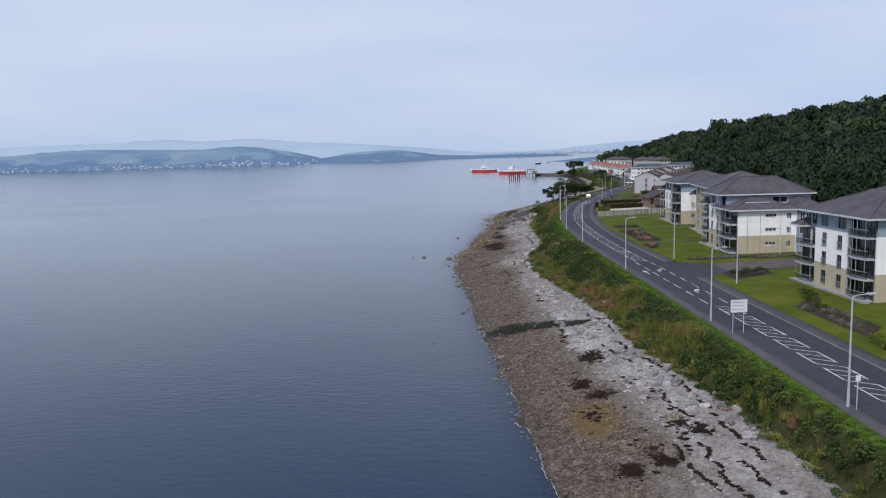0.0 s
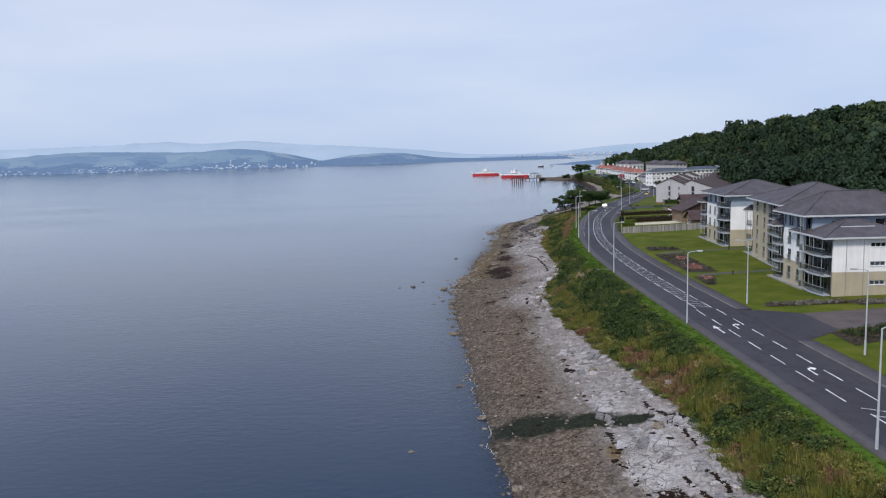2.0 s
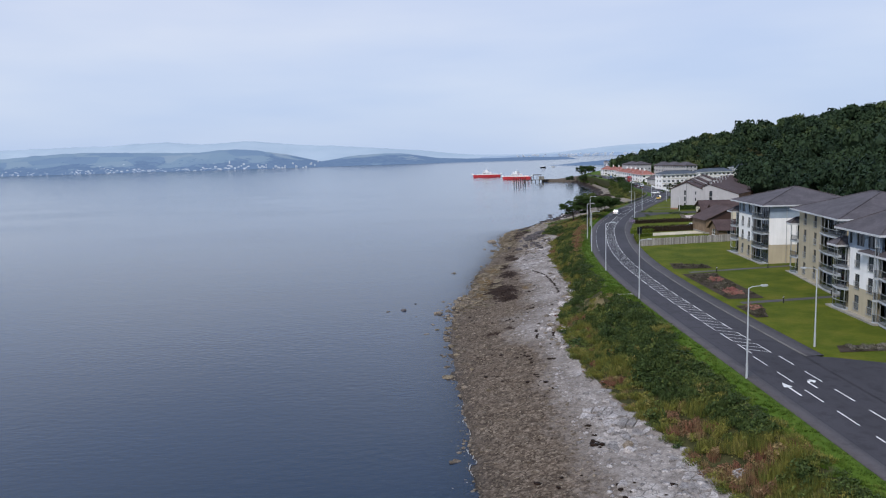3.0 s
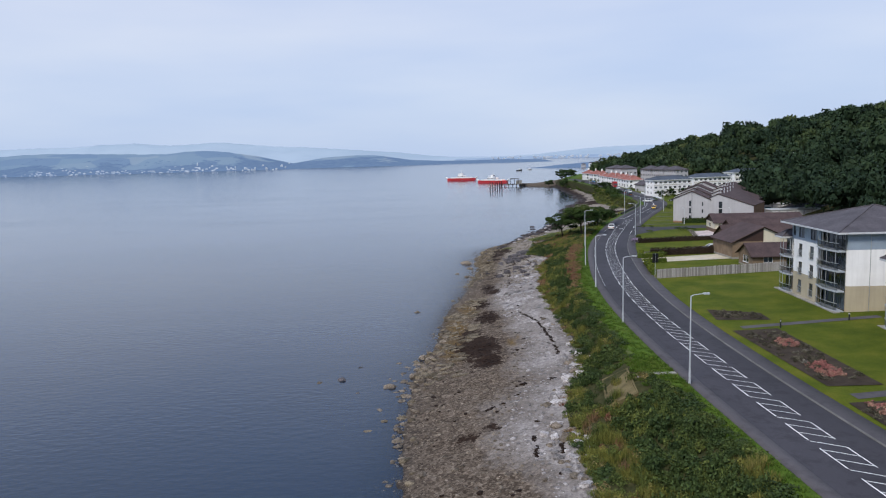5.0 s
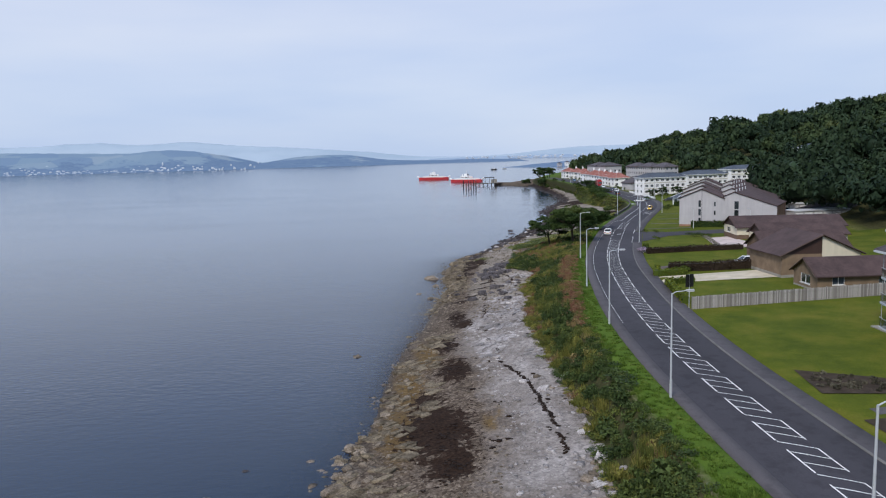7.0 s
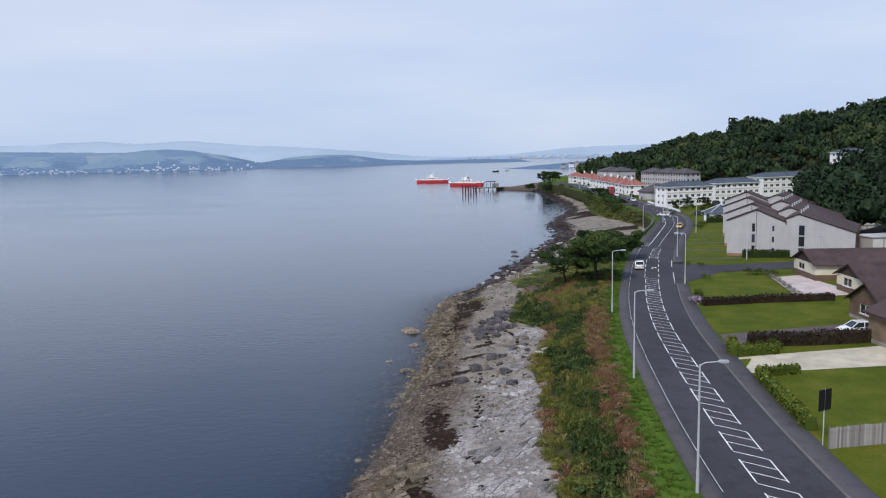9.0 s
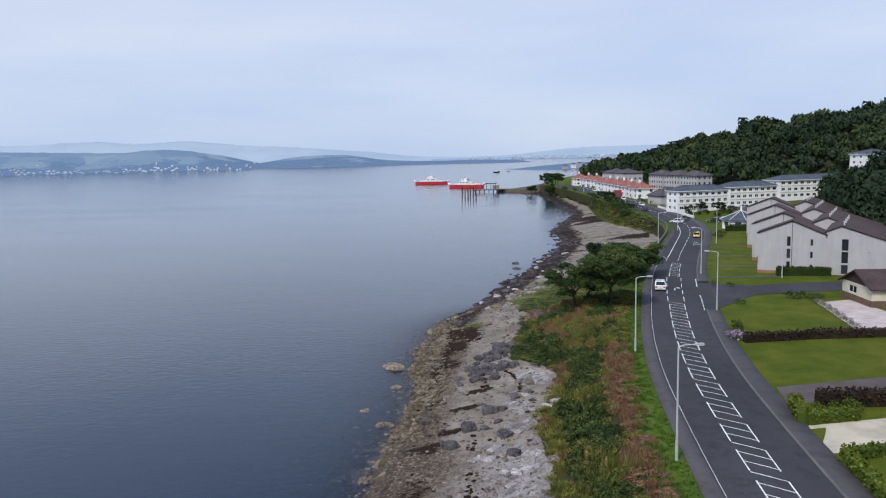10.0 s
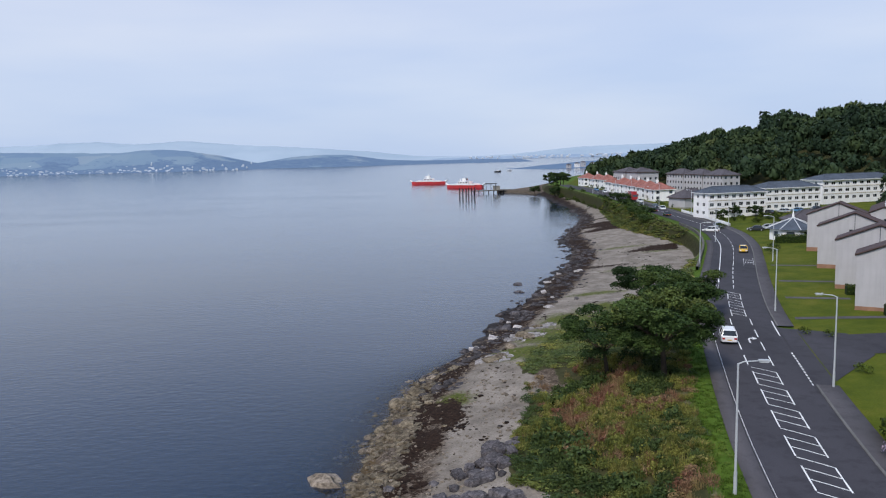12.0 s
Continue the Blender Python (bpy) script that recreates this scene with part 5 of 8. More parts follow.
def apartment(x, y, yaw, label, bay, face, flank, depth, stone=False, top=11.4, rise=4.6, z=7.0, side=()):
    """Four-storey block: a bay of balconies, a windowed front to the sea, and a second, shorter stack of balconies."""
    ob = thing("apartment_block", x, y, z, yaw, label, "apartment building", "seafront apartment blocks")
    L, s = bay + face + flank, 2.85
    bands = ((top - 2.55, "tan"), (99, "clad")) if stone else ((3.7, "tan"), (top - 2.55, "white"), (99, "clad"))
    if stone:
        bands = ((99, "tan"),)
    # openings of the seaward front: tall windows behind guard rails
    holes = []
    for f in range(4 if stone else 3):
        for c in (0.27, 0.72):
            u = flank + face * (1 - c)
            holes.append((u - 0.65, u + 0.65, 0.55 + f * s, 2.6 + f * s))
    a, b = (0, L), (0, 0)
    fa, fb = (0, bay + face), (0, bay)
    front = [(h[0] - flank, h[1] - flank, h[2], h[3]) for h in holes]
    storeys(ob, fa, fb, top - (0 if stone else 2.5), bands, front, "frame", 2, rail=True)
    if not stone:
        setback = 0.25
        ca, cb = (setback, bay + face), (setback, bay)
        storeys(ob, ca, cb, top, ((99, "clad"),), [(1.2, 3.2, top - 2.2, top - 0.4), (face - 3.4, face - 1.4, top - 2.2, top - 0.4)], "frame", 2, base=top - 2.5)
    # near side wall
    holes = [(u0, u1, v0, v1) for u0, u1, v0, v1 in side]
    sa, sb = (0.9, 0), (depth, 0)
    storeys(ob, sa, sb, top, bands, holes)
    for u in (3.2, 8.2, 13.0):
        if u < depth - 2:
            downpipe(ob, sa, sb, u, 0, top - 0.2)
    # the tall body ends short of the lower stack of balconies, which has a roof of its own
    Lm, low = L - flank * 0.5, 3 * s + 0.35
    storeys(ob, (depth, 0), (depth, Lm), top, bands, ())
    storeys(ob, (depth, Lm), (0.7, Lm), top, bands, ())
    storeys(ob, (depth, Lm), (depth, L), low, bands, ())
    storeys(ob, (depth, L), (0.9, L), low, bands, ())
    # bays
    wall(ob, (0.72, bay), (0.72, 0.0), top - 0.3, top, M["clad"])
    balcony_stack(ob, (0, bay), (0, 0.05), 0.15, 4, s, 0.85, 4)
    balcony_stack(ob, (0, L), (0, L - flank), 0.15, 3, s, 0.8, 3)
    hip_roof(ob, -0.5, depth, Lm + 0.2, L - 0.1, low, 1.0, 0.5, M["slate"])
    wall(ob, (0.7, Lm), (0.7, L - flank), 3 * s, top, M["clad"], [(0.4, flank * 0.5 - 0.4, top - 2.2, top - 0.4)])
    window(ob, (0.7, Lm), (0.7, L - flank), (0.4, flank * 0.5 - 0.4, top - 2.2, top - 0.4), 2, "frame")
    hip_roof(ob, 0, depth, 0, Lm, top, rise, 0.85, M["slate"])
    plinth = bmesh.new()
    box(plinth, -0.9, 0.0, -0.4, L + 0.6, -1.2, 0.08)
    part("plinth", plinth, M["concrete"], ob)
    return ob


apartment(56.35, 101.0, 2.3, "white and sandstone apartment block with slate roof and glazed balconies", 5.0, 9.2, 5.4, 20, rise=4.0)
side_b = [(9.5, 12.5, 9.5, 10.7)]
apartment(56.2, 156.4, -2.0, "white apartment block with blue-grey top floor above a lower wing", 0.6, 7.6, 4.2, 18, side=side_b, rise=3.3)
apartment(60.9, 175.6, -7.5, "sandstone-coloured apartment block with tall windows and bowed balconies", 8.4, 11.2, 3.6, 18, stone=True, top=11.6, rise=3.4)
apartment(62.7, 207.8, -3.0, "white and sandstone apartment block with curved corner balconies beside a lawn", 6.6, 8.6, 4.6, 18, rise=3.0)

# the lower wing in front of the second block
wing = thing("apartment_wing", 56.2, 149.7, 7.0, -1.0, "three-storey white apartment wing on a sandstone base", "apartment building", "seafront apartment blocks")
WB = ((3.5, "tan"), (99, "white"))
wh = []
for f in range(3):
    wh += [(5.4, 7.6, 1.55 + 2.8 * f, 2.2 + 2.8 * f), (9.6, 10.5, 1.1 + 2.8 * f, 2.3 + 2.8 * f)]
storeys(wing, (0.9, 0), (12.2, 0), 8.6, WB, wh, "whiteframe", 3, sill=True)
for u in (1.9, 4.4, 8.4):
    downpipe(wing, (0.9, 0), (12.2, 0), u, 0, 8.5)
wh = [(u, u + 0.95, 0.9 + 2.8 * f, 2.3 + 2.8 * f) for f in range(3) for u in (0.7, 1.9)]
storeys(wing, (12.2, -0.5), (16.5, -0.5), 8.6, ((99, "clad"),), wh, "whiteframe", 2)
storeys(wing, (12.2, 0.0), (12.2, -0.5), 8.6, ((99, "white"),), ())
storeys(wing, (16.5, -0.5), (16.5, 6.6), 8.6, WB, ())
balcony_stack(wing, (0, 6.8), (0, 0.05), 0.15, 3, 2.85, 0.85, 4)
hip_roof(wing, 0, 12.4, 0, 10.5, 8.7, 2.0, 0.8, M["slate"])
hip_roof(wing, 12.6, 17.5, -0.5, 9.5, 8.7, 1.9, 0.7, M["slate"])
bm = bmesh.new()
box(bm, 3.2, 8.2, 2.7, 5.2, 9.6, 9.95)
part("roof_light", bm, M["lead"], wing, "pale flat roof light")


# grey gabled flats, four staggered units
def gabled_flats(x, y, z, yaw, D):
    ob = thing("block_of_flats", x, y, z, yaw, "pale grey roughcast flats with gabled ends and brown tiled roof", "apartment building", "gabled flats by the side road")
    e, apex, right, wing = 7.5, 9.9, 24.5, 5.0
    rows = ((0.8, 2.2), (2.8, 4.6), (5.1, 6.9))
    h1 = [(5.0, 5.65, v0, v1) for v0, v1 in rows] + [(9.0, 9.45, v0 + 0.2, v1 - 0.4) for v0, v1 in rows]
    storeys(ob, (0, 0), (11.5, 0), e, ((0.35, "redbrick"), (99, "roughcast")), h1, "frame", 1)
    storeys(ob, (11.5, 0.25), (17.5, 0.25), 7.4, ((99, "roughcast"),), [(2.6, 3.7, v0 - 0.5, v1 - 0.2) for v0, v1 in rows], "frame", 1)
    storeys(ob, (17.5, 0.25), (right, 0.25), 5.6, ((99, "roughcast"),), ())
    V = [(0, 0, e), (11.5, 0, e), (5.9, 0, apex), (0, 0.3, e), (11.5, 0.3, e), (5.9, 0.3, apex)]
    obj("gable", V, [(0, 1, 2), (3, 5, 4)], M["roughcast"], ob)
    V = [(11.5, 0.25, 7.4), (17.5, 0.25, 7.4), (17.5, 0.25, 7.93), (14.0, 0.25, 9.1), (11.5, 0.25, 8.0), (right, 0.25, 5.6), (17.5, 0.25, 5.6)]
    obj("gable", V, [(0, 1, 2, 3, 4), (6, 5, 2)], M["roughcast"], ob)
    # joint between the two leaves of the gable wall, and a downpipe beside it
    bm = bmesh.new()
    strip(bm, (0, 0), (11.5, 0), 5.84, 5.96, 0.35, 9.7, 0.004, 0.05)
    part("movement_joint", bm, M["frame"], ob)
    # the seaward wing is shallow; the long range behind it carries the main roof
    hs = [(u, u + 1.3, v0, v1) for v0, v1 in rows for u in (0.9, 3.0)]
    storeys(ob, (0, wing), (0, 0), e, ((0.9, "redbrick"), (99, "roughcast")), hs, "whiteframe", 2)
    storeys(ob, (11.5, wing), (0, wing), e, ((99, "roughcast"),), ())
    storeys(ob, (11.5, D), (11.5, wing), 7.9, ((99, "roughcast"),), ())
    storeys(ob, (right, 0.25), (right, D), 5.5, ((99, "redbrick"),), ())
    storeys(ob, (right, D), (11.5, D), 5.5, ((99, "roughcast"),), ())
    gable_roof(ob, 0, 11.5, 0, wing, e, apex - e, 0.25, M["browntile"], "y", 5.9 / 11.5)
    main = gable_roof(ob, 11.5, right, 0.25, D, 8.0, 1.1, 0.2, M["browntile"], "y", 2.5 / 13.0, z_far=5.6)
    for v in np.arange(2.0, D - 1, 4.5):
        bm = bmesh.new()
        tube(bm, 14.3, v, 9.1, 9.75, 0.14, 0.12, 6)
        tube(bm, 14.3, v, 9.75, 9.85, 0.22, 0.2, 6)
        part("roof_vent", bm, M["lead"], main, "small pale vent pipe on the ridge")
    return ob


for k, (x, y, deep) in enumerate(((84.9, 347.3, 18.0), (91.2, 363.0, 22.5), (99.4, 383.0, 25.0), (109.6, 405.5, 18.0))):
    gabled_flats(x, y, 7.0 + 0.1 * k, -34.0, deep)


def bungalow(x, y, z, yaw, w, d, h, rise, label, axis="x", ridge_at=0.5, wall_m="brick", roof_m="browntile", windows=(), gable_m=None, group="bungalows", name="bungalow", z_far=None, plinth=(0.25, "concrete")):
    """A low house with a pitched roof; windows are (wall, u0, u1, v0, v1)."""
    ob = thing(name, x, y, z, yaw, label, "house", group)
    corners = {"front": ((0, 0), (w, 0)), "right": ((w, 0), (w, d)), "back": ((w, d), (0, d)), "left": ((0, d), (0, 0))}
    for side_name, (a, b) in corners.items():
        storeys(ob, a, b, h, (plinth, (99, wall_m)), [q[1:] for q in windows if q[0] == side_name], "whiteframe", 2, sill=True)
    gm = M[gable_m or wall_m]
    zf = h if z_far is None else z_far
    if axis == "x":
        m = d * ridge_at
        for xx in (0, w):
            obj("gable", [(xx, 0, h), (xx, m, h + rise), (xx, d, zf), (xx, d, h - 0.01)], [(0, 1, 2, 3)] if xx == 0 else [(3, 2, 1, 0)], gm, ob)
        gable_roof(ob, 0, w, 0, d, h, rise, 0.55, M[roof_m], "x", ridge_at, z_far=z_far)
    elif axis == "y":
        m = w * ridge_at
        for yy in (0, d):
            obj("gable", [(0, yy, h), (w, yy, h - 0.01), (w, yy, zf), (m, yy, h + rise)], [(0, 1, 2, 3)] if yy == 0 else [(3, 2, 1, 0)], gm, ob)
        gable_roof(ob, 0, w, 0, d, h, rise, 0.55, M[roof_m], "y", ridge_at, z_far=z_far)
    else:
        hip_roof(ob, 0, w, 0, d, h, rise, 0.5, M[roof_m], "fascia")
    return ob


bungalow(68.4, 249.3, 7.0, -1, 15.0, 6.8, 2.4, 2.0, "buff brick bungalow with a dark brown tiled roof", windows=(("front", 2.2, 4.0, 0.9, 2.1), ("front", 9, 10.8, 0.9, 2.1), ("left", 2.0, 4.8, 0.7, 2.1)))
bungalow(74.5, 277.0, 7.2, -3, 15.0, 8.5, 2.5, 2.5, "brown-roofed brick bungalow with a porch", wall_m="darkbrick", windows=(("front", 2, 4, 0.9, 2.1), ("left", 2.5, 5, 0.8, 2.1)))
chalet = bungalow(69.4, 261.5, 7.2, 0, 13.0, 11.0, 3.5, 3.0, "chalet house with a half cream gable and long dark brown roof", axis="y", windows=(("front", 9, 11, 0.9, 2.2),), gable_m="fascia")
obj("gable_render", [(6.55, -0.02, 2.0), (13, -0.02, 2.0), (13, -0.02, 3.45), (6.55, -0.02, 6.4)], [(0, 1, 2, 3)], M["cream"], chalet, label="cream rendered half of the gable")
bungalow(85.0, 312.0, 7.3, -6, 24.0, 9.0, 2.6, 2.0, "long cream bungalow with a brown tiled roof beside a pale drive", wall_m="cream", gable_m="fascia", plinth=(0.75, "darkbrick"), windows=(("left", 2, 4.5, 1.0, 2.1), ("front", 4, 5.6, 0.9, 2.1), ("front", 9, 11, 0.9, 2.1)))
bungalow(83.5, 296.0, 7.3, -4, 17.0, 8.0, 2.5, 2.0, "cream bungalow with a dark boarded gable and brown roof", wall_m="cream", gable_m="fascia", plinth=(0.75, "darkbrick"), windows=(("left", 2, 4.5, 0.8, 2.1), ("front", 3, 5, 0.9, 2.1)))


# lock-up garages on the flats' yard
def garages(x, y, yaw, n, label):
    z = ground_z(x, y)
    ob = thing("garage_row", x, y, z, yaw, label, "garage", "lock-up garages")
    w = 2.9 * n
    storeys(ob, (0, 0), (w, 0), 2.5, ((99, "roughcast"),), ())
    storeys(ob, (w, 0), (w, 5.5), 2.5, ((99, "roughcast"),), ())
    storeys(ob, (w, 5.5), (0, 5.5), 2.5, ((99, "roughcast"),), ())
    storeys(ob, (0, 5.5), (0, 0), 2.5, ((99, "roughcast"),), ())
    bm = bmesh.new()
    box(bm, -0.15, w + 0.15, -0.2, 5.65, 2.5, 2.72)
    part("flat_roof", bm, M["lead"], ob, "pale felted flat roof")
    for k in range(n):
        bm = bmesh.new()
        box(bm, 2.9 * k + 0.25, 2.9 * k + 2.65, -0.06, -0.004, 0.05, 2.15)
        part("garage_door", bm, M["trim"], ob)
    return ob


drape("yard", ((112, 345), (108, 372), (135, 385), (138, 350)), M["road"], 0.05, 8, 8, "asphalt yard behind the flats", "yard")
garages(121, 376, -20, 5, "row of pale lock-up garages with flat roofs")
garages(116, 345, 8, 6, "row of grey lock-up garages with flat roofs")


def white_flats(x, y, z, yaw, w, d, h, n, label):
    ob = thing("seafront_flats", x, y, z, yaw, label, "apartment building", "white seafront flats")
    rows = [(1.0, 2.1), (3.55, 4.65), (6.05, 7.1)]
    hs, step = [], w / n
    for k in range(n):
        for v0, v1 in rows:
            hs.append((step * (k + 0.22), step * (k + 0.78), v0 + (h - 7.8), v1 + (h - 7.8)))
    storeys(ob, (0, 0), (w, 0), h, ((99, "white"),), hs, "whiteframe", 2)
    hl = [(d * q, d * q + 1.3, v0 + (h - 7.8), v1 + (h - 7.8)) for q in (0.2, 0.6) for v0, v1 in rows]
    storeys(ob, (0, d), (0, 0), h, ((99, "white"),), hl, "whiteframe", 2)
    storeys(ob, (w, 0), (w, d), h, ((99, "white"),), ())
    storeys(ob, (w, d), (0, d), h, ((99, "white"),), ())
    bm = bmesh.new()
    for v in (h - 7.8 + 2.75, h - 7.8 + 5.3):
        strip(bm, (0, 0), (w, 0), 0, w, v, v + 0.18, 0.004, 0.10)
    part("string_course", bm, M["tan"], ob, "thin stone-coloured bands across the white front")
    hip_roof(ob, 0, w, 0, d, h, 1.9, 0.5, M["bluslate"], "trim")
    return ob


white_flats(119.3, 482.5, 8.2, 13, 21.5, 8, 6.8, 8, "long white rendered flats with a blue slate roof")
white_flats(145.0, 497.0, 8.4, 13, 22, 9, 6.9, 8, "white rendered flats with blue slate roof, set higher")
white_flats(171.5, 509.5, 9.0, 13, 34, 10, 7.9, 11, "white rendered flats with slate roof at the foot of the wood")
white_flats(220.0, 530.0, ground_z(220, 530), 8, 14, 10, 26.6 - ground_z(220, 530), 5, "white flat-fronted block among trees up the hill")


def grey_flats(x, y, z, yaw, w, d, h, n, label):
    ob = thing("hillside_flats", x, y, z, yaw, label, "apartment building", "grey flats above the shore houses")
    hs = [(w * (k + 0.3) / n, w * (k + 0.7) / n, 0.9 + 2.5 * f, 2.0 + 2.5 * f) for k in range(n) for f in range(int(h / 2.5))]
    storeys(ob, (0, 0), (w, 0), h, ((99, "roughcast"),), hs, "frame", 1)
    hl = [(d * (k + 0.3) / 6, d * (k + 0.7) / 6, 0.9 + 2.5 * f, 2.0 + 2.5 * f) for k in range(6) for f in range(int(h / 2.5))]
    storeys(ob, (0, d), (0, 0), h, ((99, "roughcast"),), hl, "frame", 1)
    storeys(ob, (w, 0), (w, d), h, ((99, "roughcast"),), ())
    storeys(ob, (w, d), (0, d), h, ((99, "roughcast"),), ())
    hip_roof(ob, 0, w, 0, d, h, 2.2, 0.4, M["slate"], "fascia")
    return ob


for x, y, yaw, w, d in ((153.5, 552, 16, 8.5, 12.5), (150.0, 565, 16, 8.5, 12.5), (146.5, 578, 16, 8.5, 12.0)):
    grey_flats(x, y, 8.0, yaw, w, d, 10.0, 3, "grey four-storey flats with a shallow hipped roof")
for x, y, yaw, w, d in ((136.6, 612, 12, 11.5, 11), (134.0, 624, 12, 11.5, 12)):
    grey_flats(x, y, 8.6, yaw, w, d, 9.6, 4, "grey flats with a long hipped roof behind shore houses")


def cottage(x, y, yaw, w, d, label):
    z = ground_z(x, y)
    ob = thing("shore_house", x, y, z, yaw, label, "house", "red-roofed shore houses")
    hs = [(u, u + 1.4, v, v + 1.2) for u in (0.9, w - 2.3) for v in (0.9, 3.2)]
    storeys(ob, (0, 0), (w, 0), 4.9, ((99, "white"),), hs, "frame", 2)
    hl = [(u, u + 1.5, v, v + 1.2) for u in (1.2, d - 2.7) for v in (0.9, 3.2)]
    storeys(ob, (0, d), (0, 0), 4.9, ((99, "white"),), hl, "frame", 2)
    storeys(ob, (w, 0), (w, d), 4.9, ((99, "white"),), ())
    storeys(ob, (w, d), (0, d), 4.9, ((99, "white"),), ())
    roof = hip_roof(ob, 0, w, 0, d, 4.9, 2.7, 0.5, M["redtile"], "trim")
    bm = bmesh.new()
    box(bm, w * 0.45, w * 0.45 + 0.9, d * 0.75, d * 0.75 + 0.7, 6.0, 8.6)
    for k in (0.2, 0.65):
        tube(bm, w * 0.45 + k, d * 0.75 + 0.35, 8.6, 9.1, 0.12, 0.1, 6)
    part("chimney", bm, M["white"], roof, "white chimney with two pots")
    return ob


for k, (x, y) in enumerate(((126.4, 556), (126.8, 570), (127.2, 584), (127.6, 598), (128.0, 613), (128.6, 630))):
    cottage(x, y, 3, 8.7, 10.0, "white house with an orange-red hipped roof facing the shore")
for x, y in ((133, 662), (132, 678), (131, 700)):
    cottage(x, y, 3, 9.0, 11.0, "white house with an orange-red hipped roof near the pier")
bungalow(125.5, 519, 7.6, 20, 13, 9, 3.6, 3.2, "grey hall with a weathered brown roof", axis="hip", wall_m="roughcast", roof_m="slate", group="shore houses", name="hall")
bungalow(134.5, 523, 7.8, 20, 11, 9, 3.4, 2.6, "low grey house with a dark roof", axis="hip", wall_m="roughcast", roof_m="slate", group="shore houses", name="house")
bungalow(121.5, 436, 7.2, -15, 15, 9, 3.0, 2.6, "dark-roofed bungalow behind the round lodge", axis="hip", wall_m="white", roof_m="slate", group="shore houses", name="house")


def round_lodge(x, y):
    z = ground_z(x, y)
    ob = thing("lodge", x, y, z, 12, "white eight-sided lodge with a dark slate roof and small spire", "house")
    r = 5.4
    pts = [(r * math.cos(math.pi / 8 + k * math.pi / 4), r * math.sin(math.pi / 8 + k * math.pi / 4)) for k in range(8)]
    for a, b in zip(pts, pts[1:] + pts[:1]):
        ln = math.hypot(b[0] - a[0], b[1] - a[1])
        storeys(ob, a, b, 2.7, ((99, "white"),), [(ln / 2 - 0.9, ln / 2 + 0.9, 0.9, 2.1)], "frame", 3)
    R = r + 0.8
    ring = [(R * math.cos(math.pi / 8 + k * math.pi / 4), R * math.sin(math.pi / 8 + k * math.pi / 4), 2.65) for k in range(8)]
    roof = obj("roof", [*ring, (0, 0, 5.2)], [(k, (k + 1) % 8, 8) for k in range(8)], M["bluslate"], ob)
    for p in ring:
        bm = bmesh.new()
        limb(bm, Vector(p) + Vector((0, 0, 0.05)), (0, 0, 5.25), 0.12, 0.12, 5)
        part("hip_roll", bm, M["lead"], roof, "pale lead hip roll")
    bm = bmesh.new()
    tube(bm, 0, 0, 5.0, 5.9, 0.3, 0.25)
    tube(bm, 0, 0, 5.9, 7.2, 0.25, 0.02)
    part("spire", bm, M["white"], ob)


round_lodge(118.0, 427.5)
# houses in the wood and up the hill
for x, y, yaw, lab in ((300, 470, 10, "pale house among trees on the hilltop"), (318, 476, 20, "brown-roofed house on the hilltop"), (340, 470, 0, "pale house on the hilltop"), (420, 640, 20, "pale house high in the wood"), (300, 420, 5, "brown-roofed house on the hilltop")):
    bungalow(x, y, ground_z(x, y), yaw, 13, 9, 9.5, 3.0, lab, axis="hip", wall_m="roughcast", roof_m="browntile", group="hilltop houses", name="hill_house", windows=(("front", 2, 4, 7.0, 8.4), ("front", 8, 10, 7.0, 8.4), ("left", 3, 5, 7.0, 8.4)))

# ---- street furniture ----
def lamp_post(x, y, height, reach, heading, label="tall grey steel street lamp with a short arm", z=None):
    """Tapered column, bracket arm and lantern; heading is the way the arm points, in degrees from +x."""
    z = ground_z(x, y) if z is None else z
    ob = thing("street_lamp", x, y, z, heading, label, "street lamp", "street lamps")
    bm = bmesh.new()
    tube(bm, 0, 0, -0.3, 1.6, 0.125, 0.115, 10)
    tube(bm, 0, 0, 1.6, height - 0.12, 0.09, 0.06, 10)
    part("column", bm, M["post"], ob)
    bm = bmesh.new()
    limb(bm, (0, 0, height - 0.16), (0.35, 0, height + 0.02), 0.045, 0.04, 8)
    limb(bm, (0.35, 0, height + 0.02), (reach, 0, height + 0.1), 0.04, 0.035, 8)
    part("arm", bm, M["post"], ob)
    bm = bmesh.new()
    box(bm, reach - 0.1, reach + 0.62, -0.15, 0.15, height + 0.05, height + 0.2)
    bmesh.ops.bevel(bm, geom=bm.edges[:], offset=0.05, segments=2, affect="EDGES")
    head = part("lantern", bm, M["post"], ob, "flat grey lantern")
    bm = bmesh.new()
    box(bm, reach + 0.0, reach + 0.55, -0.11, 0.11, height + 0.02, height + 0.055)
    part("lens", bm, M["lens"], head)
    return ob


def facing(y, landward):
    s = float(lean(y))
    a = math.degrees(math.atan2(-s, 1.0))
    return a if landward else a + 180


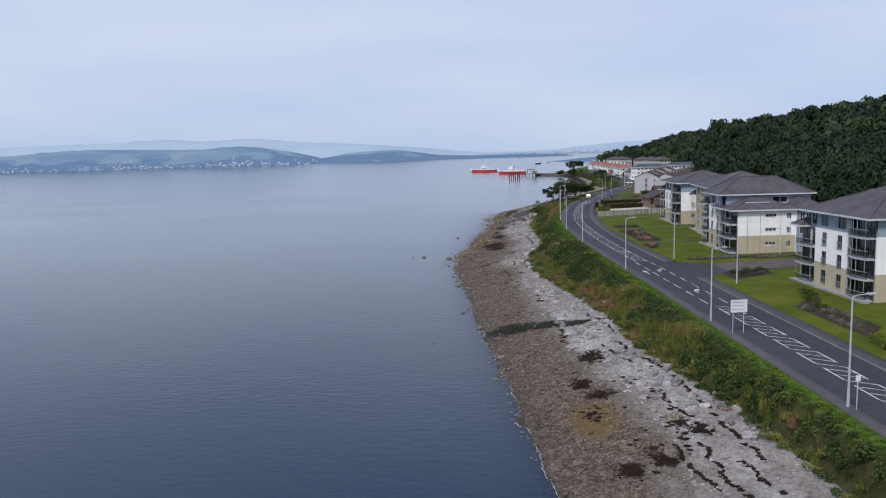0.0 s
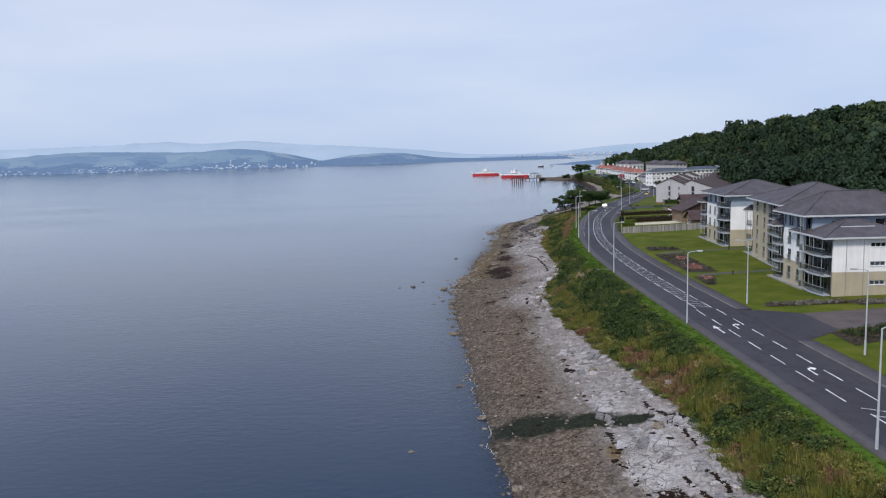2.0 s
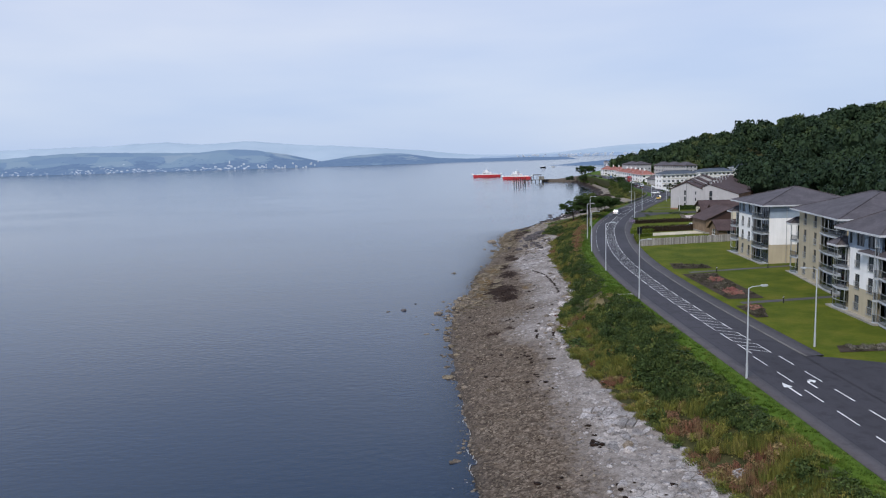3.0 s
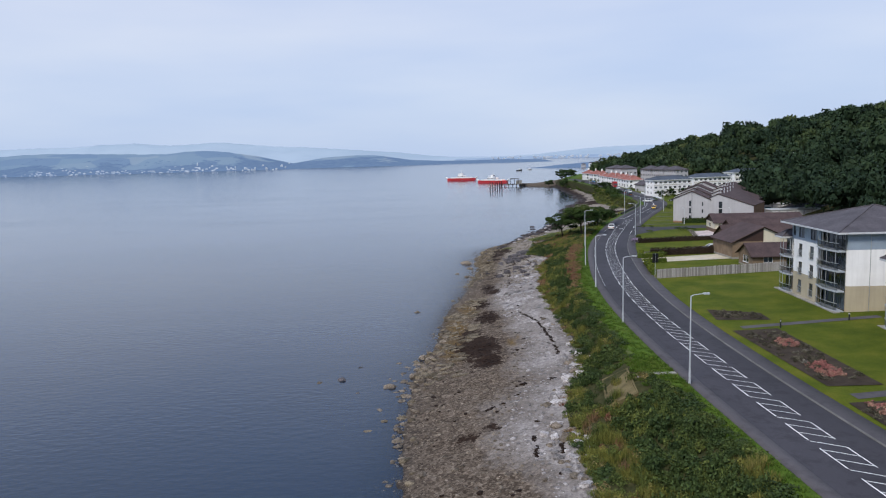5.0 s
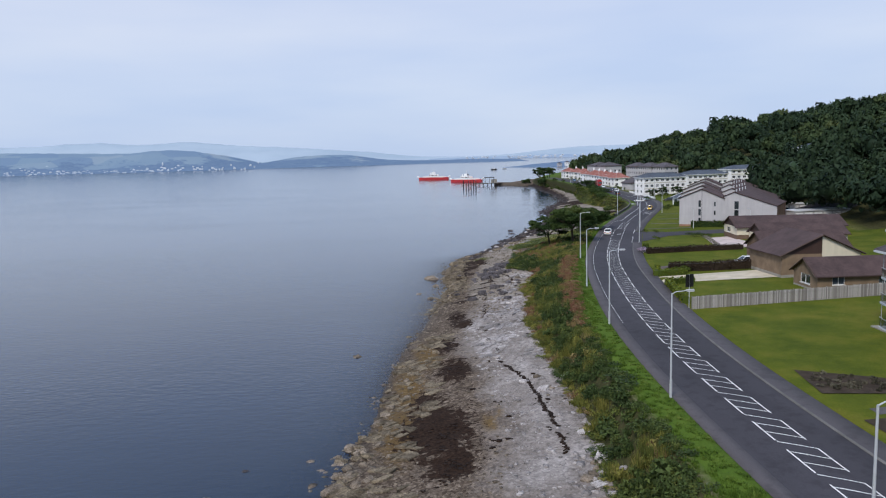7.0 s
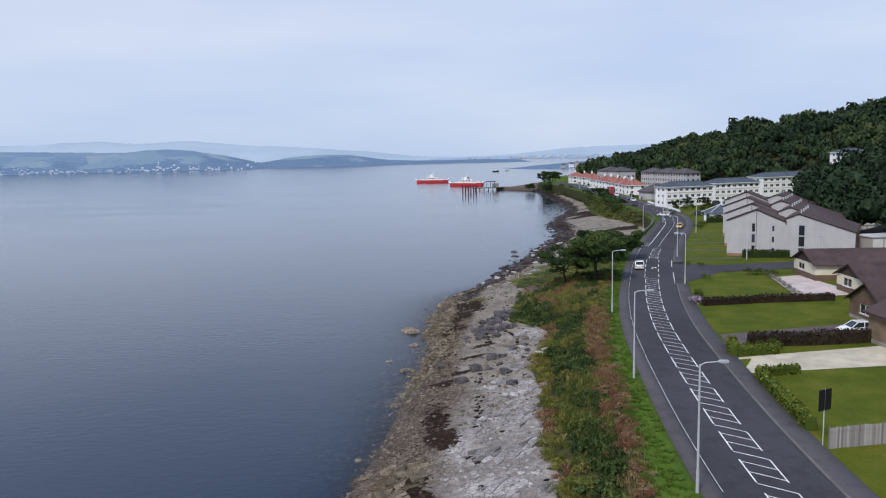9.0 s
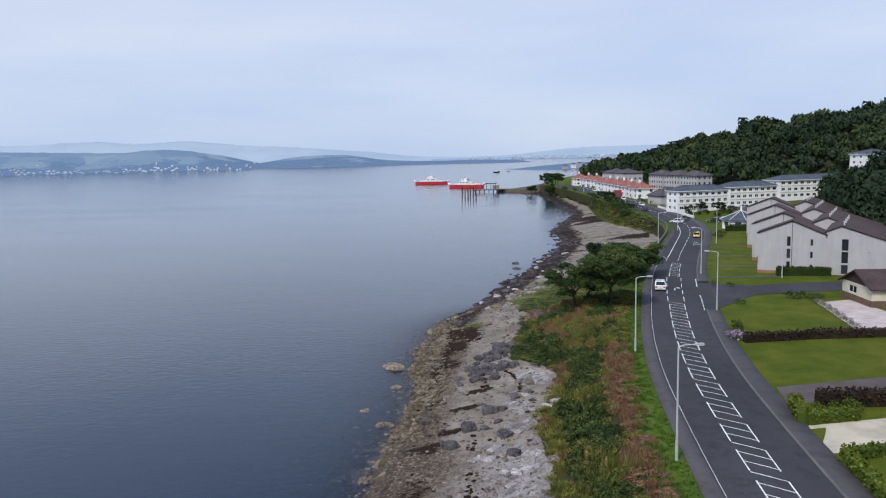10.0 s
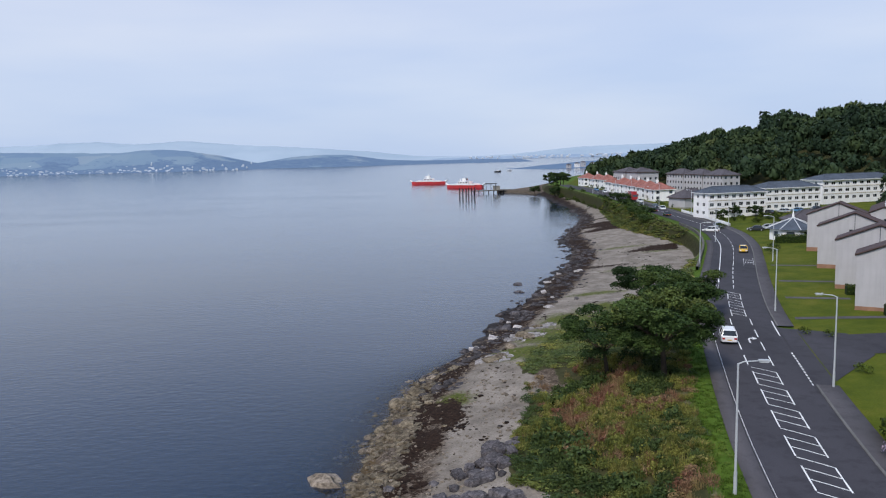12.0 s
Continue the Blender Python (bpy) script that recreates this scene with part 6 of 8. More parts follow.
for x, y, h in ((33.3, 62.0, 9.6), (32.85, 94.4, 9.4), (31.9, 136.9, 9.4), (31.45, 179.1, 9.3), (32.15, 208.2, 9.3), (34.7, 236.7, 9.2), (38.45, 263.2, 9.2), (45.1, 295.2, 9.1)):
    lamp_post(x, y, h, 1.3, facing(y, True))
for x, y, h in ((45.6, 119.5, 9.3), (44.0, 147.9, 9.2), (63.8, 315.9, 8.9), (74.6, 349.0, 8.9), (96.5, 394, 9.0)):
    lamp_post(x, y, h, 1.3, facing(y, False))
for x, y, h in ((80.5, 391.0, 8.5), (99.0, 428.0, 8.5), (117, 462, 8.5), (119, 496, 8.5), (110.5, 520, 8.5), (123, 540, 8.5), (115.5, 575, 8.5), (127, 590, 8.5), (118, 625, 8.5)):
    lamp_post(x, y, h, 1.3, facing(y, float(CENTRE(y)) > x), z=float(road_z(y)))
for x, y in ((64, 146), (86, 340), (100, 344), (97, 331)):
    lamp_post(x, y, 5.0, 0.5, 100, "short grey lamp post beside the side road")


def writing(parent, x0, x1, z0, z1, rows, y):
    """Lines of writing too small to read, as bars."""
    bm = bmesh.new()
    rng = random.Random(3)
    for k in range(rows):
        z = z1 - (z1 - z0) * (k + 0.5) / rows
        x = x0
        while x < x1 - 0.2:
            w = min(rng.uniform(0.15, 0.45), x1 - x)
            box(bm, x, x + w, y - 0.012, y, z - 0.05, z + 0.05)
            x += w + 0.09
    part("lettering", bm, M["clad"], parent)


def direction_sign(x, y, yaw):
    z = ground_z(x, y)
    ob = thing("road_sign", x, y, z, yaw, "white rectangular information board on two grey posts", "road sign")
    bm = bmesh.new()
    box(bm, -1.0, 1.0, -0.06, 0.0, 2.55, 4.05)
    board = part("board", bm, M["trim"], ob)
    writing(board, -0.8, 0.8, 2.7, 3.95, 3, -0.062)
    for px in (-0.65, 0.65):
        bm = bmesh.new()
        tube(bm, px, 0.06, -0.3, 4.0, 0.045, seg=8)
        part("post", bm, M["post"], ob)


direction_sign(33.9, 88.0, 4)


def back_sign(x, y, h, yaw, label, w=0.8, panels=2, face="black", tall=1.7):
    """The dark back of a warning sign on a pole."""
    z = ground_z(x, y)
    ob = thing("road_sign", x, y, z, yaw, label, "road sign")
    bm = bmesh.new()
    tube(bm, 0, 0, -0.3, h, 0.045, seg=8)
    part("post", bm, M["post"], ob)
    for k in range(panels):
        bm = bmesh.new()
        o = (k - (panels - 1) / 2) * (w + 0.08)
        box(bm, o - w / 2, o + w / 2, -0.07, -0.02, h - tall, h)
        part("panel", bm, M[face], ob)


back_sign(47.4, 243.4, 4.7, 20, "pair of black board signs on one pole beside a fence", 0.62, 2)
back_sign(33.6, 61.2, 3.0, 0, "small pale-backed sign on a pole by the road", 0.4, 1, "trim", 0.5)


def bollard(x, y):
    z = ground_z(x, y)
    ob = thing("bollard_light", x, y, z, 0, "black garden bollard light beside the path", "bollard light", "garden bollards")
    bm = bmesh.new()
    tube(bm, 0, 0, -0.1, 0.85, 0.085, seg=10)
    part("stem", bm, M["black"], ob)
    bm = bmesh.new()
    tube(bm, 0, 0, 0.85, 0.98, 0.075, seg=10)
    part("diffuser", bm, M["lens"], ob, "clear ring under the cap")
    bm = bmesh.new()
    tube(bm, 0, 0, 0.98, 1.1, 0.1, 0.06, seg=10)
    part("cap", bm, M["black"], ob)


for x, y in ((51.2, 201.0), (50.9, 172.0), (61.5, 203.0), (60.0, 176.2)):
    bollard(x, y)


# boarded fence between the lawn and the first garden
def board_fence(x0, y0, x1, y1, h):
    ob = thing("fence", 0, 0, 0, 0, "silvered upright board fence along the lawn", "fence")
    ln = math.hypot(x1 - x0, y1 - y0)
    ux, uy = (x1 - x0) / ln, (y1 - y0) / ln
    rng = random.Random(4)
    n = int(ln / 0.16)
    base = bmesh.new()
    box(base, -0.07, 0.07, -0.012, 0.012, 0.0, 1.0)
    me = bpy.data.meshes.new("board")
    base.to_mesh(me)
    base.free()
    me.materials.append(M["fencewood"])
    a = math.atan2(uy, ux)
    for k in range(n):
        s = (k + 0.5) * 0.16
        x, y = x0 + ux * s, y0 + uy * s
        b = new("board", me)
        b.parent = ob
        hh = h * rng.uniform(0.96, 1.02)
        b.matrix_basis = Matrix.Translation((x, y, ground_z(x, y) - 0.02)) @ Matrix.Rotation(a + rng.uniform(-0.03, 0.03), 4, "Z") @ Matrix.Diagonal((1, 1, hh, 1))
    for k in range(int(ln / 2.4) + 1):
        x, y = x0 + ux * 2.4 * k - uy * 0.08, y0 + uy * 2.4 * k + ux * 0.08
        z = ground_z(x, y)
        bm = bmesh.new()
        box(bm, x - 0.05, x + 0.05, y - 0.05, y + 0.05, z - 0.3, z + h * 1.02)
        part("post", bm, M["fencewood"], ob)
    bm = bmesh.new()
    for v in (0.4, h - 0.35):
        for k in range(int(ln / 2.4)):
            p = [(x0 + ux * 2.4 * q - uy * 0.04, y0 + uy * 2.4 * q + ux * 0.04) for q in (k, k + 1)]
            limb(bm, (*p[0], ground_z(*p[0]) + v), (*p[1], ground_z(*p[1]) + v), 0.045, 0.045, 4)
    part("rail", bm, M["fencewood"], ob)


board_fence(47.6, 242.8, 76.5, 244.6, 1.75)

# ---- gardens ----
drape("drive", ((49.6, 263.0), (52.2, 269.0), (74, 270.5), (72, 262.5)), M["gravel"], 0.035, 12, 6, "cream gravel drive between hedges", "drive")
drape("drive", ((53.2, 274.4), (54.6, 279.5), (80, 282), (80, 275.5)), M["drive"], 0.035, 12, 6, "reddish tarred drive between gardens", "drive")
drape("drive", ((75.0, 298.2), (80.0, 317.6), (85.6, 318.4), (85.4, 299.5)), M["pinkgravel"], 0.035, 10, 8, "pale gravel forecourt of a bungalow", "drive")
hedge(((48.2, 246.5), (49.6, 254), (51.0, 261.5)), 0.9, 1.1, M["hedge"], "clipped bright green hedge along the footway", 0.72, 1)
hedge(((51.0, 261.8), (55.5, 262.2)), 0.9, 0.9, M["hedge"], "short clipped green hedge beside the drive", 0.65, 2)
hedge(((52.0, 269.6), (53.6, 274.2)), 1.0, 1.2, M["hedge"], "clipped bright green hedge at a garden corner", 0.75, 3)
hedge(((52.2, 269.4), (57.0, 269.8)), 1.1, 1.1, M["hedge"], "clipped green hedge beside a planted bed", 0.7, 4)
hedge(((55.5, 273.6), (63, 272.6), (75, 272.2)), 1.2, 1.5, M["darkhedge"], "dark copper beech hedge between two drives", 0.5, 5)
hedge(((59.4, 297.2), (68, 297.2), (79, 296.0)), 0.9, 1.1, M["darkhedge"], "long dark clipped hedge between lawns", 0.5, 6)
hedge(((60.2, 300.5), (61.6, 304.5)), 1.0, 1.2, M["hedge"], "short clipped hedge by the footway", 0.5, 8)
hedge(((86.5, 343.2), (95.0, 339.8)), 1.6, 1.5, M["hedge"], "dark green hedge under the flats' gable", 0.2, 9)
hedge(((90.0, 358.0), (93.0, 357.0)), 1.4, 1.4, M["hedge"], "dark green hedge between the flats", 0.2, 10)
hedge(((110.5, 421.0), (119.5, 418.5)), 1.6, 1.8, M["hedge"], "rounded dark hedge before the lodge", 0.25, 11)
for x, y, w, h in ((78.2, 321.8, 1.5, 1.3), (80.2, 321.6, 1.4, 1.2), (82.2, 321.0, 0.9, 0.8), (80.2, 318.6, 0.9, 0.8)):
    shrub(x, y, w, h, M["hedge"], "dark spreading shrub beside the side road", 0.2)
for x, y, w, h, t in ((69.0, 319.8, 1.0, 1.1, 0.5), (71.7, 336.0, 0.8, 1.1, 0.4), (73.8, 334.2, 0.8, 1.0, 0.35), (56.0, 271.3, 0.9, 1.4, 0.45), (57.6, 271.6, 1.0, 1.5, 0.5), (54.6, 271.8, 0.7, 1.2, 0.7),
                      (101, 404, 1.6, 1.8, 0.2), (105, 411, 1.5, 1.7, 0.2), (112, 456, 1.6, 2.0, 0.2)):
    shrub(x, y, w, h, M["hedge"], "rounded green garden shrub on a lawn", t)
shrub(59.3, 298.6, 1.2, 1.5, M["hydrangea"], "hydrangea bush with pink and lilac flower heads", 0.4)
shrub(58.9, 299.8, 0.9, 1.2, M["hydrangea"], "hydrangea bush with pink and lilac flower heads", 0.6)
for x, y in ((79.6, 316.4), (79.0, 313.6), (78.2, 310.6), (77.4, 307.4), (76.6, 304.2), (75.8, 301.4)):
    shrub(x, y, 0.9, 1.0, M["heather"], "pale flowering shrub beside the forecourt", 0.9)


def flower_bed(corners, label, plants, material, tint, seed):
    """Dug earth with low planting."""
    drape("flower_bed", corners, M["soil"], 0.06, 6, 8, label, "flower bed")
    rng = np.random.default_rng(seed)
    a, b, c, d = [np.array(p, float) for p in corners]
    pts = []
    for _ in range(plants):
        u, v = rng.uniform(0.08, 0.92, 2)
        p = (a * (1 - u) + b * u) * (1 - v) + (d * (1 - u) + c * u) * v
        pts.append((p[0], p[1], ground_z(*p) + 0.1, rng.uniform(0.3, 0.5), rng.uniform(0.25, 0.45), float(np.clip(rng.normal(tint, 0.25), 0, 1))))
    tagged(scatter("bed_planting", BUSH, pts, material), "low bedding plants in dug earth", "plants", kind="stuff")


flower_bed(((44.4, 176.5), (44.6, 200.5), (50.6, 200.5), (49.8, 176.0)), "dug flower bed with low heathers beside the footway", 110, M["heather"], 0.25, 31)
flower_bed(((45.6, 179.0), (45.7, 184.5), (48.4, 184.8), (48.2, 178.6)), "bed of orange-pink flowers", 60, M["flower"], 0.5, 32)
flower_bed(((47.0, 190.5), (47.2, 195.5), (49.6, 195.5), (49.5, 190.5)), "bed of orange-pink flowers", 44, M["flower"], 0.5, 33)
flower_bed(((43.5, 163.5), (43.7, 171.5), (47.5, 171.5), (45.2, 163.5)), "dug flower bed beside the path", 30, M["heather"], 0.2, 34)
flower_bed(((44.6, 167.8), (44.8, 171.2), (46.9, 171.2), (46.2, 167.8)), "bed of orange-pink flowers", 24, M["flower"], 0.6, 35)
flower_bed(((45.0, 207.0), (46.2, 214.0), (52.5, 210.0), (52.0, 205.5)), "dug flower bed at the lawn's edge", 40, M["heather"], 0.15, 36)
flower_bed(((45.5, 145.0), (46.5, 147.8), (58.0, 147.0), (58.0, 144.8)), "low grey heather bed before the wing", 90, M["heather"], 0.75, 37)
flower_bed(((58.0, 143.6), (58.0, 147.0), (72.0, 146.0), (72.0, 143.0)), "low grey heather bed along the side road", 110, M["heather"], 0.8, 38)
flower_bed(((46.5, 123.0), (46.8, 129.5), (54.5, 131.0), (55.0, 127.0)), "dark planted bed by the junction", 60, M["heather"], 0.2, 39)
flower_bed(((47.0, 84.0), (46.5, 101.0), (50.5, 105.5), (51.0, 88.0)), "planted bed with grey and yellow shrubs", 120, M["heather"], 0.5, 40)
hedge(((46.3, 62.0), (46.5, 72.0), (47.0, 82.0)), 1.8, 0.9, M["hedge"], "low yellow-green shrub border along the footway", 0.85, 13)
for x, y, w, h in ((49.8, 103.5, 1.3, 1.0), (50.8, 106.5, 1.4, 1.1), (51.8, 109.5, 1.2, 0.9), (48.9, 99.5, 1.2, 0.9), (48.4, 127.5, 1.3, 1.0), (51.0, 128.6, 1.4, 1.0), (53.5, 129.6, 1.2, 0.9)):
    shrub(x, y, w, h, M["hedge"], "low dark shrub in a planted bed", 0.15)

# paths to the gabled flats, a white garden wall and planting along the bend
for (x0, y0), (x1, y1) in (((74.8, 343.8), (86.0, 341.5)), ((80.5, 357.5), (88.5, 354.0)), ((86.5, 371.5), (95.0, 367.5)), ((93.5, 388.5), (102.5, 384.0))):
    drape("path_flats", ((x0, y0), (x0 + 0.5, y0 + 1.3), (x1 + 0.5, y1 + 1.3), (x1, y1)), M["path"], 0.03, 8, 2, "narrow concrete path across the lawn", "path")
ys = np.arange(462, 512, 2.0)
xa, ya = beside(ys, 6.4)
xb, yb = beside(ys, 6.75)
zz = road_z(ys)
V = np.concatenate([np.stack([xa, ya, zz - 0.2], -1), np.stack([xa, ya, zz + 0.85], -1), np.stack([xb, yb, zz + 0.85], -1), np.stack([xb, yb, zz - 0.2], -1)])
n = len(ys)
tagged(obj("garden_wall", V, [(j * n + k, (j + 1) * n + k, (j + 1) * n + k + 1, j * n + k + 1) for j in range(3) for k in range(n - 1)], M["white"]), "low white garden wall along the road", "wall", kind="structure")
plant_rng = random.Random(15)
for _ in range(34):
    x, y = plant_rng.uniform(121, 168), plant_rng.uniform(462, 484)
    if x - 121 > (y - 440) * 1.05:
        continue
    shrub(x, y, plant_rng.uniform(0.8, 1.9), plant_rng.uniform(0.9, 2.2), M["hedge"], "dark green shrub in a seafront garden", plant_rng.uniform(0.05, 0.45), clouds=BUSH)
for _ in range(30):
    y = plant_rng.uniform(520, 690)
    shrub(float(edge_x(y, plant_rng.uniform(7.2, 9.5))), y, plant_rng.uniform(0.9, 1.7), plant_rng.uniform(0.9, 1.9), M["hedge"], "dark green shrub before the shore houses", plant_rng.uniform(0.05, 0.4), clouds=BUSH)
for _ in range(36):
    y = plant_rng.uniform(495, 720)
    shrub(float(edge_x(y, -plant_rng.uniform(6.6, 10.5))), y, plant_rng.uniform(1.2, 2.6), plant_rng.uniform(1.0, 2.8), M["hedge"], "rough dark green bush beside the shore road", plant_rng.uniform(0.05, 0.4), clouds=BUSH)

# big rounded bushes between the beach and the road
for x, y, w, h in ((104.5, 505, 4.2, 4.4), (107.5, 517, 4.0, 4.0), (103.0, 492, 3.2, 3.0), (110.0, 532, 3.4, 3.6)):
    shrub(x, y, w, h, M["tree"], "big rounded bush between beach and road", 0.55, clouds=CROWN_MID, group="roadside bushes")
# old slab on the bank and stepping stones
rim = ((22.6, 178.0), (24.2, 187.0), (27.0, 186.5), (25.8, 177.8))
seaward, inland = (sum(ground_z(*rim[k]) for k in ks) / 2 + 0.3 for ks in ((0, 1), (2, 3)))
bm = bmesh.new()
low = [bm.verts.new((x, y, (seaward if k < 2 else inland) - 0.9)) for k, (x, y) in enumerate(rim)]
high = [bm.verts.new((x, y, seaward if k < 2 else inland)) for k, (x, y) in enumerate(rim)]
inset = [bm.verts.new((x + (24.9 - x) * 0.12, y + (182.3 - y) * 0.06, (seaward if k < 2 else inland))) for k, (x, y) in enumerate(rim)]
sunk = [bm.verts.new((v.co.x, v.co.y, v.co.z - 0.1)) for v in inset]
for r, q in ((low, high), (high, inset), (inset, sunk)):
    for k in range(4):
        bm.faces.new((r[k], r[(k + 1) % 4], q[(k + 1) % 4], q[k]))
bm.faces.new(sunk)
bmesh.ops.recalc_face_normals(bm, faces=bm.faces)
me = bpy.data.meshes.new("concrete_slab")
bm.to_mesh(me)
bm.free()
me.materials.append(M["mossy"])
tagged(new("concrete_slab", me), "old moss-stained concrete slab on the bank", "slab", kind="structure")
bm = bmesh.new()
for k in range(5):
    x = 27.2 + 0.85 * k
    box(bm, x, x + 0.72, 182.7, 183.4, ground_z(x, 183) - 0.1, ground_z(x, 183) + 0.12)
me = bpy.data.meshes.new("stepping_slabs")
bm.to_mesh(me)
bm.free()
me.materials.append(M["concrete"])
tagged(new("stepping_slabs", me), "row of concrete slabs set in grass", "paving", kind="structure")

# sea wall along the bend
ys = np.arange(384, 470, 2.0)
x1, y1 = beside(ys, -6.0)
x0, y0 = beside(ys, -6.45)
V = np.concatenate([np.stack([x0, y0, np.full(len(ys), 2.0)], -1), np.stack([x0, y0, road_z(ys) + 0.75], -1), np.stack([x1, y1, road_z(ys) + 0.75], -1), np.stack([x1, y1, np.full(len(ys), 2.0)], -1)])
n = len(ys)
F = [(j * n + k, (j + 1) * n + k, (j + 1) * n + k + 1, j * n + k + 1) for j in range(3) for k in range(n - 1)]
tagged(obj("sea_wall", V, F, M["seawall"]), "low grey masonry sea wall beside the bend", "sea wall", kind="structure")

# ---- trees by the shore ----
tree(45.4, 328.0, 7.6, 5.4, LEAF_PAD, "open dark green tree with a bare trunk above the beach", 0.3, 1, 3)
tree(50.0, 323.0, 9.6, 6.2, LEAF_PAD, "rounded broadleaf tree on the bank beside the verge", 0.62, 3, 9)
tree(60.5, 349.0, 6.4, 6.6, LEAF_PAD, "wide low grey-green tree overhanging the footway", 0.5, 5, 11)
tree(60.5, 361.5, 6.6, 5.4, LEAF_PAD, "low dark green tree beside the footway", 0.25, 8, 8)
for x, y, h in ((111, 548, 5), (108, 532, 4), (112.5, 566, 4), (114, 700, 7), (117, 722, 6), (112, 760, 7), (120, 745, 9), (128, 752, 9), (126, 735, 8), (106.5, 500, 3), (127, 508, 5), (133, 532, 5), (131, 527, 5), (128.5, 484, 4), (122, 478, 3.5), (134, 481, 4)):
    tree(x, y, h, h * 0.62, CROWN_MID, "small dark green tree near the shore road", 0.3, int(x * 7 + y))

# ---- vehicles ----
def loft(bm, sections):
    """Joins closed rings of equal length, capping both ends."""
    rings = [[bm.verts.new(p) for p in s] for s in sections]
    n = len(rings[0])
    for r, q in zip(rings, rings[1:]):
        for k in range(n):
            bm.faces.new((r[k], r[(k + 1) % n], q[(k + 1) % n], q[k]))
    bm.faces.new(rings[0][::-1])
    bm.faces.new(rings[-1])
    bmesh.ops.recalc_face_normals(bm, faces=bm.faces)


def car(x, y, yaw, paint, label, length=4.4, width=1.8, height=1.5, van=False, z=None, group="cars on the road"):
    """A car heading along +y of its own frame: body, glasshouse, wheels, lamps."""
    z = ground_z(x, y) + 0.05 if z is None else z
    ob = thing("car", x, y, z, yaw, label, "car", group)
    L, W, H = length / 2, width / 2, height
    belt = H * 0.58

    def ring(yy, w, z0, z1):
        t = min(0.12, (z1 - z0) * 0.3)
        return [(-w + 0.06, yy, z0), (w - 0.06, yy, z0), (w, yy, z0 + 0.12), (w, yy, z1 - t), (w - 0.1, yy, z1), (-w + 0.1, yy, z1), (-w, yy, z1 - t), (-w, yy, z0 + 0.12)]

    bm = bmesh.new()
    back = H * 0.62 if van or height > 1.55 else H * 0.6
    loft(bm, [ring(-L, W * 0.86, 0.35, back - 0.08), ring(-L + 0.12, W * 0.96, 0.25, back), ring(-L * 0.5, W, 0.22, belt + 0.05), ring(0, W, 0.22, belt + 0.03), ring(L * 0.42, W, 0.22, belt), ring(L * 0.72, W * 0.97, 0.22, belt * 0.9), ring(L - 0.12, W * 0.9, 0.25, belt * 0.72), ring(L, W * 0.76, 0.33, belt * 0.62)])
    body = part("body", bm, M["car_" + paint], ob, smooth=False)
    # glasshouse
    r0 = -L + (0.12 if height > 1.55 else 0.35)
    rear_top = r0 + (0.35 if height > 1.55 else 0.75)
    f_top, f_bot = L * 0.12, L * 0.5
    bm = bmesh.new()
    wb, wt = W * 0.95, W * 0.74
    lo = [(-wb, r0, belt), (wb, r0, belt), (wb, f_bot, belt - 0.02), (-wb, f_bot, belt - 0.02)]
    hi = [(-wt, rear_top, H - 0.06), (wt, rear_top, H - 0.06), (wt, f_top, H - 0.06), (-wt, f_top, H - 0.06)]
    loft(bm, [lo, hi])
    part("glasshouse", bm, M["glass"], ob, "dark car windows")
    bm = bmesh.new()
    loft(bm, [[(px * 1.02, py + (0.03 if k > 1 else -0.03), H - 0.075) for k, (px, py, _) in enumerate(hi)], [(px * 0.9, py * 0.97, H) for px, py, _ in hi]])
    part("roof", bm, M["car_" + paint], ob)
    posts = [(Vector(lo[k]), Vector(hi[k]) + Vector((0, 0, 0.02))) for k in range(4)]
    posts += [(Vector((sx * wb, (r0 + f_bot) / 2 - 0.1, belt)), Vector((sx * wt, (rear_top + f_top) / 2 - 0.1, H - 0.05))) for sx in (-1, 1)]
    for p, q in posts:
        bm = bmesh.new()
        limb(bm, p, q, 0.05, 0.045, 5)
        part("pillar", bm, M["car_" + paint], ob)
    for wx in (-1, 1):
        for wy in (-0.62, 0.62):
            bm = bmesh.new()
            c = Vector((wx * (W - 0.1), wy * L, 0.32))
            limb(bm, c - Vector((0.11 * wx, 0, 0)), c + Vector((0.11 * wx, 0, 0)), 0.32, 0.32, 14)
            for s in (-1, 1):
                vs = [v for v in bm.verts if abs(v.co.x - (c.x + 0.11 * s)) < 0.01]
                bm.faces.new(sorted(vs, key=lambda v: math.atan2(v.co.z - c.z, v.co.y - c.y)))
            tyre = part("wheel", bm, M["rubber"], ob)
            bm = bmesh.new()
            limb(bm, c + Vector((0.10 * wx, 0, 0)), c + Vector((0.125 * wx, 0, 0)), 0.2, 0.18, 12)
            vs = [v for v in bm.verts if abs(v.co.x - (c.x + 0.125 * wx)) < 0.005]
            bm.faces.new(sorted(vs, key=lambda v: math.atan2(v.co.z - c.z, v.co.y - c.y)))
            part("rim", bm, M["steel"], tyre)
    for wx in (-1, 1):
        bm = bmesh.new()
        box(bm, wx * W * 0.72 - 0.16, wx * W * 0.72 + 0.16, -L - 0.015, -L + 0.1, back - 0.42, back - 0.2)
        part("tail_lamp", bm, M["car_red"], ob)
        bm = bmesh.new()
        box(bm, wx * W * 0.66 - 0.18, wx * W * 0.66 + 0.18, L - 0.12, L + 0.02, belt * 0.5, belt * 0.5 + 0.16)
        part("headlamp", bm, M["lens"], ob)
    bm = bmesh.new()
    box(bm, -0.26, 0.26, -L - 0.02, -L + 0.05, 0.5, 0.61)
    part("plate", bm, M["car_yellow"], ob, "plain yellow rear plate")
    return ob


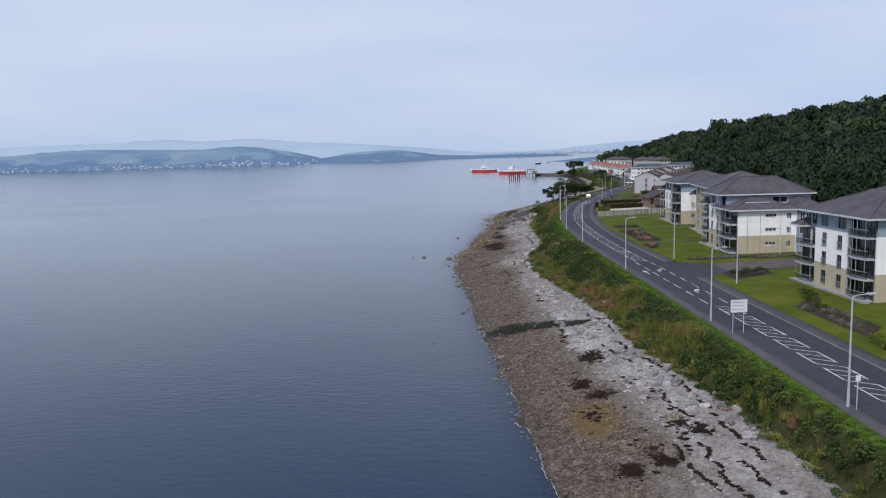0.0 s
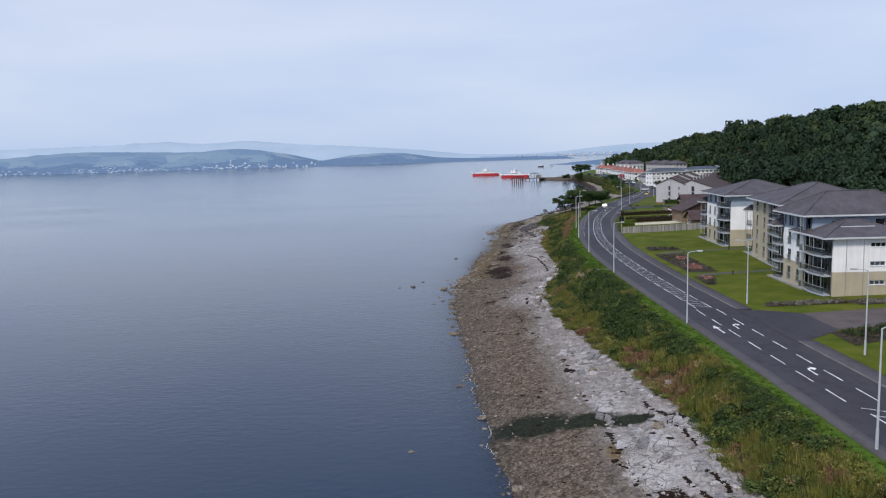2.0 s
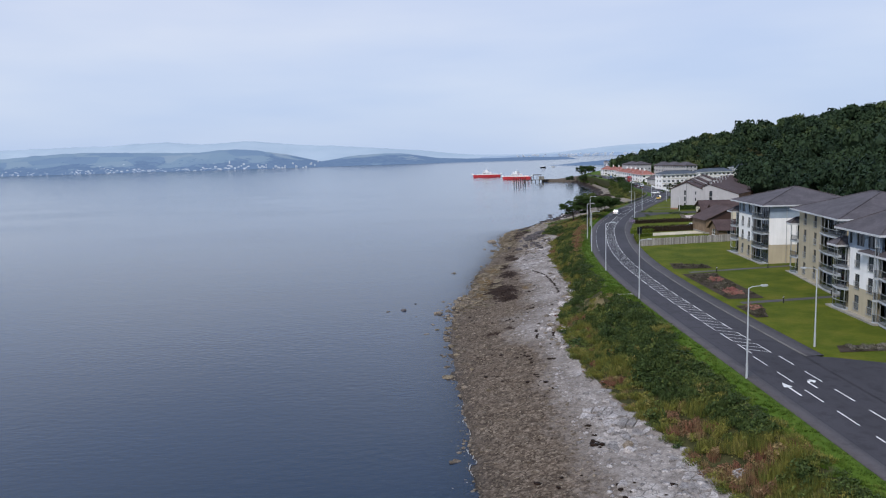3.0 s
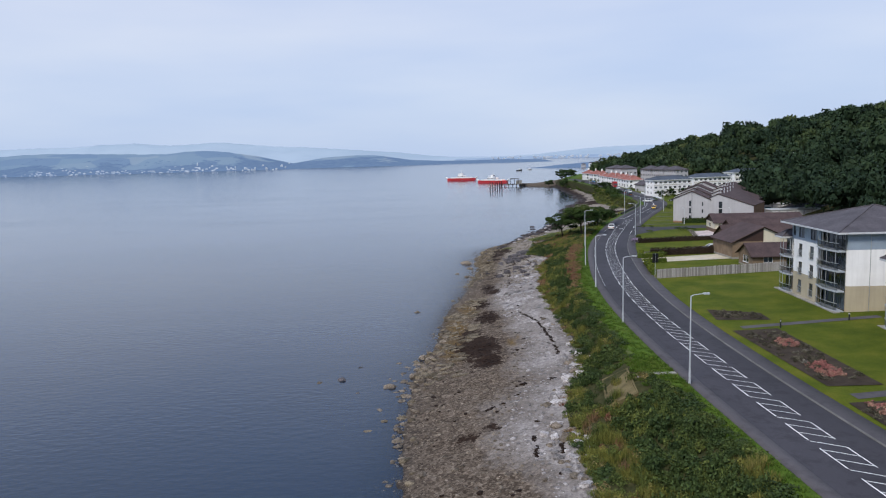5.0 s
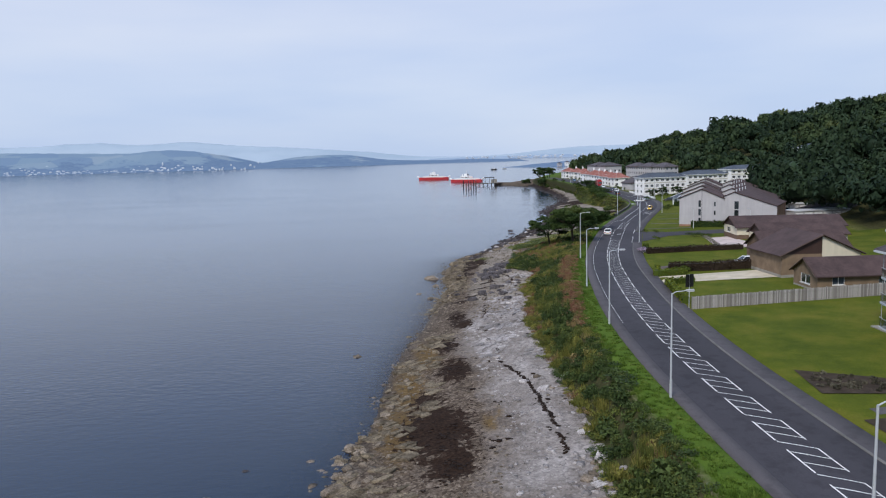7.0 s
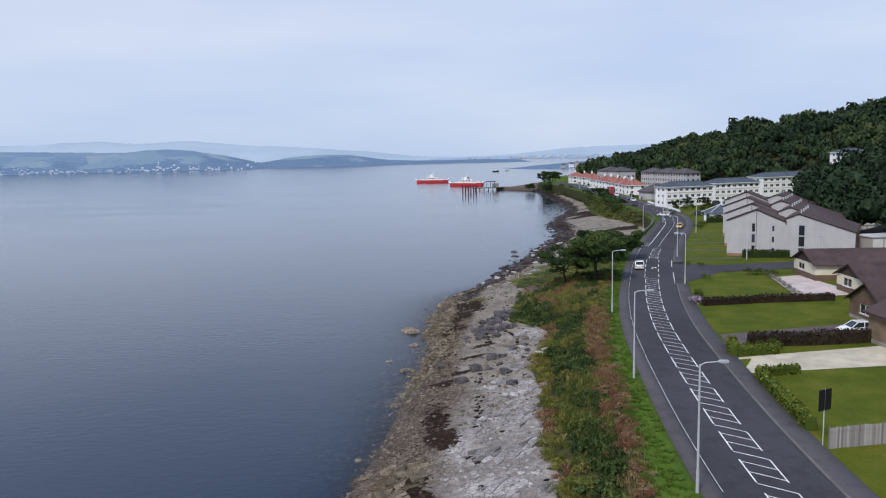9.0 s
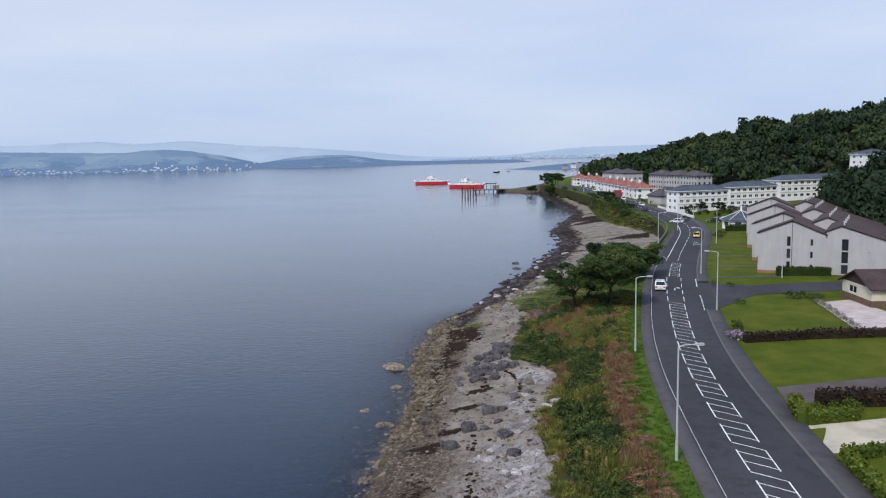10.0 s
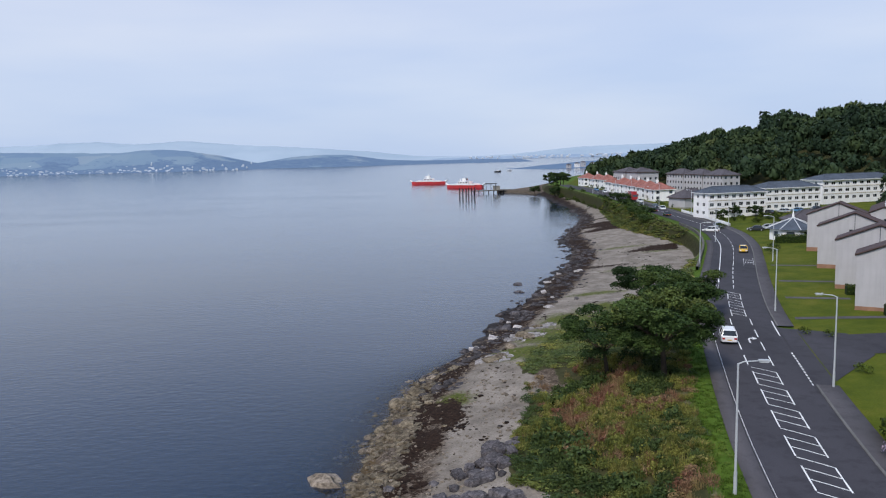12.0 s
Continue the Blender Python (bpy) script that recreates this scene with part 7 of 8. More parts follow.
def along(y, off, back=False):
    x, yy = beside(np.array(float(y)), off)
    return float(x), float(yy), -math.degrees(math.atan(float(lean(y)))) + (180 if back else 0)


def drive_by(y, off, paint, label, back=False, **kw):
    x, yy, a = along(y, off, back)
    return car(x, yy, a, paint, label, z=float(road_z(y)) + 0.03, **kw)


drive_by(334, -2.4, "white", "white people carrier on the coast road", length=4.65, width=1.82, height=1.66)
drive_by(410, 2.2, "yellow", "small yellow car on the bend", True, length=4.1, height=1.42)
drive_by(459, 2.3, "silver", "silver hatchback on the bend", True, length=4.2)
for y, off, p, b in ((497, -2.2, "dark", 0), (514, -2.2, "dark", 0), (520, 2.4, "white", 1), (530, 2.4, "dark", 1), (535, -2.2, "silver", 0), (556, 2.6, "white", 1), (575, 2.8, "silver", 1), (600, 2.8, "dark", 1), (628, 2.8, "white", 1), (648, 2.8, "blue", 1)):
    drive_by(y, off, p, p + " car beside the shore houses", bool(b))
for x, y, a, p in ((72.3, 266.5, 80, "silver"), (126.5, 371.5, 70, "blue"), (109.5, 354.0, 60, "maroon"), (106.5, 449.0, 50, "white"), (118, 447.0, 70, "dark"), (122, 449, 70, "silver"), (126, 452, 70, "dark"), (70.5, 276.5, 90, "white"), (113.5, 371, 80, "silver"), (136, 486, 30, "white"), (141, 487, 30, "dark"), (147, 489, 20, "silver"), (152, 489.5, 20, "blue"), (159, 491, 100, "dark"), (165, 493, 100, "silver")):
    car(x, y, a, p, p + " car parked outside the houses", group="parked cars")


def bus(y, off):
    x, yy, a = along(y, off, True)
    ob = thing("lorry", x, yy, float(road_z(y)) + 0.03, a, "tall red lorry on the shore road", "lorry")
    bm = bmesh.new()
    box(bm, -1.2, 1.2, -4.0, 2.0, 0.9, 3.9)
    bmesh.ops.bevel(bm, geom=bm.edges[:], offset=0.06, segments=2, affect="EDGES")
    part("body", bm, M["car_red"], ob)
    bm = bmesh.new()
    box(bm, -1.15, 1.15, 2.1, 4.0, 0.5, 3.0)
    bmesh.ops.bevel(bm, geom=bm.edges[:], offset=0.12, segments=2, affect="EDGES")
    part("cab", bm, M["car_red"], ob)
    bm = bmesh.new()
    box(bm, -1.0, 1.0, 3.98, 4.03, 1.7, 2.7)
    part("windscreen", bm, M["glass"], ob)
    for wx in (-1, 1):
        for wy in (-2.8, 2.9):
            bm = bmesh.new()
            limb(bm, (wx * 0.8, wy, 0.5), (wx * 1.15, wy, 0.5), 0.5, 0.5, 12)
            part("wheel", bm, M["rubber"], ob)


bus(567, 2.4)


# ---- ferries, pier and boats ----
def ferry(x, y, yaw, label, s=1.0):
    """A double-ended car ferry: red hull, white bulwark, bridge on an arch amidships, ramps at both ends."""
    ob = thing("ferry", x, y, 0, yaw, label, "ferry", "car ferries")
    L, W = 21 * s, 5.5 * s
    bm = bmesh.new()
    ringz = lambda xx, w: [(xx, -w, 2.5), (xx, -w * 0.85, -0.6), (xx, w * 0.85, -0.6), (xx, w, 2.5)]
    loft(bm, [ringz(-L, W * 0.45), ringz(-L * 0.75, W * 0.85), ringz(-L * 0.4, W), ringz(L * 0.4, W), ringz(L * 0.75, W * 0.85), ringz(L, W * 0.45)])
    part("hull", bm, M["ferryred"], ob, "red painted hull")
    bm = bmesh.new()
    for sy in (-1, 1):
        box(bm, -L * 0.72, L * 0.72, sy * W * 0.93 - 0.25, sy * W * 0.93 + 0.25, 2.5, 3.6)
    part("bulwark", bm, M["ferrywhite"], ob)
    bm = bmesh.new()
    for sy in (-1, 1):
        box(bm, -6 * s, 6 * s, sy * W * 0.8 - 1.0, sy * W * 0.8 + 1.0, 2.5, 5.6)
    bmesh.ops.bevel(bm, geom=bm.edges[:], offset=0.15, segments=1, affect="EDGES")
    house = part("deckhouse", bm, M["ferrywhite"], ob, "white passenger lounge")
    bm = bmesh.new()
    for sy in (-1, 1):
        for k in range(6):
            box(bm, -5.2 * s + 1.9 * s * k, -4.0 * s + 1.9 * s * k, sy * (W * 0.8 + 1.0) - 0.03, sy * (W * 0.8 + 1.0) + 0.03, 4.2, 5.0)
    part("windows", bm, M["glass"], house)
    bm = bmesh.new()
    box(bm, -2.4 * s, 2.4 * s, -W, W, 5.6, 6.1)
    box(bm, -2.0 * s, 2.0 * s, -2.2, 2.2, 6.1, 8.3)
    part("bridge", bm, M["ferrywhite"], ob)
    bm = bmesh.new()
    box(bm, -2.05 * s, 2.05 * s, -1.9, 1.9, 7.2, 7.9)
    part("bridge_windows", bm, M["glass"], ob)
    bm = bmesh.new()
    tube(bm, 0, 0, 8.3, 12.0, 0.16, 0.08)
    part("mast", bm, M["ferrywhite"], ob)
    for sy in (-1, 1):
        bm = bmesh.new()
        tube(bm, -3.5 * s, sy * W * 0.8, 5.6, 8.0, 0.5, 0.45)
        part("funnel", bm, M["ferrywhite"], ob)
    for sx in (-1, 1):
        bm = bmesh.new()
        limb(bm, (sx * L * 0.97, 0, 2.3), (sx * (L + 2.2), 0, 3.6), 0.9, 0.9, 4)
        part("ramp", bm, M["ferrywhite"], ob)


ferry(75.0, 896.0, -32, "red and white car ferry berthed at the pier", 0.8)
ferry(47.0, 997.0, -14, "red and white car ferry leaving over calm water", 0.8)


def pier():
    ob = thing("pier", 0, 0, 0, 0, "timber ferry pier with mooring piles and a low link span", "pier")
    bm = bmesh.new()
    box(bm, 72, 97, 797, 803, 1.7, 2.2)
    part("deck", bm, M["seawall"], ob)
    rng = random.Random(6)
    for k in range(6):
        bm = bmesh.new()
        tube(bm, 60.5 + k * 2.0, 758 + rng.uniform(-1, 3), -3, rng.uniform(5.6, 6.6), 0.4, 0.36, seg=8)
        part("timber_post", bm, M["black"], ob)
    for k in range(7):
        bm = bmesh.new()
        tube(bm, 73.5 + k * 3.6, 796.8, -3, 2.3, 0.3, seg=8)
        part("timber_post", bm, M["black"], ob)
    # gantry frame and a pale shelter
    for x in (82.5, 86.0, 89.5):
        bm = bmesh.new()
        box(bm, x, x + 0.4, 799, 799.4, 2.2, 7.2)
        part("gantry_leg", bm, M["frame"], ob)
    bm = bmesh.new()
    box(bm, 82.0, 90.5, 798.9, 799.6, 6.6, 7.3)
    part("gantry_beam", bm, M["frame"], ob)
    bm = bmesh.new()
    box(bm, 88.0, 93.0, 800, 802.5, 2.2, 5.0)
    box(bm, 87.8, 93.2, 799.8, 802.7, 5.0, 5.3)
    part("shelter", bm, M["concrete"], ob, "pale flat-roofed shelter")


def causeway():
    """A rubble causeway that carries the pier road out from the land."""
    ys, bm = np.linspace(0, 1, 16), bmesh.new()
    rows = []
    for k in ys:
        x, y = 92 + 26 * k, 806 - 38 * k * k
        n = 0.5 * noise.noise((k * 9, 0, 3))
        rows.append([bm.verts.new(p) for p in ((x, y - 9 + n, -1.0), (x, y - 6.0, 1.2 + n * 0.5), (x, y - 3.2, 2.3), (x, y + 3.2, 2.3), (x, y + 8, -1.0))])
    for r, q in zip(rows, rows[1:]):
        for j in range(4):
            bm.faces.new((r[j], q[j], q[j + 1], r[j + 1]))
    bm.faces.new(rows[0])
    me = bpy.data.meshes.new("causeway")
    bm.to_mesh(me)
    bm.free()
    me.materials.append(M["rock"])
    tagged(new("causeway", me), "grey-brown rubble causeway leading to the ferry pier", "causeway", kind="structure")


causeway()
pier()


def small_boat(x, y, s, paint, label):
    ob = thing("boat", x, y, 0, 20, label, "boat", "moored boats")
    bm = bmesh.new()
    ringz = lambda xx, w, h: [(xx, -w, h), (xx, -w * 0.5, -0.2), (xx, w * 0.5, -0.2), (xx, w, h)]
    loft(bm, [ringz(-3 * s, 0.8 * s, 0.8 * s), ringz(0, 1.1 * s, 0.8 * s), ringz(3 * s, 0.15, 1.2 * s)])
    part("hull", bm, M[paint], ob)
    bm = bmesh.new()
    box(bm, -0.8 * s, 1.0 * s, -0.6 * s, 0.6 * s, 0.8 * s, 1.7 * s)
    part("cabin", bm, M["ferrywhite"], ob)


for x, y, s, p in ((165, 1400, 1.8, "black"), (190, 1450, 1.4, "ferrywhite"), (290, 1600, 1.6, "ferrywhite")):
    small_boat(x, y, s, p, "small moored boat on the far water")


# ---- rocks ----
def rock_mesh(seed, flat, blocky):
    """A boulder: a worn, faceted lump."""
    bm = bmesh.new()
    bmesh.ops.create_icosphere(bm, subdivisions=2, radius=1.0)
    off = Vector((seed * 3.7, seed * 1.9, seed * 5.1))
    for v in bm.verts:
        d = v.co.normalized()
        r = 1 + 0.42 * noise.noise(d * 1.3 + off) + 0.24 * noise.noise(d * 3.1 + off)
        p = d * r
        if blocky:
            p = Vector([math.copysign(min(abs(c), 0.62 + 0.08 * noise.noise(d * 2 + off)) * 1.3, c) for c in p])
        v.co = Vector((p.x, p.y * 0.85, p.z * flat))
    me = bpy.data.meshes.new("boulder")
    bm.to_mesh(me)
    bm.free()
    return me


ROCKS = {}
for mat_name, flat, blocky in (("rock", 0.62, False), ("palerock", 0.5, True), ("ochrerock", 0.5, False), ("darkrock", 0.75, True)):
    ROCKS[mat_name] = []
    for k in range(6):
        me = rock_mesh(k + 7 * len(ROCKS), flat, blocky)
        me.materials.append(M[mat_name])
        ROCKS[mat_name].append(me)
ROCK_RNG = random.Random(77)
LABELS = {"rock": "brown-grey rounded boulder on the shore", "palerock": "pale angular rock slab above the shingle", "ochrerock": "ochre-stained ledge rock at the water's edge", "darkrock": "dark wet angular rock among weed"}


SMALL = {kind: [] for kind in ROCKS}


def boulder(x, y, r, kind, sink=0.3):
    if r < 0.52:
        SMALL[kind].append((x, y, max(profile(x, y), -0.35 * r), r * 1.05, ROCK_RNG.uniform(0.55, 0.8)))
        return
    me = ROCK_RNG.choice(ROCKS[kind])
    ob = tagged(new("boulder", me), LABELS[kind], "boulder", "shore boulders")
    z = max(profile(x, y), -0.35 * r) + r * 0.3 - sink * r
    s = r * Vector((ROCK_RNG.uniform(0.8, 1.2), ROCK_RNG.uniform(0.8, 1.2), ROCK_RNG.uniform(0.75, 1.1)))
    ob.matrix_basis = Matrix.LocRotScale((x, y, z), Euler((ROCK_RNG.uniform(-0.2, 0.2), ROCK_RNG.uniform(-0.2, 0.2), ROCK_RNG.uniform(0, 6.28))), s)


# single rocks that stand clear of the others
for x, y, r, kind in ((-0.6, 202, 1.0, "rock"), (2.5, 250, 1.0, "rock"), (3.8, 216, 0.8, "rock"), (15.7, 314.5, 1.8, "rock"), (1.5, 198, 0.7, "rock"), (1.3, 190, 0.7, "ochrerock"), (2.9, 191, 0.6, "rock"),
                      (-7.5, 206, 0.8, "darkrock"), (1.2, 161, 0.9, "ochrerock"), (4.3, 121, 0.6, "rock"), (12.5, 296, 1.0, "rock"), (48.2, 414, 1.5, "darkrock"), (16.0, 305, 0.8, "rock"), (14.5, 291, 0.9, "rock"),
                      (6.5, 102.5, 0.6, "rock"), (2.0, 133, 0.6, "rock"), (-3.2, 112, 0.5, "rock"), (-2.5, 186, 0.6, "ochrerock"), (-1.5, 193, 0.5, "rock"), (22.6, 335, 1.7, "ochrerock"), (24.5, 337, 1.3, "ochrerock"),
                      (27.2, 301, 0.6, "darkrock"), (24.3, 303.5, 0.7, "darkrock"), (25.8, 306.0, 0.8, "darkrock"), (40.6, 359, 1.3, "ochrerock"), (41.6, 357, 1.0, "rock"), (34.8, 346, 1.3, "ochrerock"), (36.0, 347, 0.9, "rock"), (38.0, 352, 1.0, "rock"), (44.5, 366, 1.0, "ochrerock"), (-5.5, 212, 0.5, "darkrock"),
                      (-4.8, 200, 0.4, "rock"), (-10.5, 205, 0.5, "rock"), (46.8, 405, 0.8, "darkrock"), (25.0, 120, 0.9, "palerock")):
    boulder(x, y, r, kind)
# a ruck of boulders along the waterline
for _ in range(46):
    y = ROCK_RNG.choice((ROCK_RNG.uniform(186, 262), ROCK_RNG.uniform(150, 190), ROCK_RNG.uniform(186, 225)))
    boulder(float(WATER(y)) + ROCK_RNG.gauss(0.8, 1.9), y, ROCK_RNG.uniform(0.25, 0.62), ROCK_RNG.choice(("rock", "ochrerock", "rock")))
for _ in range(36):
    y = ROCK_RNG.uniform(284, 345)
    boulder(float(WATER(y)) + ROCK_RNG.gauss(0.3, 1.5), y, ROCK_RNG.uniform(0.25, 0.6), ROCK_RNG.choice(("ochrerock", "ochrerock", "rock")))
for _ in range(24):
    y = ROCK_RNG.uniform(355, 470)
    boulder(float(WATER(y)) + abs(ROCK_RNG.gauss(2, 4.0)), y, ROCK_RNG.uniform(0.4, 1.1), ROCK_RNG.choice(("darkrock", "darkrock", "palerock")))
# armour of pale blocks under the bank, a dark heap further on
for _ in range(150):
    y = ROCK_RNG.uniform(162, 232) if ROCK_RNG.random() < 0.35 else ROCK_RNG.uniform(164, 206)
    boulder(float(BACK(y)) + ROCK_RNG.gauss(-1.3, 1.1), y, ROCK_RNG.uniform(0.2, 0.5) * ROCK_RNG.choice((1.0, 1.0, 1.6)), ROCK_RNG.choice(("palerock", "palerock", "palerock", "rock")))
for _ in range(70):
    y = ROCK_RNG.gauss(206, 7)
    boulder(float(WATER(y)) + ROCK_RNG.gauss(0.2, 1.6), y, ROCK_RNG.uniform(0.25, 0.7), ROCK_RNG.choice(("rock", "ochrerock", "rock")))
for _ in range(60):
    y = ROCK_RNG.uniform(284, 346)
    boulder(float(WATER(y)) + ROCK_RNG.gauss(1.2, 1.6), y, ROCK_RNG.uniform(0.3, 0.8), ROCK_RNG.choice(("ochrerock", "ochrerock", "rock", "darkrock")))
for _ in range(60):
    t = ROCK_RNG.random()
    boulder(27.2 + 5.0 * t + ROCK_RNG.gauss(0, 1.0), 301.5 + 13 * t + ROCK_RNG.gauss(0, 1.5), ROCK_RNG.uniform(0.4, 1.0), "darkrock")
for _ in range(16):
    y = ROCK_RNG.uniform(270, 300)
    boulder(float(BACK(y)) + ROCK_RNG.gauss(-3.0, 1.8), y, ROCK_RNG.uniform(0.3, 0.8), ROCK_RNG.choice(("palerock", "darkrock", "rock")))
for _ in range(16):
    y = ROCK_RNG.uniform(62, 130)
    boulder(float(BACK(y)) + ROCK_RNG.gauss(-2.5, 1.8), y, ROCK_RNG.uniform(0.3, 0.75), ROCK_RNG.choice(("palerock", "rock", "palerock")))


LEDGES = {}


def rock_ledge(y0, y1, inner, outer, turn, gate, mat_name, seed, su=1.25, sv=0.62):
    """Bedded rock broken into tilted plates by two sets of joints; inner and outer bound it across the beach."""
    rng = random.Random(seed)
    ca, sa = math.cos(turn), math.sin(turn)
    mid_x, mid_y = (inner((y0 + y1) / 2) + outer((y0 + y1) / 2)) / 2, (y0 + y1) / 2
    nu, nv = int(14 / su), int(18 / sv)
    at = {}

    def corner(i, j):
        if (i, j) not in at:
            u, v = (i + rng.uniform(-0.36, 0.36)) * su, (j + rng.uniform(-0.36, 0.36)) * sv
            at[i, j] = Vector((mid_x + u * sa + v * ca, mid_y + u * ca - v * sa))
        return at[i, j]

    bm = LEDGES.setdefault(mat_name, bmesh.new())
    for i in range(-nu, nu):
        for j in range(-nv, nv):
            q = [corner(i, j), corner(i + 1, j), corner(i + 1, j + 1), corner(i, j + 1)]
            c = sum(q, Vector((0, 0))) / 4
            if not (y0 <= c.y < y1 and inner(c.y) < c.x < outer(c.y)):
                continue
            if wobble(c.x, c.y, 4.5, 81) + 0.6 * wobble(c.x, c.y, 1.8, 82) < gate:
                continue
            z, up = profile(c.x, c.y), rng.uniform(0.02, 0.15) + 0.08 * max(0, wobble(c.x, c.y, 2.5, 83))
            tip = Vector((rng.gauss(0.05, 0.06), rng.gauss(0, 0.06)))
            ring = []
            for a, e in zip(q, q[1:] + q[:1]):
                m = (a + e) / 2 + Vector((rng.uniform(-0.1, 0.1), rng.uniform(-0.1, 0.1)))
                ring += [a, m]
            k = rng.uniform(0.84, 0.97)
            rows = []
            for shrink, lift in ((k * 1.02, -0.3), (k, up * 0.55), (k * 0.9, up)):
                rows.append([bm.verts.new((*(c + (p - c) * shrink), z + lift + (p - c).dot(tip) * (lift > 0))) for p in ring])
            for r, t in zip(rows, rows[1:]):
                for n in range(8):
                    bm.faces.new((r[n], r[(n + 1) % 8], t[(n + 1) % 8], t[n]))
            bm.faces.new(rows[-1])


for k, y in enumerate(np.arange(64, 152, 8.0)):
    rock_ledge(y, y + 8, lambda v: float(PALE(v)) + 1.0, lambda v: float(BACK(v)) - 0.6, 0.42, 0.13 if y > 76 else 0.24, "palerock", 100 + k, 1.7, 0.85)
for k, y in enumerate(np.arange(236, 308, 8.0)):
    rock_ledge(y, y + 8, lambda v: float(PALE(v)) + 0.5, lambda v: float(BACK(v)) - 0.8, 0.75, 0.16, "palerock", 130 + k, 1.5, 0.7)
for k, y in enumerate(np.arange(200, 252, 8.0)):
    rock_ledge(y, y + 8, lambda v: float(WATER(v)) + 0.4, lambda v: float(WATER(v)) + 6.5, 0.9, -0.02, "ochrerock", 150 + k, 1.7, 0.9)
for k, (x, y, r) in enumerate(((35.2, 346.5, 2.6), (41.0, 358.5, 3.0), (44.8, 366.0, 2.2))):
    rock_ledge(y - r, y + r, lambda v: x - r * math.sqrt(max(0, 1 - ((v - y) / r) ** 2)), lambda v: x + r * math.sqrt(max(0, 1 - ((v - y) / r) ** 2)), 0.3, -0.5, "palerock", 190 + k, 1.1, 0.8)
rock_ledge(276, 287, lambda v: float(WATER(v)) - 4.5, lambda v: float(WATER(v)) + 1.0, 0.2, 0.0, "ochrerock", 188, 1.1, 0.7)
for k, y in enumerate(np.arange(284, 348, 8.0)):
    rock_ledge(y, y + 8, lambda v: float(WATER(v)) - 0.8, lambda v: float(WATER(v)) + 4.0, 0.6, -0.06, "ochrerock", 170 + k, 0.9, 0.6)
for mat_name, words in (("palerock", "pale cracked rock ledges breaking through the upper beach"), ("ochrerock", "ochre-brown rock ledges low on the beach")):
    bm = LEDGES[mat_name]
    bmesh.ops.recalc_face_normals(bm, faces=bm.faces)
    me = bpy.data.meshes.new("rock_ledges")
    bm.to_mesh(me)
    bm.free()
    me.materials.append(M[mat_name])
    tagged(new("rock_ledges", me), words, "rock", kind="stuff")
for x, y, r in ((26.6, 288, 1.1), (23.9, 284, 1.15), (28.0, 288, 0.8), (21.7, 280, 1.1), (27.3, 280, 1.0), (25.5, 283, 0.6), (30.0, 292, 0.7), (24.3, 301, 0.6), (26.0, 304, 0.55), (25.4, 309, 0.5), (21.5, 71.5, 0.9), (19.0, 64, 0.8), (26.5, 72, 0.7), (27.0, 76, 0.5)):
    boulder(x, y, r, "darkrock" if y > 100 else "rock")


def loose_stones(name, mat_name, places, label):
    """Stones too many to count, joined in one mesh."""
    bm = bmesh.new()
    bmesh.ops.create_icosphere(bm, subdivisions=1, radius=1.0)
    base = np.array([v.co[:] for v in bm.verts])
    faces = np.array([[v.index for v in f.verts] for f in bm.faces])
    bm.free()
    rng = np.random.default_rng(3)
    V, F = [], []
    for k, (x, y, z, r, flat) in enumerate(places):
        p = base * rng.uniform(0.7, 1.2, (len(base), 1)) * np.array([r * rng.uniform(0.8, 1.5), r, r * flat])
        a = rng.uniform(0, 6.28)
        c, s = math.cos(a), math.sin(a)
        q = np.stack([p[:, 0] * c - p[:, 1] * s + x, p[:, 0] * s + p[:, 1] * c + y, p[:, 2] + z], -1)
        V.append(q)
        F.append(faces + k * len(base))
    ob = obj(name, np.concatenate(V), np.concatenate(F), M[mat_name])
    tagged(ob, label, "stones", kind="stuff")


stone_rng = np.random.default_rng(14)
low, high, slabs, weeds = [], [], [], []
for _ in range(22000):
    y = stone_rng.uniform(56, 372)
    w, b = float(WATER(y)), float(BACK(y))
    k = stone_rng.beta(1.1, 1.4) * 1.06 - 0.06
    x = w + (b - w) * k
    r = 0.05 + 0.2 * stone_rng.random() ** 4
    if 205 < y < 250 and 0.26 < k < 0.6 and stone_rng.random() < 0.9:
        continue
    if y > 335 and stone_rng.random() < 0.5 or y > 285 and x > float(WRACK(y)) - 1.5 and stone_rng.random() < 0.2:
        continue
    if 110 < y < 119 and x < 24 and stone_rng.random() < 0.85:
        continue
    if stone_rng.random() < 0.92 and any(((x - cx) / rx) ** 2 + ((y - cy) / ry) ** 2 < 1 for cx, cy, rx, ry, _ in WEED_SPOTS):
        continue
    z = profile(x, y)
    pale = x > float(PALE(y)) - 2.0 * wobble(x, y, 9.0, 1)
    (high if pale and y < 262 else low).append((x, y, z, r * (1.25 if pale else 1.0), stone_rng.uniform(0.4, 0.7)))
for _ in range(700):
    y = stone_rng.uniform(62, 150) if stone_rng.random() < 0.62 else stone_rng.uniform(225, 265)
    w, b = float(WATER(y)), float(BACK(y))
    k = stone_rng.uniform(0.55, 1.0)
    x = w + (b - w) * k
    if wobble(x, y, 7.0, 21) > -0.05:
        slabs.append((x, y, profile(x, y) - 0.05, stone_rng.uniform(0.15, 0.55), stone_rng.uniform(0.15, 0.35)))
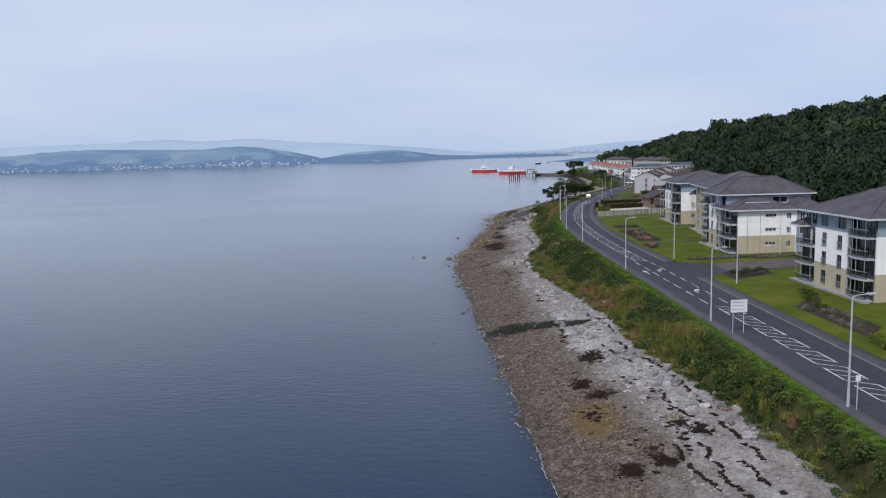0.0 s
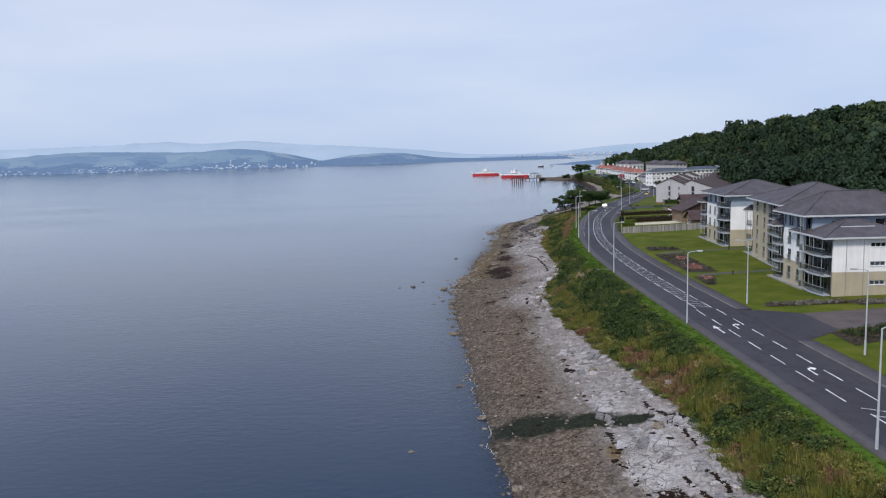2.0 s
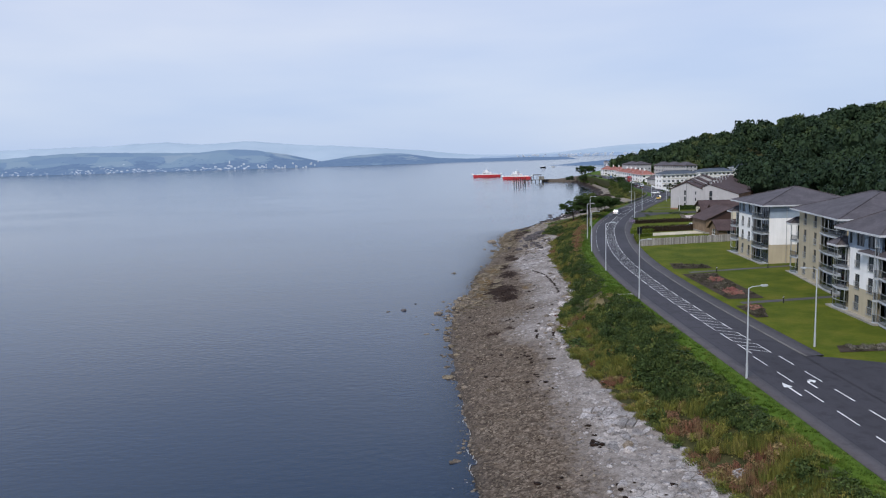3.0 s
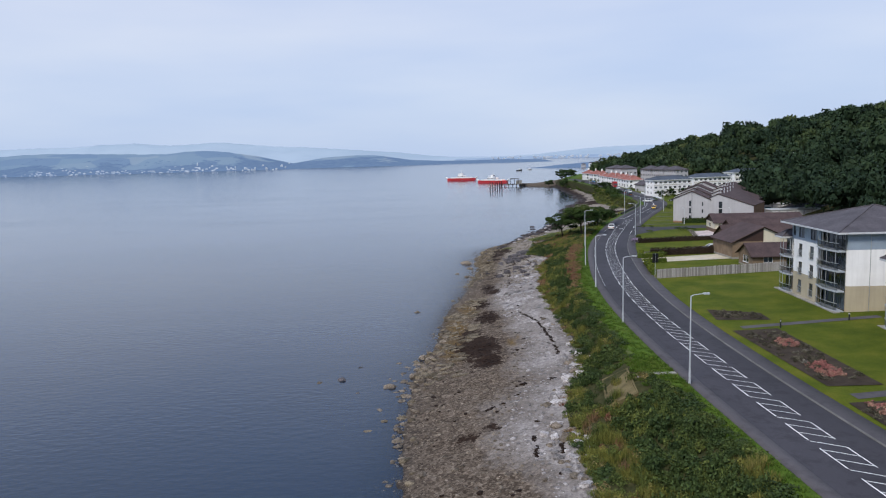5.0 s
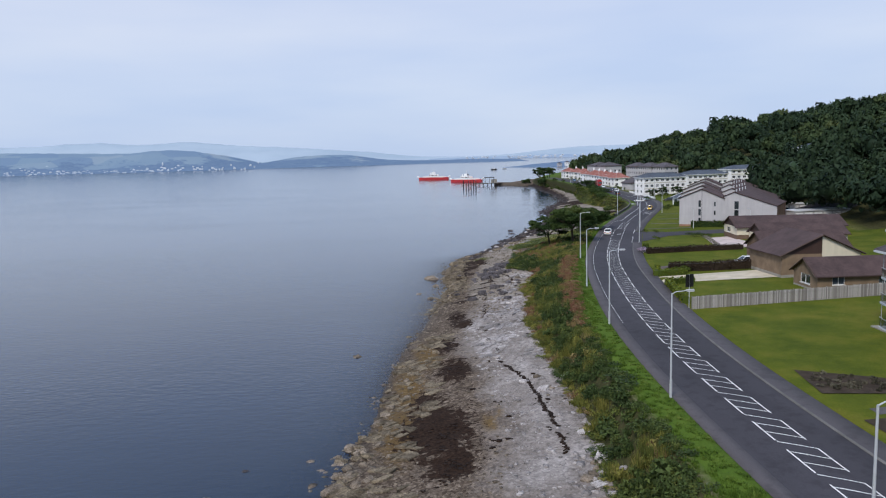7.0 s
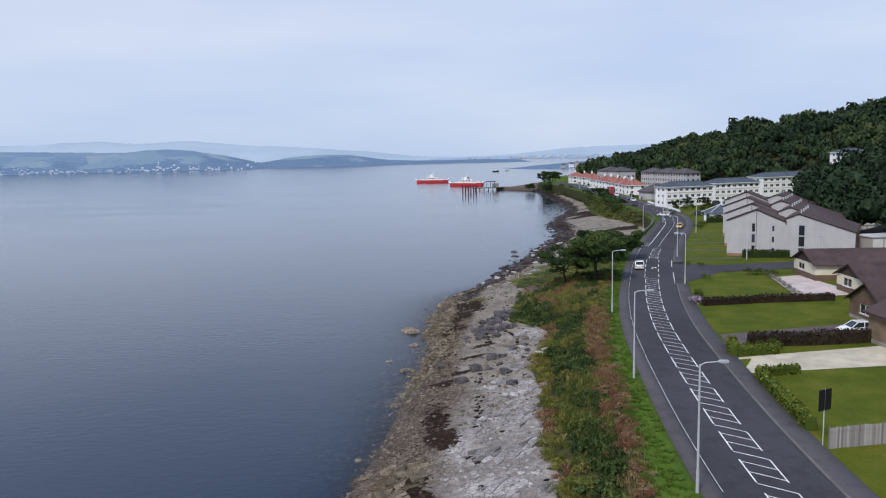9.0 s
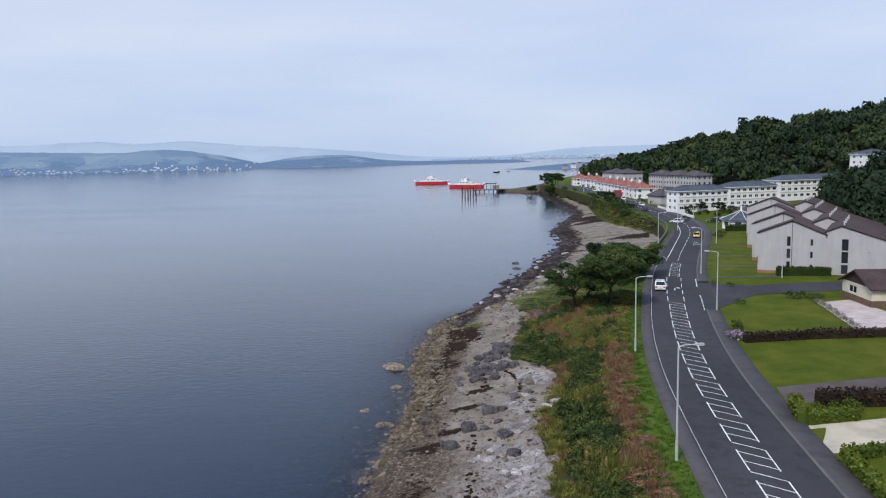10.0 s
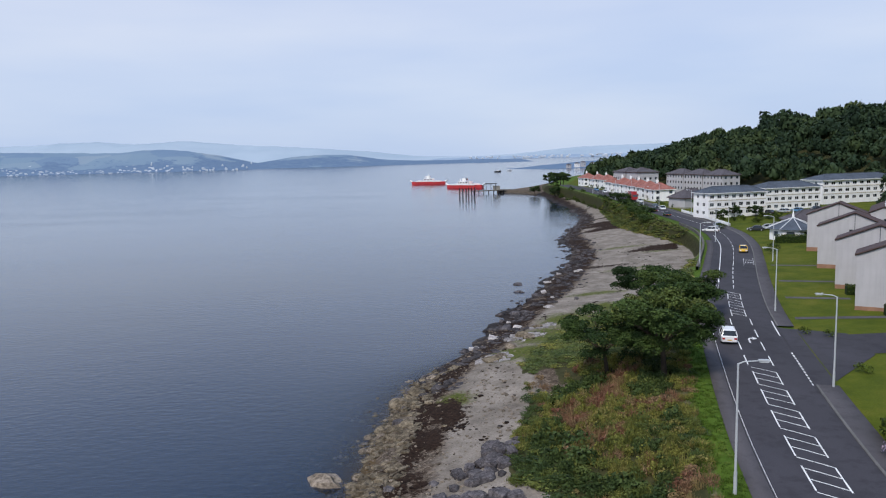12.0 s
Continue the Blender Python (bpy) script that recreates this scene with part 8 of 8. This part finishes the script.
for _ in range(2600):
    y = stone_rng.uniform(56, 470)
    w, b = float(WATER(y)), float(BACK(y))
    strand = 0.62 + 0.16 * wobble(0, y, 22, 31) if stone_rng.random() < 0.45 else stone_rng.uniform(0.15, 0.95)
    x = w + (b - w) * (strand + stone_rng.normal() * 0.015)
    if wobble(x, y, 5.0, 24) > 0.08:
        weeds.append((x, y, profile(x, y) + 0.02, 0.06 + 0.34 * stone_rng.random() ** 2, stone_rng.uniform(0.12, 0.3)))
for _ in range(2600):
    y = stone_rng.uniform(60, 345)
    d = 7.0 * stone_rng.random() ** 1.6
    if wobble(float(WATER(y)) - d, y, 5.0, 47) > (0.1 if y < 150 else -0.05):
        x = float(WATER(y)) - d
        low.append((x, y, profile(x, y) + 0.03, 0.1 + 0.3 * stone_rng.random() ** 3, 0.55))
ledge, dark_ledge = [], []
for _ in range(3600):
    y = stone_rng.uniform(284, 344)
    x = float(WATER(y)) + stone_rng.normal(-0.2, 1.6)
    if wobble(x, y, 6.0, 41) + 0.5 * wobble(x, y, 2.2, 44) > 0.0:
        ledge.append((x, y, max(profile(x, y), -0.14), 0.08 + 0.34 * stone_rng.random() ** 2.5, stone_rng.uniform(0.35, 0.7)))
for _ in range(3200):
    y = stone_rng.uniform(335, 620)
    x = (float(WRACK(y)) if stone_rng.random() < 0.7 else float(WATER(y)) + 0.5) + stone_rng.normal(0, 1.8)
    if wobble(x, y, 5.0, 43) > -0.1:
        dark_ledge.append((x, y, max(profile(x, y), -0.1), 0.15 + 0.75 * stone_rng.random() ** 3, stone_rng.uniform(0.3, 0.6)))
loose_stones("ledge_stones", "ochrerock", ledge, "ochre ledge stones along the water's edge")
loose_stones("dark_ledge_stones", "darkrock", dark_ledge, "dark weedy stones along the water's edge")
STRANDS = (((21.6, 101), (23.2, 92), (24.8, 85), (25.3, 74), (25.3, 66), (25.7, 60)), ((22.2, 79.5), (22.1, 74), (23.4, 71)), ((19.8, 65.5), (19.5, 61), (20.6, 56)), ((20, 99), (20.8, 94), (21.8, 90.5)),
           ((21.9, 65), (21.7, 58), (22.3, 54)), ((24, 60.5), (24.3, 57), (24.6, 54)), ((11, 186), (12.8, 188), (15.1, 190)), ((20.6, 238), (22.8, 227), (23, 216), (22.5, 206)), ((14.9, 176), (14.8, 171)), ((17.6, 176), (17, 170)), ((13.5, 89), (16.5, 90.5)), ((21, 117), (22.5, 112), (22.8, 105)), ((30.5, 303), (31.5, 297), (30.5, 292)))
for strand in STRANDS:
    for (x0, y0), (x1, y1) in zip(strand, strand[1:]):
        ln = math.hypot(x1 - x0, y1 - y0)
        for s in np.arange(0, ln, 0.045):
            k = s / ln
            x = x0 + (x1 - x0) * k + 0.45 * wobble(x0, y0 + s, 1.6, 71) + stone_rng.normal() * 0.10
            y = y0 + (y1 - y0) * k + stone_rng.normal() * 0.06
            if wobble(x, y, 1.8, 72) > -0.28:
                weeds.append((x, y, profile(x, y) + 0.01, stone_rng.uniform(0.06, 0.2), 0.22))
for cx, cy, rr in ((17.7, 95, 1.3), (14.8, 85.5, 1.1), (15.8, 81, 1.0), (21.8, 70.5, 0.8), (23, 68, 0.9), (18.2, 63, 1.0), (15, 62, 1.0), (14.3, 76, 1.3), (12.5, 215, 3.2), (13, 207, 1.8), (15.2, 236, 1.8), (14.9, 249, 1.5), (17.9, 268, 1.3), (28.5, 322, 1.4)):
    for _ in range(60):
        a, d = stone_rng.uniform(0, 6.28), rr * abs(stone_rng.normal(0, 0.55))
        x, y = cx + math.cos(a) * d, cy + math.sin(a) * d * 1.7
        weeds.append((x, y, profile(x, y) + 0.01, stone_rng.uniform(0.1, 0.32), 0.2))
for kind, words in (("rock", "brown-grey"), ("palerock", "pale"), ("ochrerock", "ochre"), ("darkrock", "dark")):
    loose_stones("small_boulders", kind, SMALL[kind], words + " small boulders strewn over the beach")
loose_stones("shingle", "rock", low, "brown-grey shingle and cobbles on the lower beach")
loose_stones("pale_cobbles", "palerock", high, "pale stones over the upper beach")
loose_stones("rock_slabs", "palerock", slabs, "flat pale rock ledges breaking the shingle")
loose_stones("seaweed", "weed", weeds, "dark stranded seaweed in lines and heaps")

# ---- far shore, mountains, town ----
def ridge(name, y0, xs, tops, depth, material, label, base=-1.0):
    """A far hill: a rounded ridge with a little relief, rising from the water."""
    fine = np.linspace(xs[0], xs[-1], 260)
    top = np.interp(fine, xs, tops)
    top = np.convolve(np.pad(top, 8, "edge"), np.ones(17) / 17, "valid")
    V = []
    fr = np.linspace(0, 1, 14)
    for i, (x, h) in enumerate(zip(fine, top)):
        for k in fr:
            lift = math.sin(min(1.0, k * 1.02) * math.pi / 2) ** 1.1
            r = 0.14 * h * noise.noise((x / 150, k * 4, depth / 100)) * math.sin(math.pi * min(1, k)) + 0.05 * h * noise.noise((x / 34, k * 9, 3.0)) * min(1, k * 3)
            V.append((x, y0(x) + depth * k if callable(y0) else y0 + depth * k, base + h * lift + r))
    return tagged(obj(name, np.array(V), grid_faces(260, 14), material, smooth=True), label, "hills", kind="structure")

# ---- broken flecks of foam where the water laps ----
foam_rng = np.random.default_rng(51)
V, F = [], []
for y in np.arange(52, 150, 0.3):
    if wobble(0, y, 4.0, 62) + 0.4 * wobble(0, y, 1.1, 63) < -0.05:
        continue
    w = float(WATER(y))
    x = next((w + d for d in np.arange(-2.2, 1.2, 0.08) if profile(w + d, y) > -0.004), w)
    h = foam_rng.uniform(0.03, 0.10)
    i = len(V)
    V += [(x - h, y - 0.1, 0.012), (x + 0.03, y - 0.12, 0.02), (x + 0.05, y + 0.2, 0.02), (x - h * 0.7, y + 0.22, 0.012)]
    F.append((i, i + 1, i + 2, i + 3))
M["foam"] = plain("sea_foam", (0.34, 0.33, 0.32), 0.8, 0.3, 0, 2.0, 20.0, 0.3, 0)
tagged(obj("foam", V, F, M["foam"]), "thin broken line of foam at the water's edge", "foam", kind="stuff")


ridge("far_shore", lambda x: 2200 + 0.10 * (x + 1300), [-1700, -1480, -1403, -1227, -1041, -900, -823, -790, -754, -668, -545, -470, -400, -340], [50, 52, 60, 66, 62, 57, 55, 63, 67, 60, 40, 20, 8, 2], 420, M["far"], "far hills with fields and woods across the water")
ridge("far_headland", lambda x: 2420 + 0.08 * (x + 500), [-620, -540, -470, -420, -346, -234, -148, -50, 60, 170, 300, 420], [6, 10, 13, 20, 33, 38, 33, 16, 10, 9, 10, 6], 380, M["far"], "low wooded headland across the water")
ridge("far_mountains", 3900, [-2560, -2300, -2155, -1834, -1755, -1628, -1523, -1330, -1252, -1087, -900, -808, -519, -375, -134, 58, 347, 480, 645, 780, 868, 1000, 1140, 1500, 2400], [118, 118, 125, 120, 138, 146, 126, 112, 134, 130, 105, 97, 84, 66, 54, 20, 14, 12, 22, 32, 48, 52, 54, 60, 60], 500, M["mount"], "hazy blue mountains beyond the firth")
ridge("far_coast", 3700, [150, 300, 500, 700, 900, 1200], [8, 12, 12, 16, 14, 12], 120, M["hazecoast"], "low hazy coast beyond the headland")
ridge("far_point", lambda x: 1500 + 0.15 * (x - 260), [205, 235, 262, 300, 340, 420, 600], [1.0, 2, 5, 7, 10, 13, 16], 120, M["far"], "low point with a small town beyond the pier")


def far_village():
    """White houses scattered along the far shore, a few pixels each."""
    rng = random.Random(12)
    bm = bmesh.new()

    def house(x, y, z, w, h):
        box(bm, x, x + w, y, y + w * 0.7, z - 2, z + h)
        a = [bm.verts.new(p) for p in ((x - 0.3, y - 0.3, z + h), (x + w + 0.3, y - 0.3, z + h), (x + w + 0.3, y + w * 0.7, z + h), (x - 0.3, y + w * 0.7, z + h), (x + w * 0.3, y + w * 0.35, z + h * 1.5), (x + w * 0.7, y + w * 0.35, z + h * 1.5))]
        for f in ((0, 1, 5, 4), (2, 3, 4, 5), (3, 0, 4), (1, 2, 5)):
            bm.faces.new([a[i] for i in f])

    for _ in range(210):
        x = rng.uniform(-1400, -640) if rng.random() < 0.8 else rng.uniform(-640, -400)
        k = abs(rng.gauss(0, 0.2))
        y = 2200 + 0.10 * (x + 1300) + 5 + 200 * k
        house(x, y, -1 + 58 * math.sin(min(1, (5 + 200 * k) / 420) * math.pi / 2) ** 1.1, rng.uniform(2.5, 7.0), rng.uniform(1.0, 2.0))
    for _ in range(70):
        x = rng.uniform(300, 1150)
        house(x, 3690 + rng.uniform(0, 20), 2 + rng.uniform(0, 10), rng.uniform(6, 14), rng.uniform(2, 4))
    me = bpy.data.meshes.new("far_village")
    bm.to_mesh(me)
    bm.free()
    me.materials.append(M["farhouse"])
    tagged(new("far_village", me), "scattered white houses along the far shore", "houses", kind="stuff")


far_village()
town_rng = random.Random(4)
for k in range(6):
    x = 300 + 14 * k + town_rng.uniform(-3, 3)
    cot = thing("town_house", x, 1500 + 0.15 * (x - 260) + 18 + town_rng.uniform(-6, 14), 0.8 + 0.045 * (x - 262), 10, "small pale house on the point beyond the pier", "house", "town on the point")
    storeys(cot, (0, 0), (7, 0), 3.4 + (k % 3) * 1.2, ((99, "white" if k % 2 else "roughcast"),), [(1, 2.2, 1.2, 2.6), (4.5, 5.7, 1.2, 2.6)], base=-2)
    for a, b in (((7, 0), (7, 7)), ((7, 7), (0, 7)), ((0, 7), (0, 0))):
        storeys(cot, a, b, 3.4 + (k % 3) * 1.2, ((99, "white" if k % 2 else "roughcast"),), (), base=-2)
    hip_roof(cot, 0, 7, 0, 7, 3.4 + (k % 3) * 1.2, 2.4, 0.3, M["slate"])
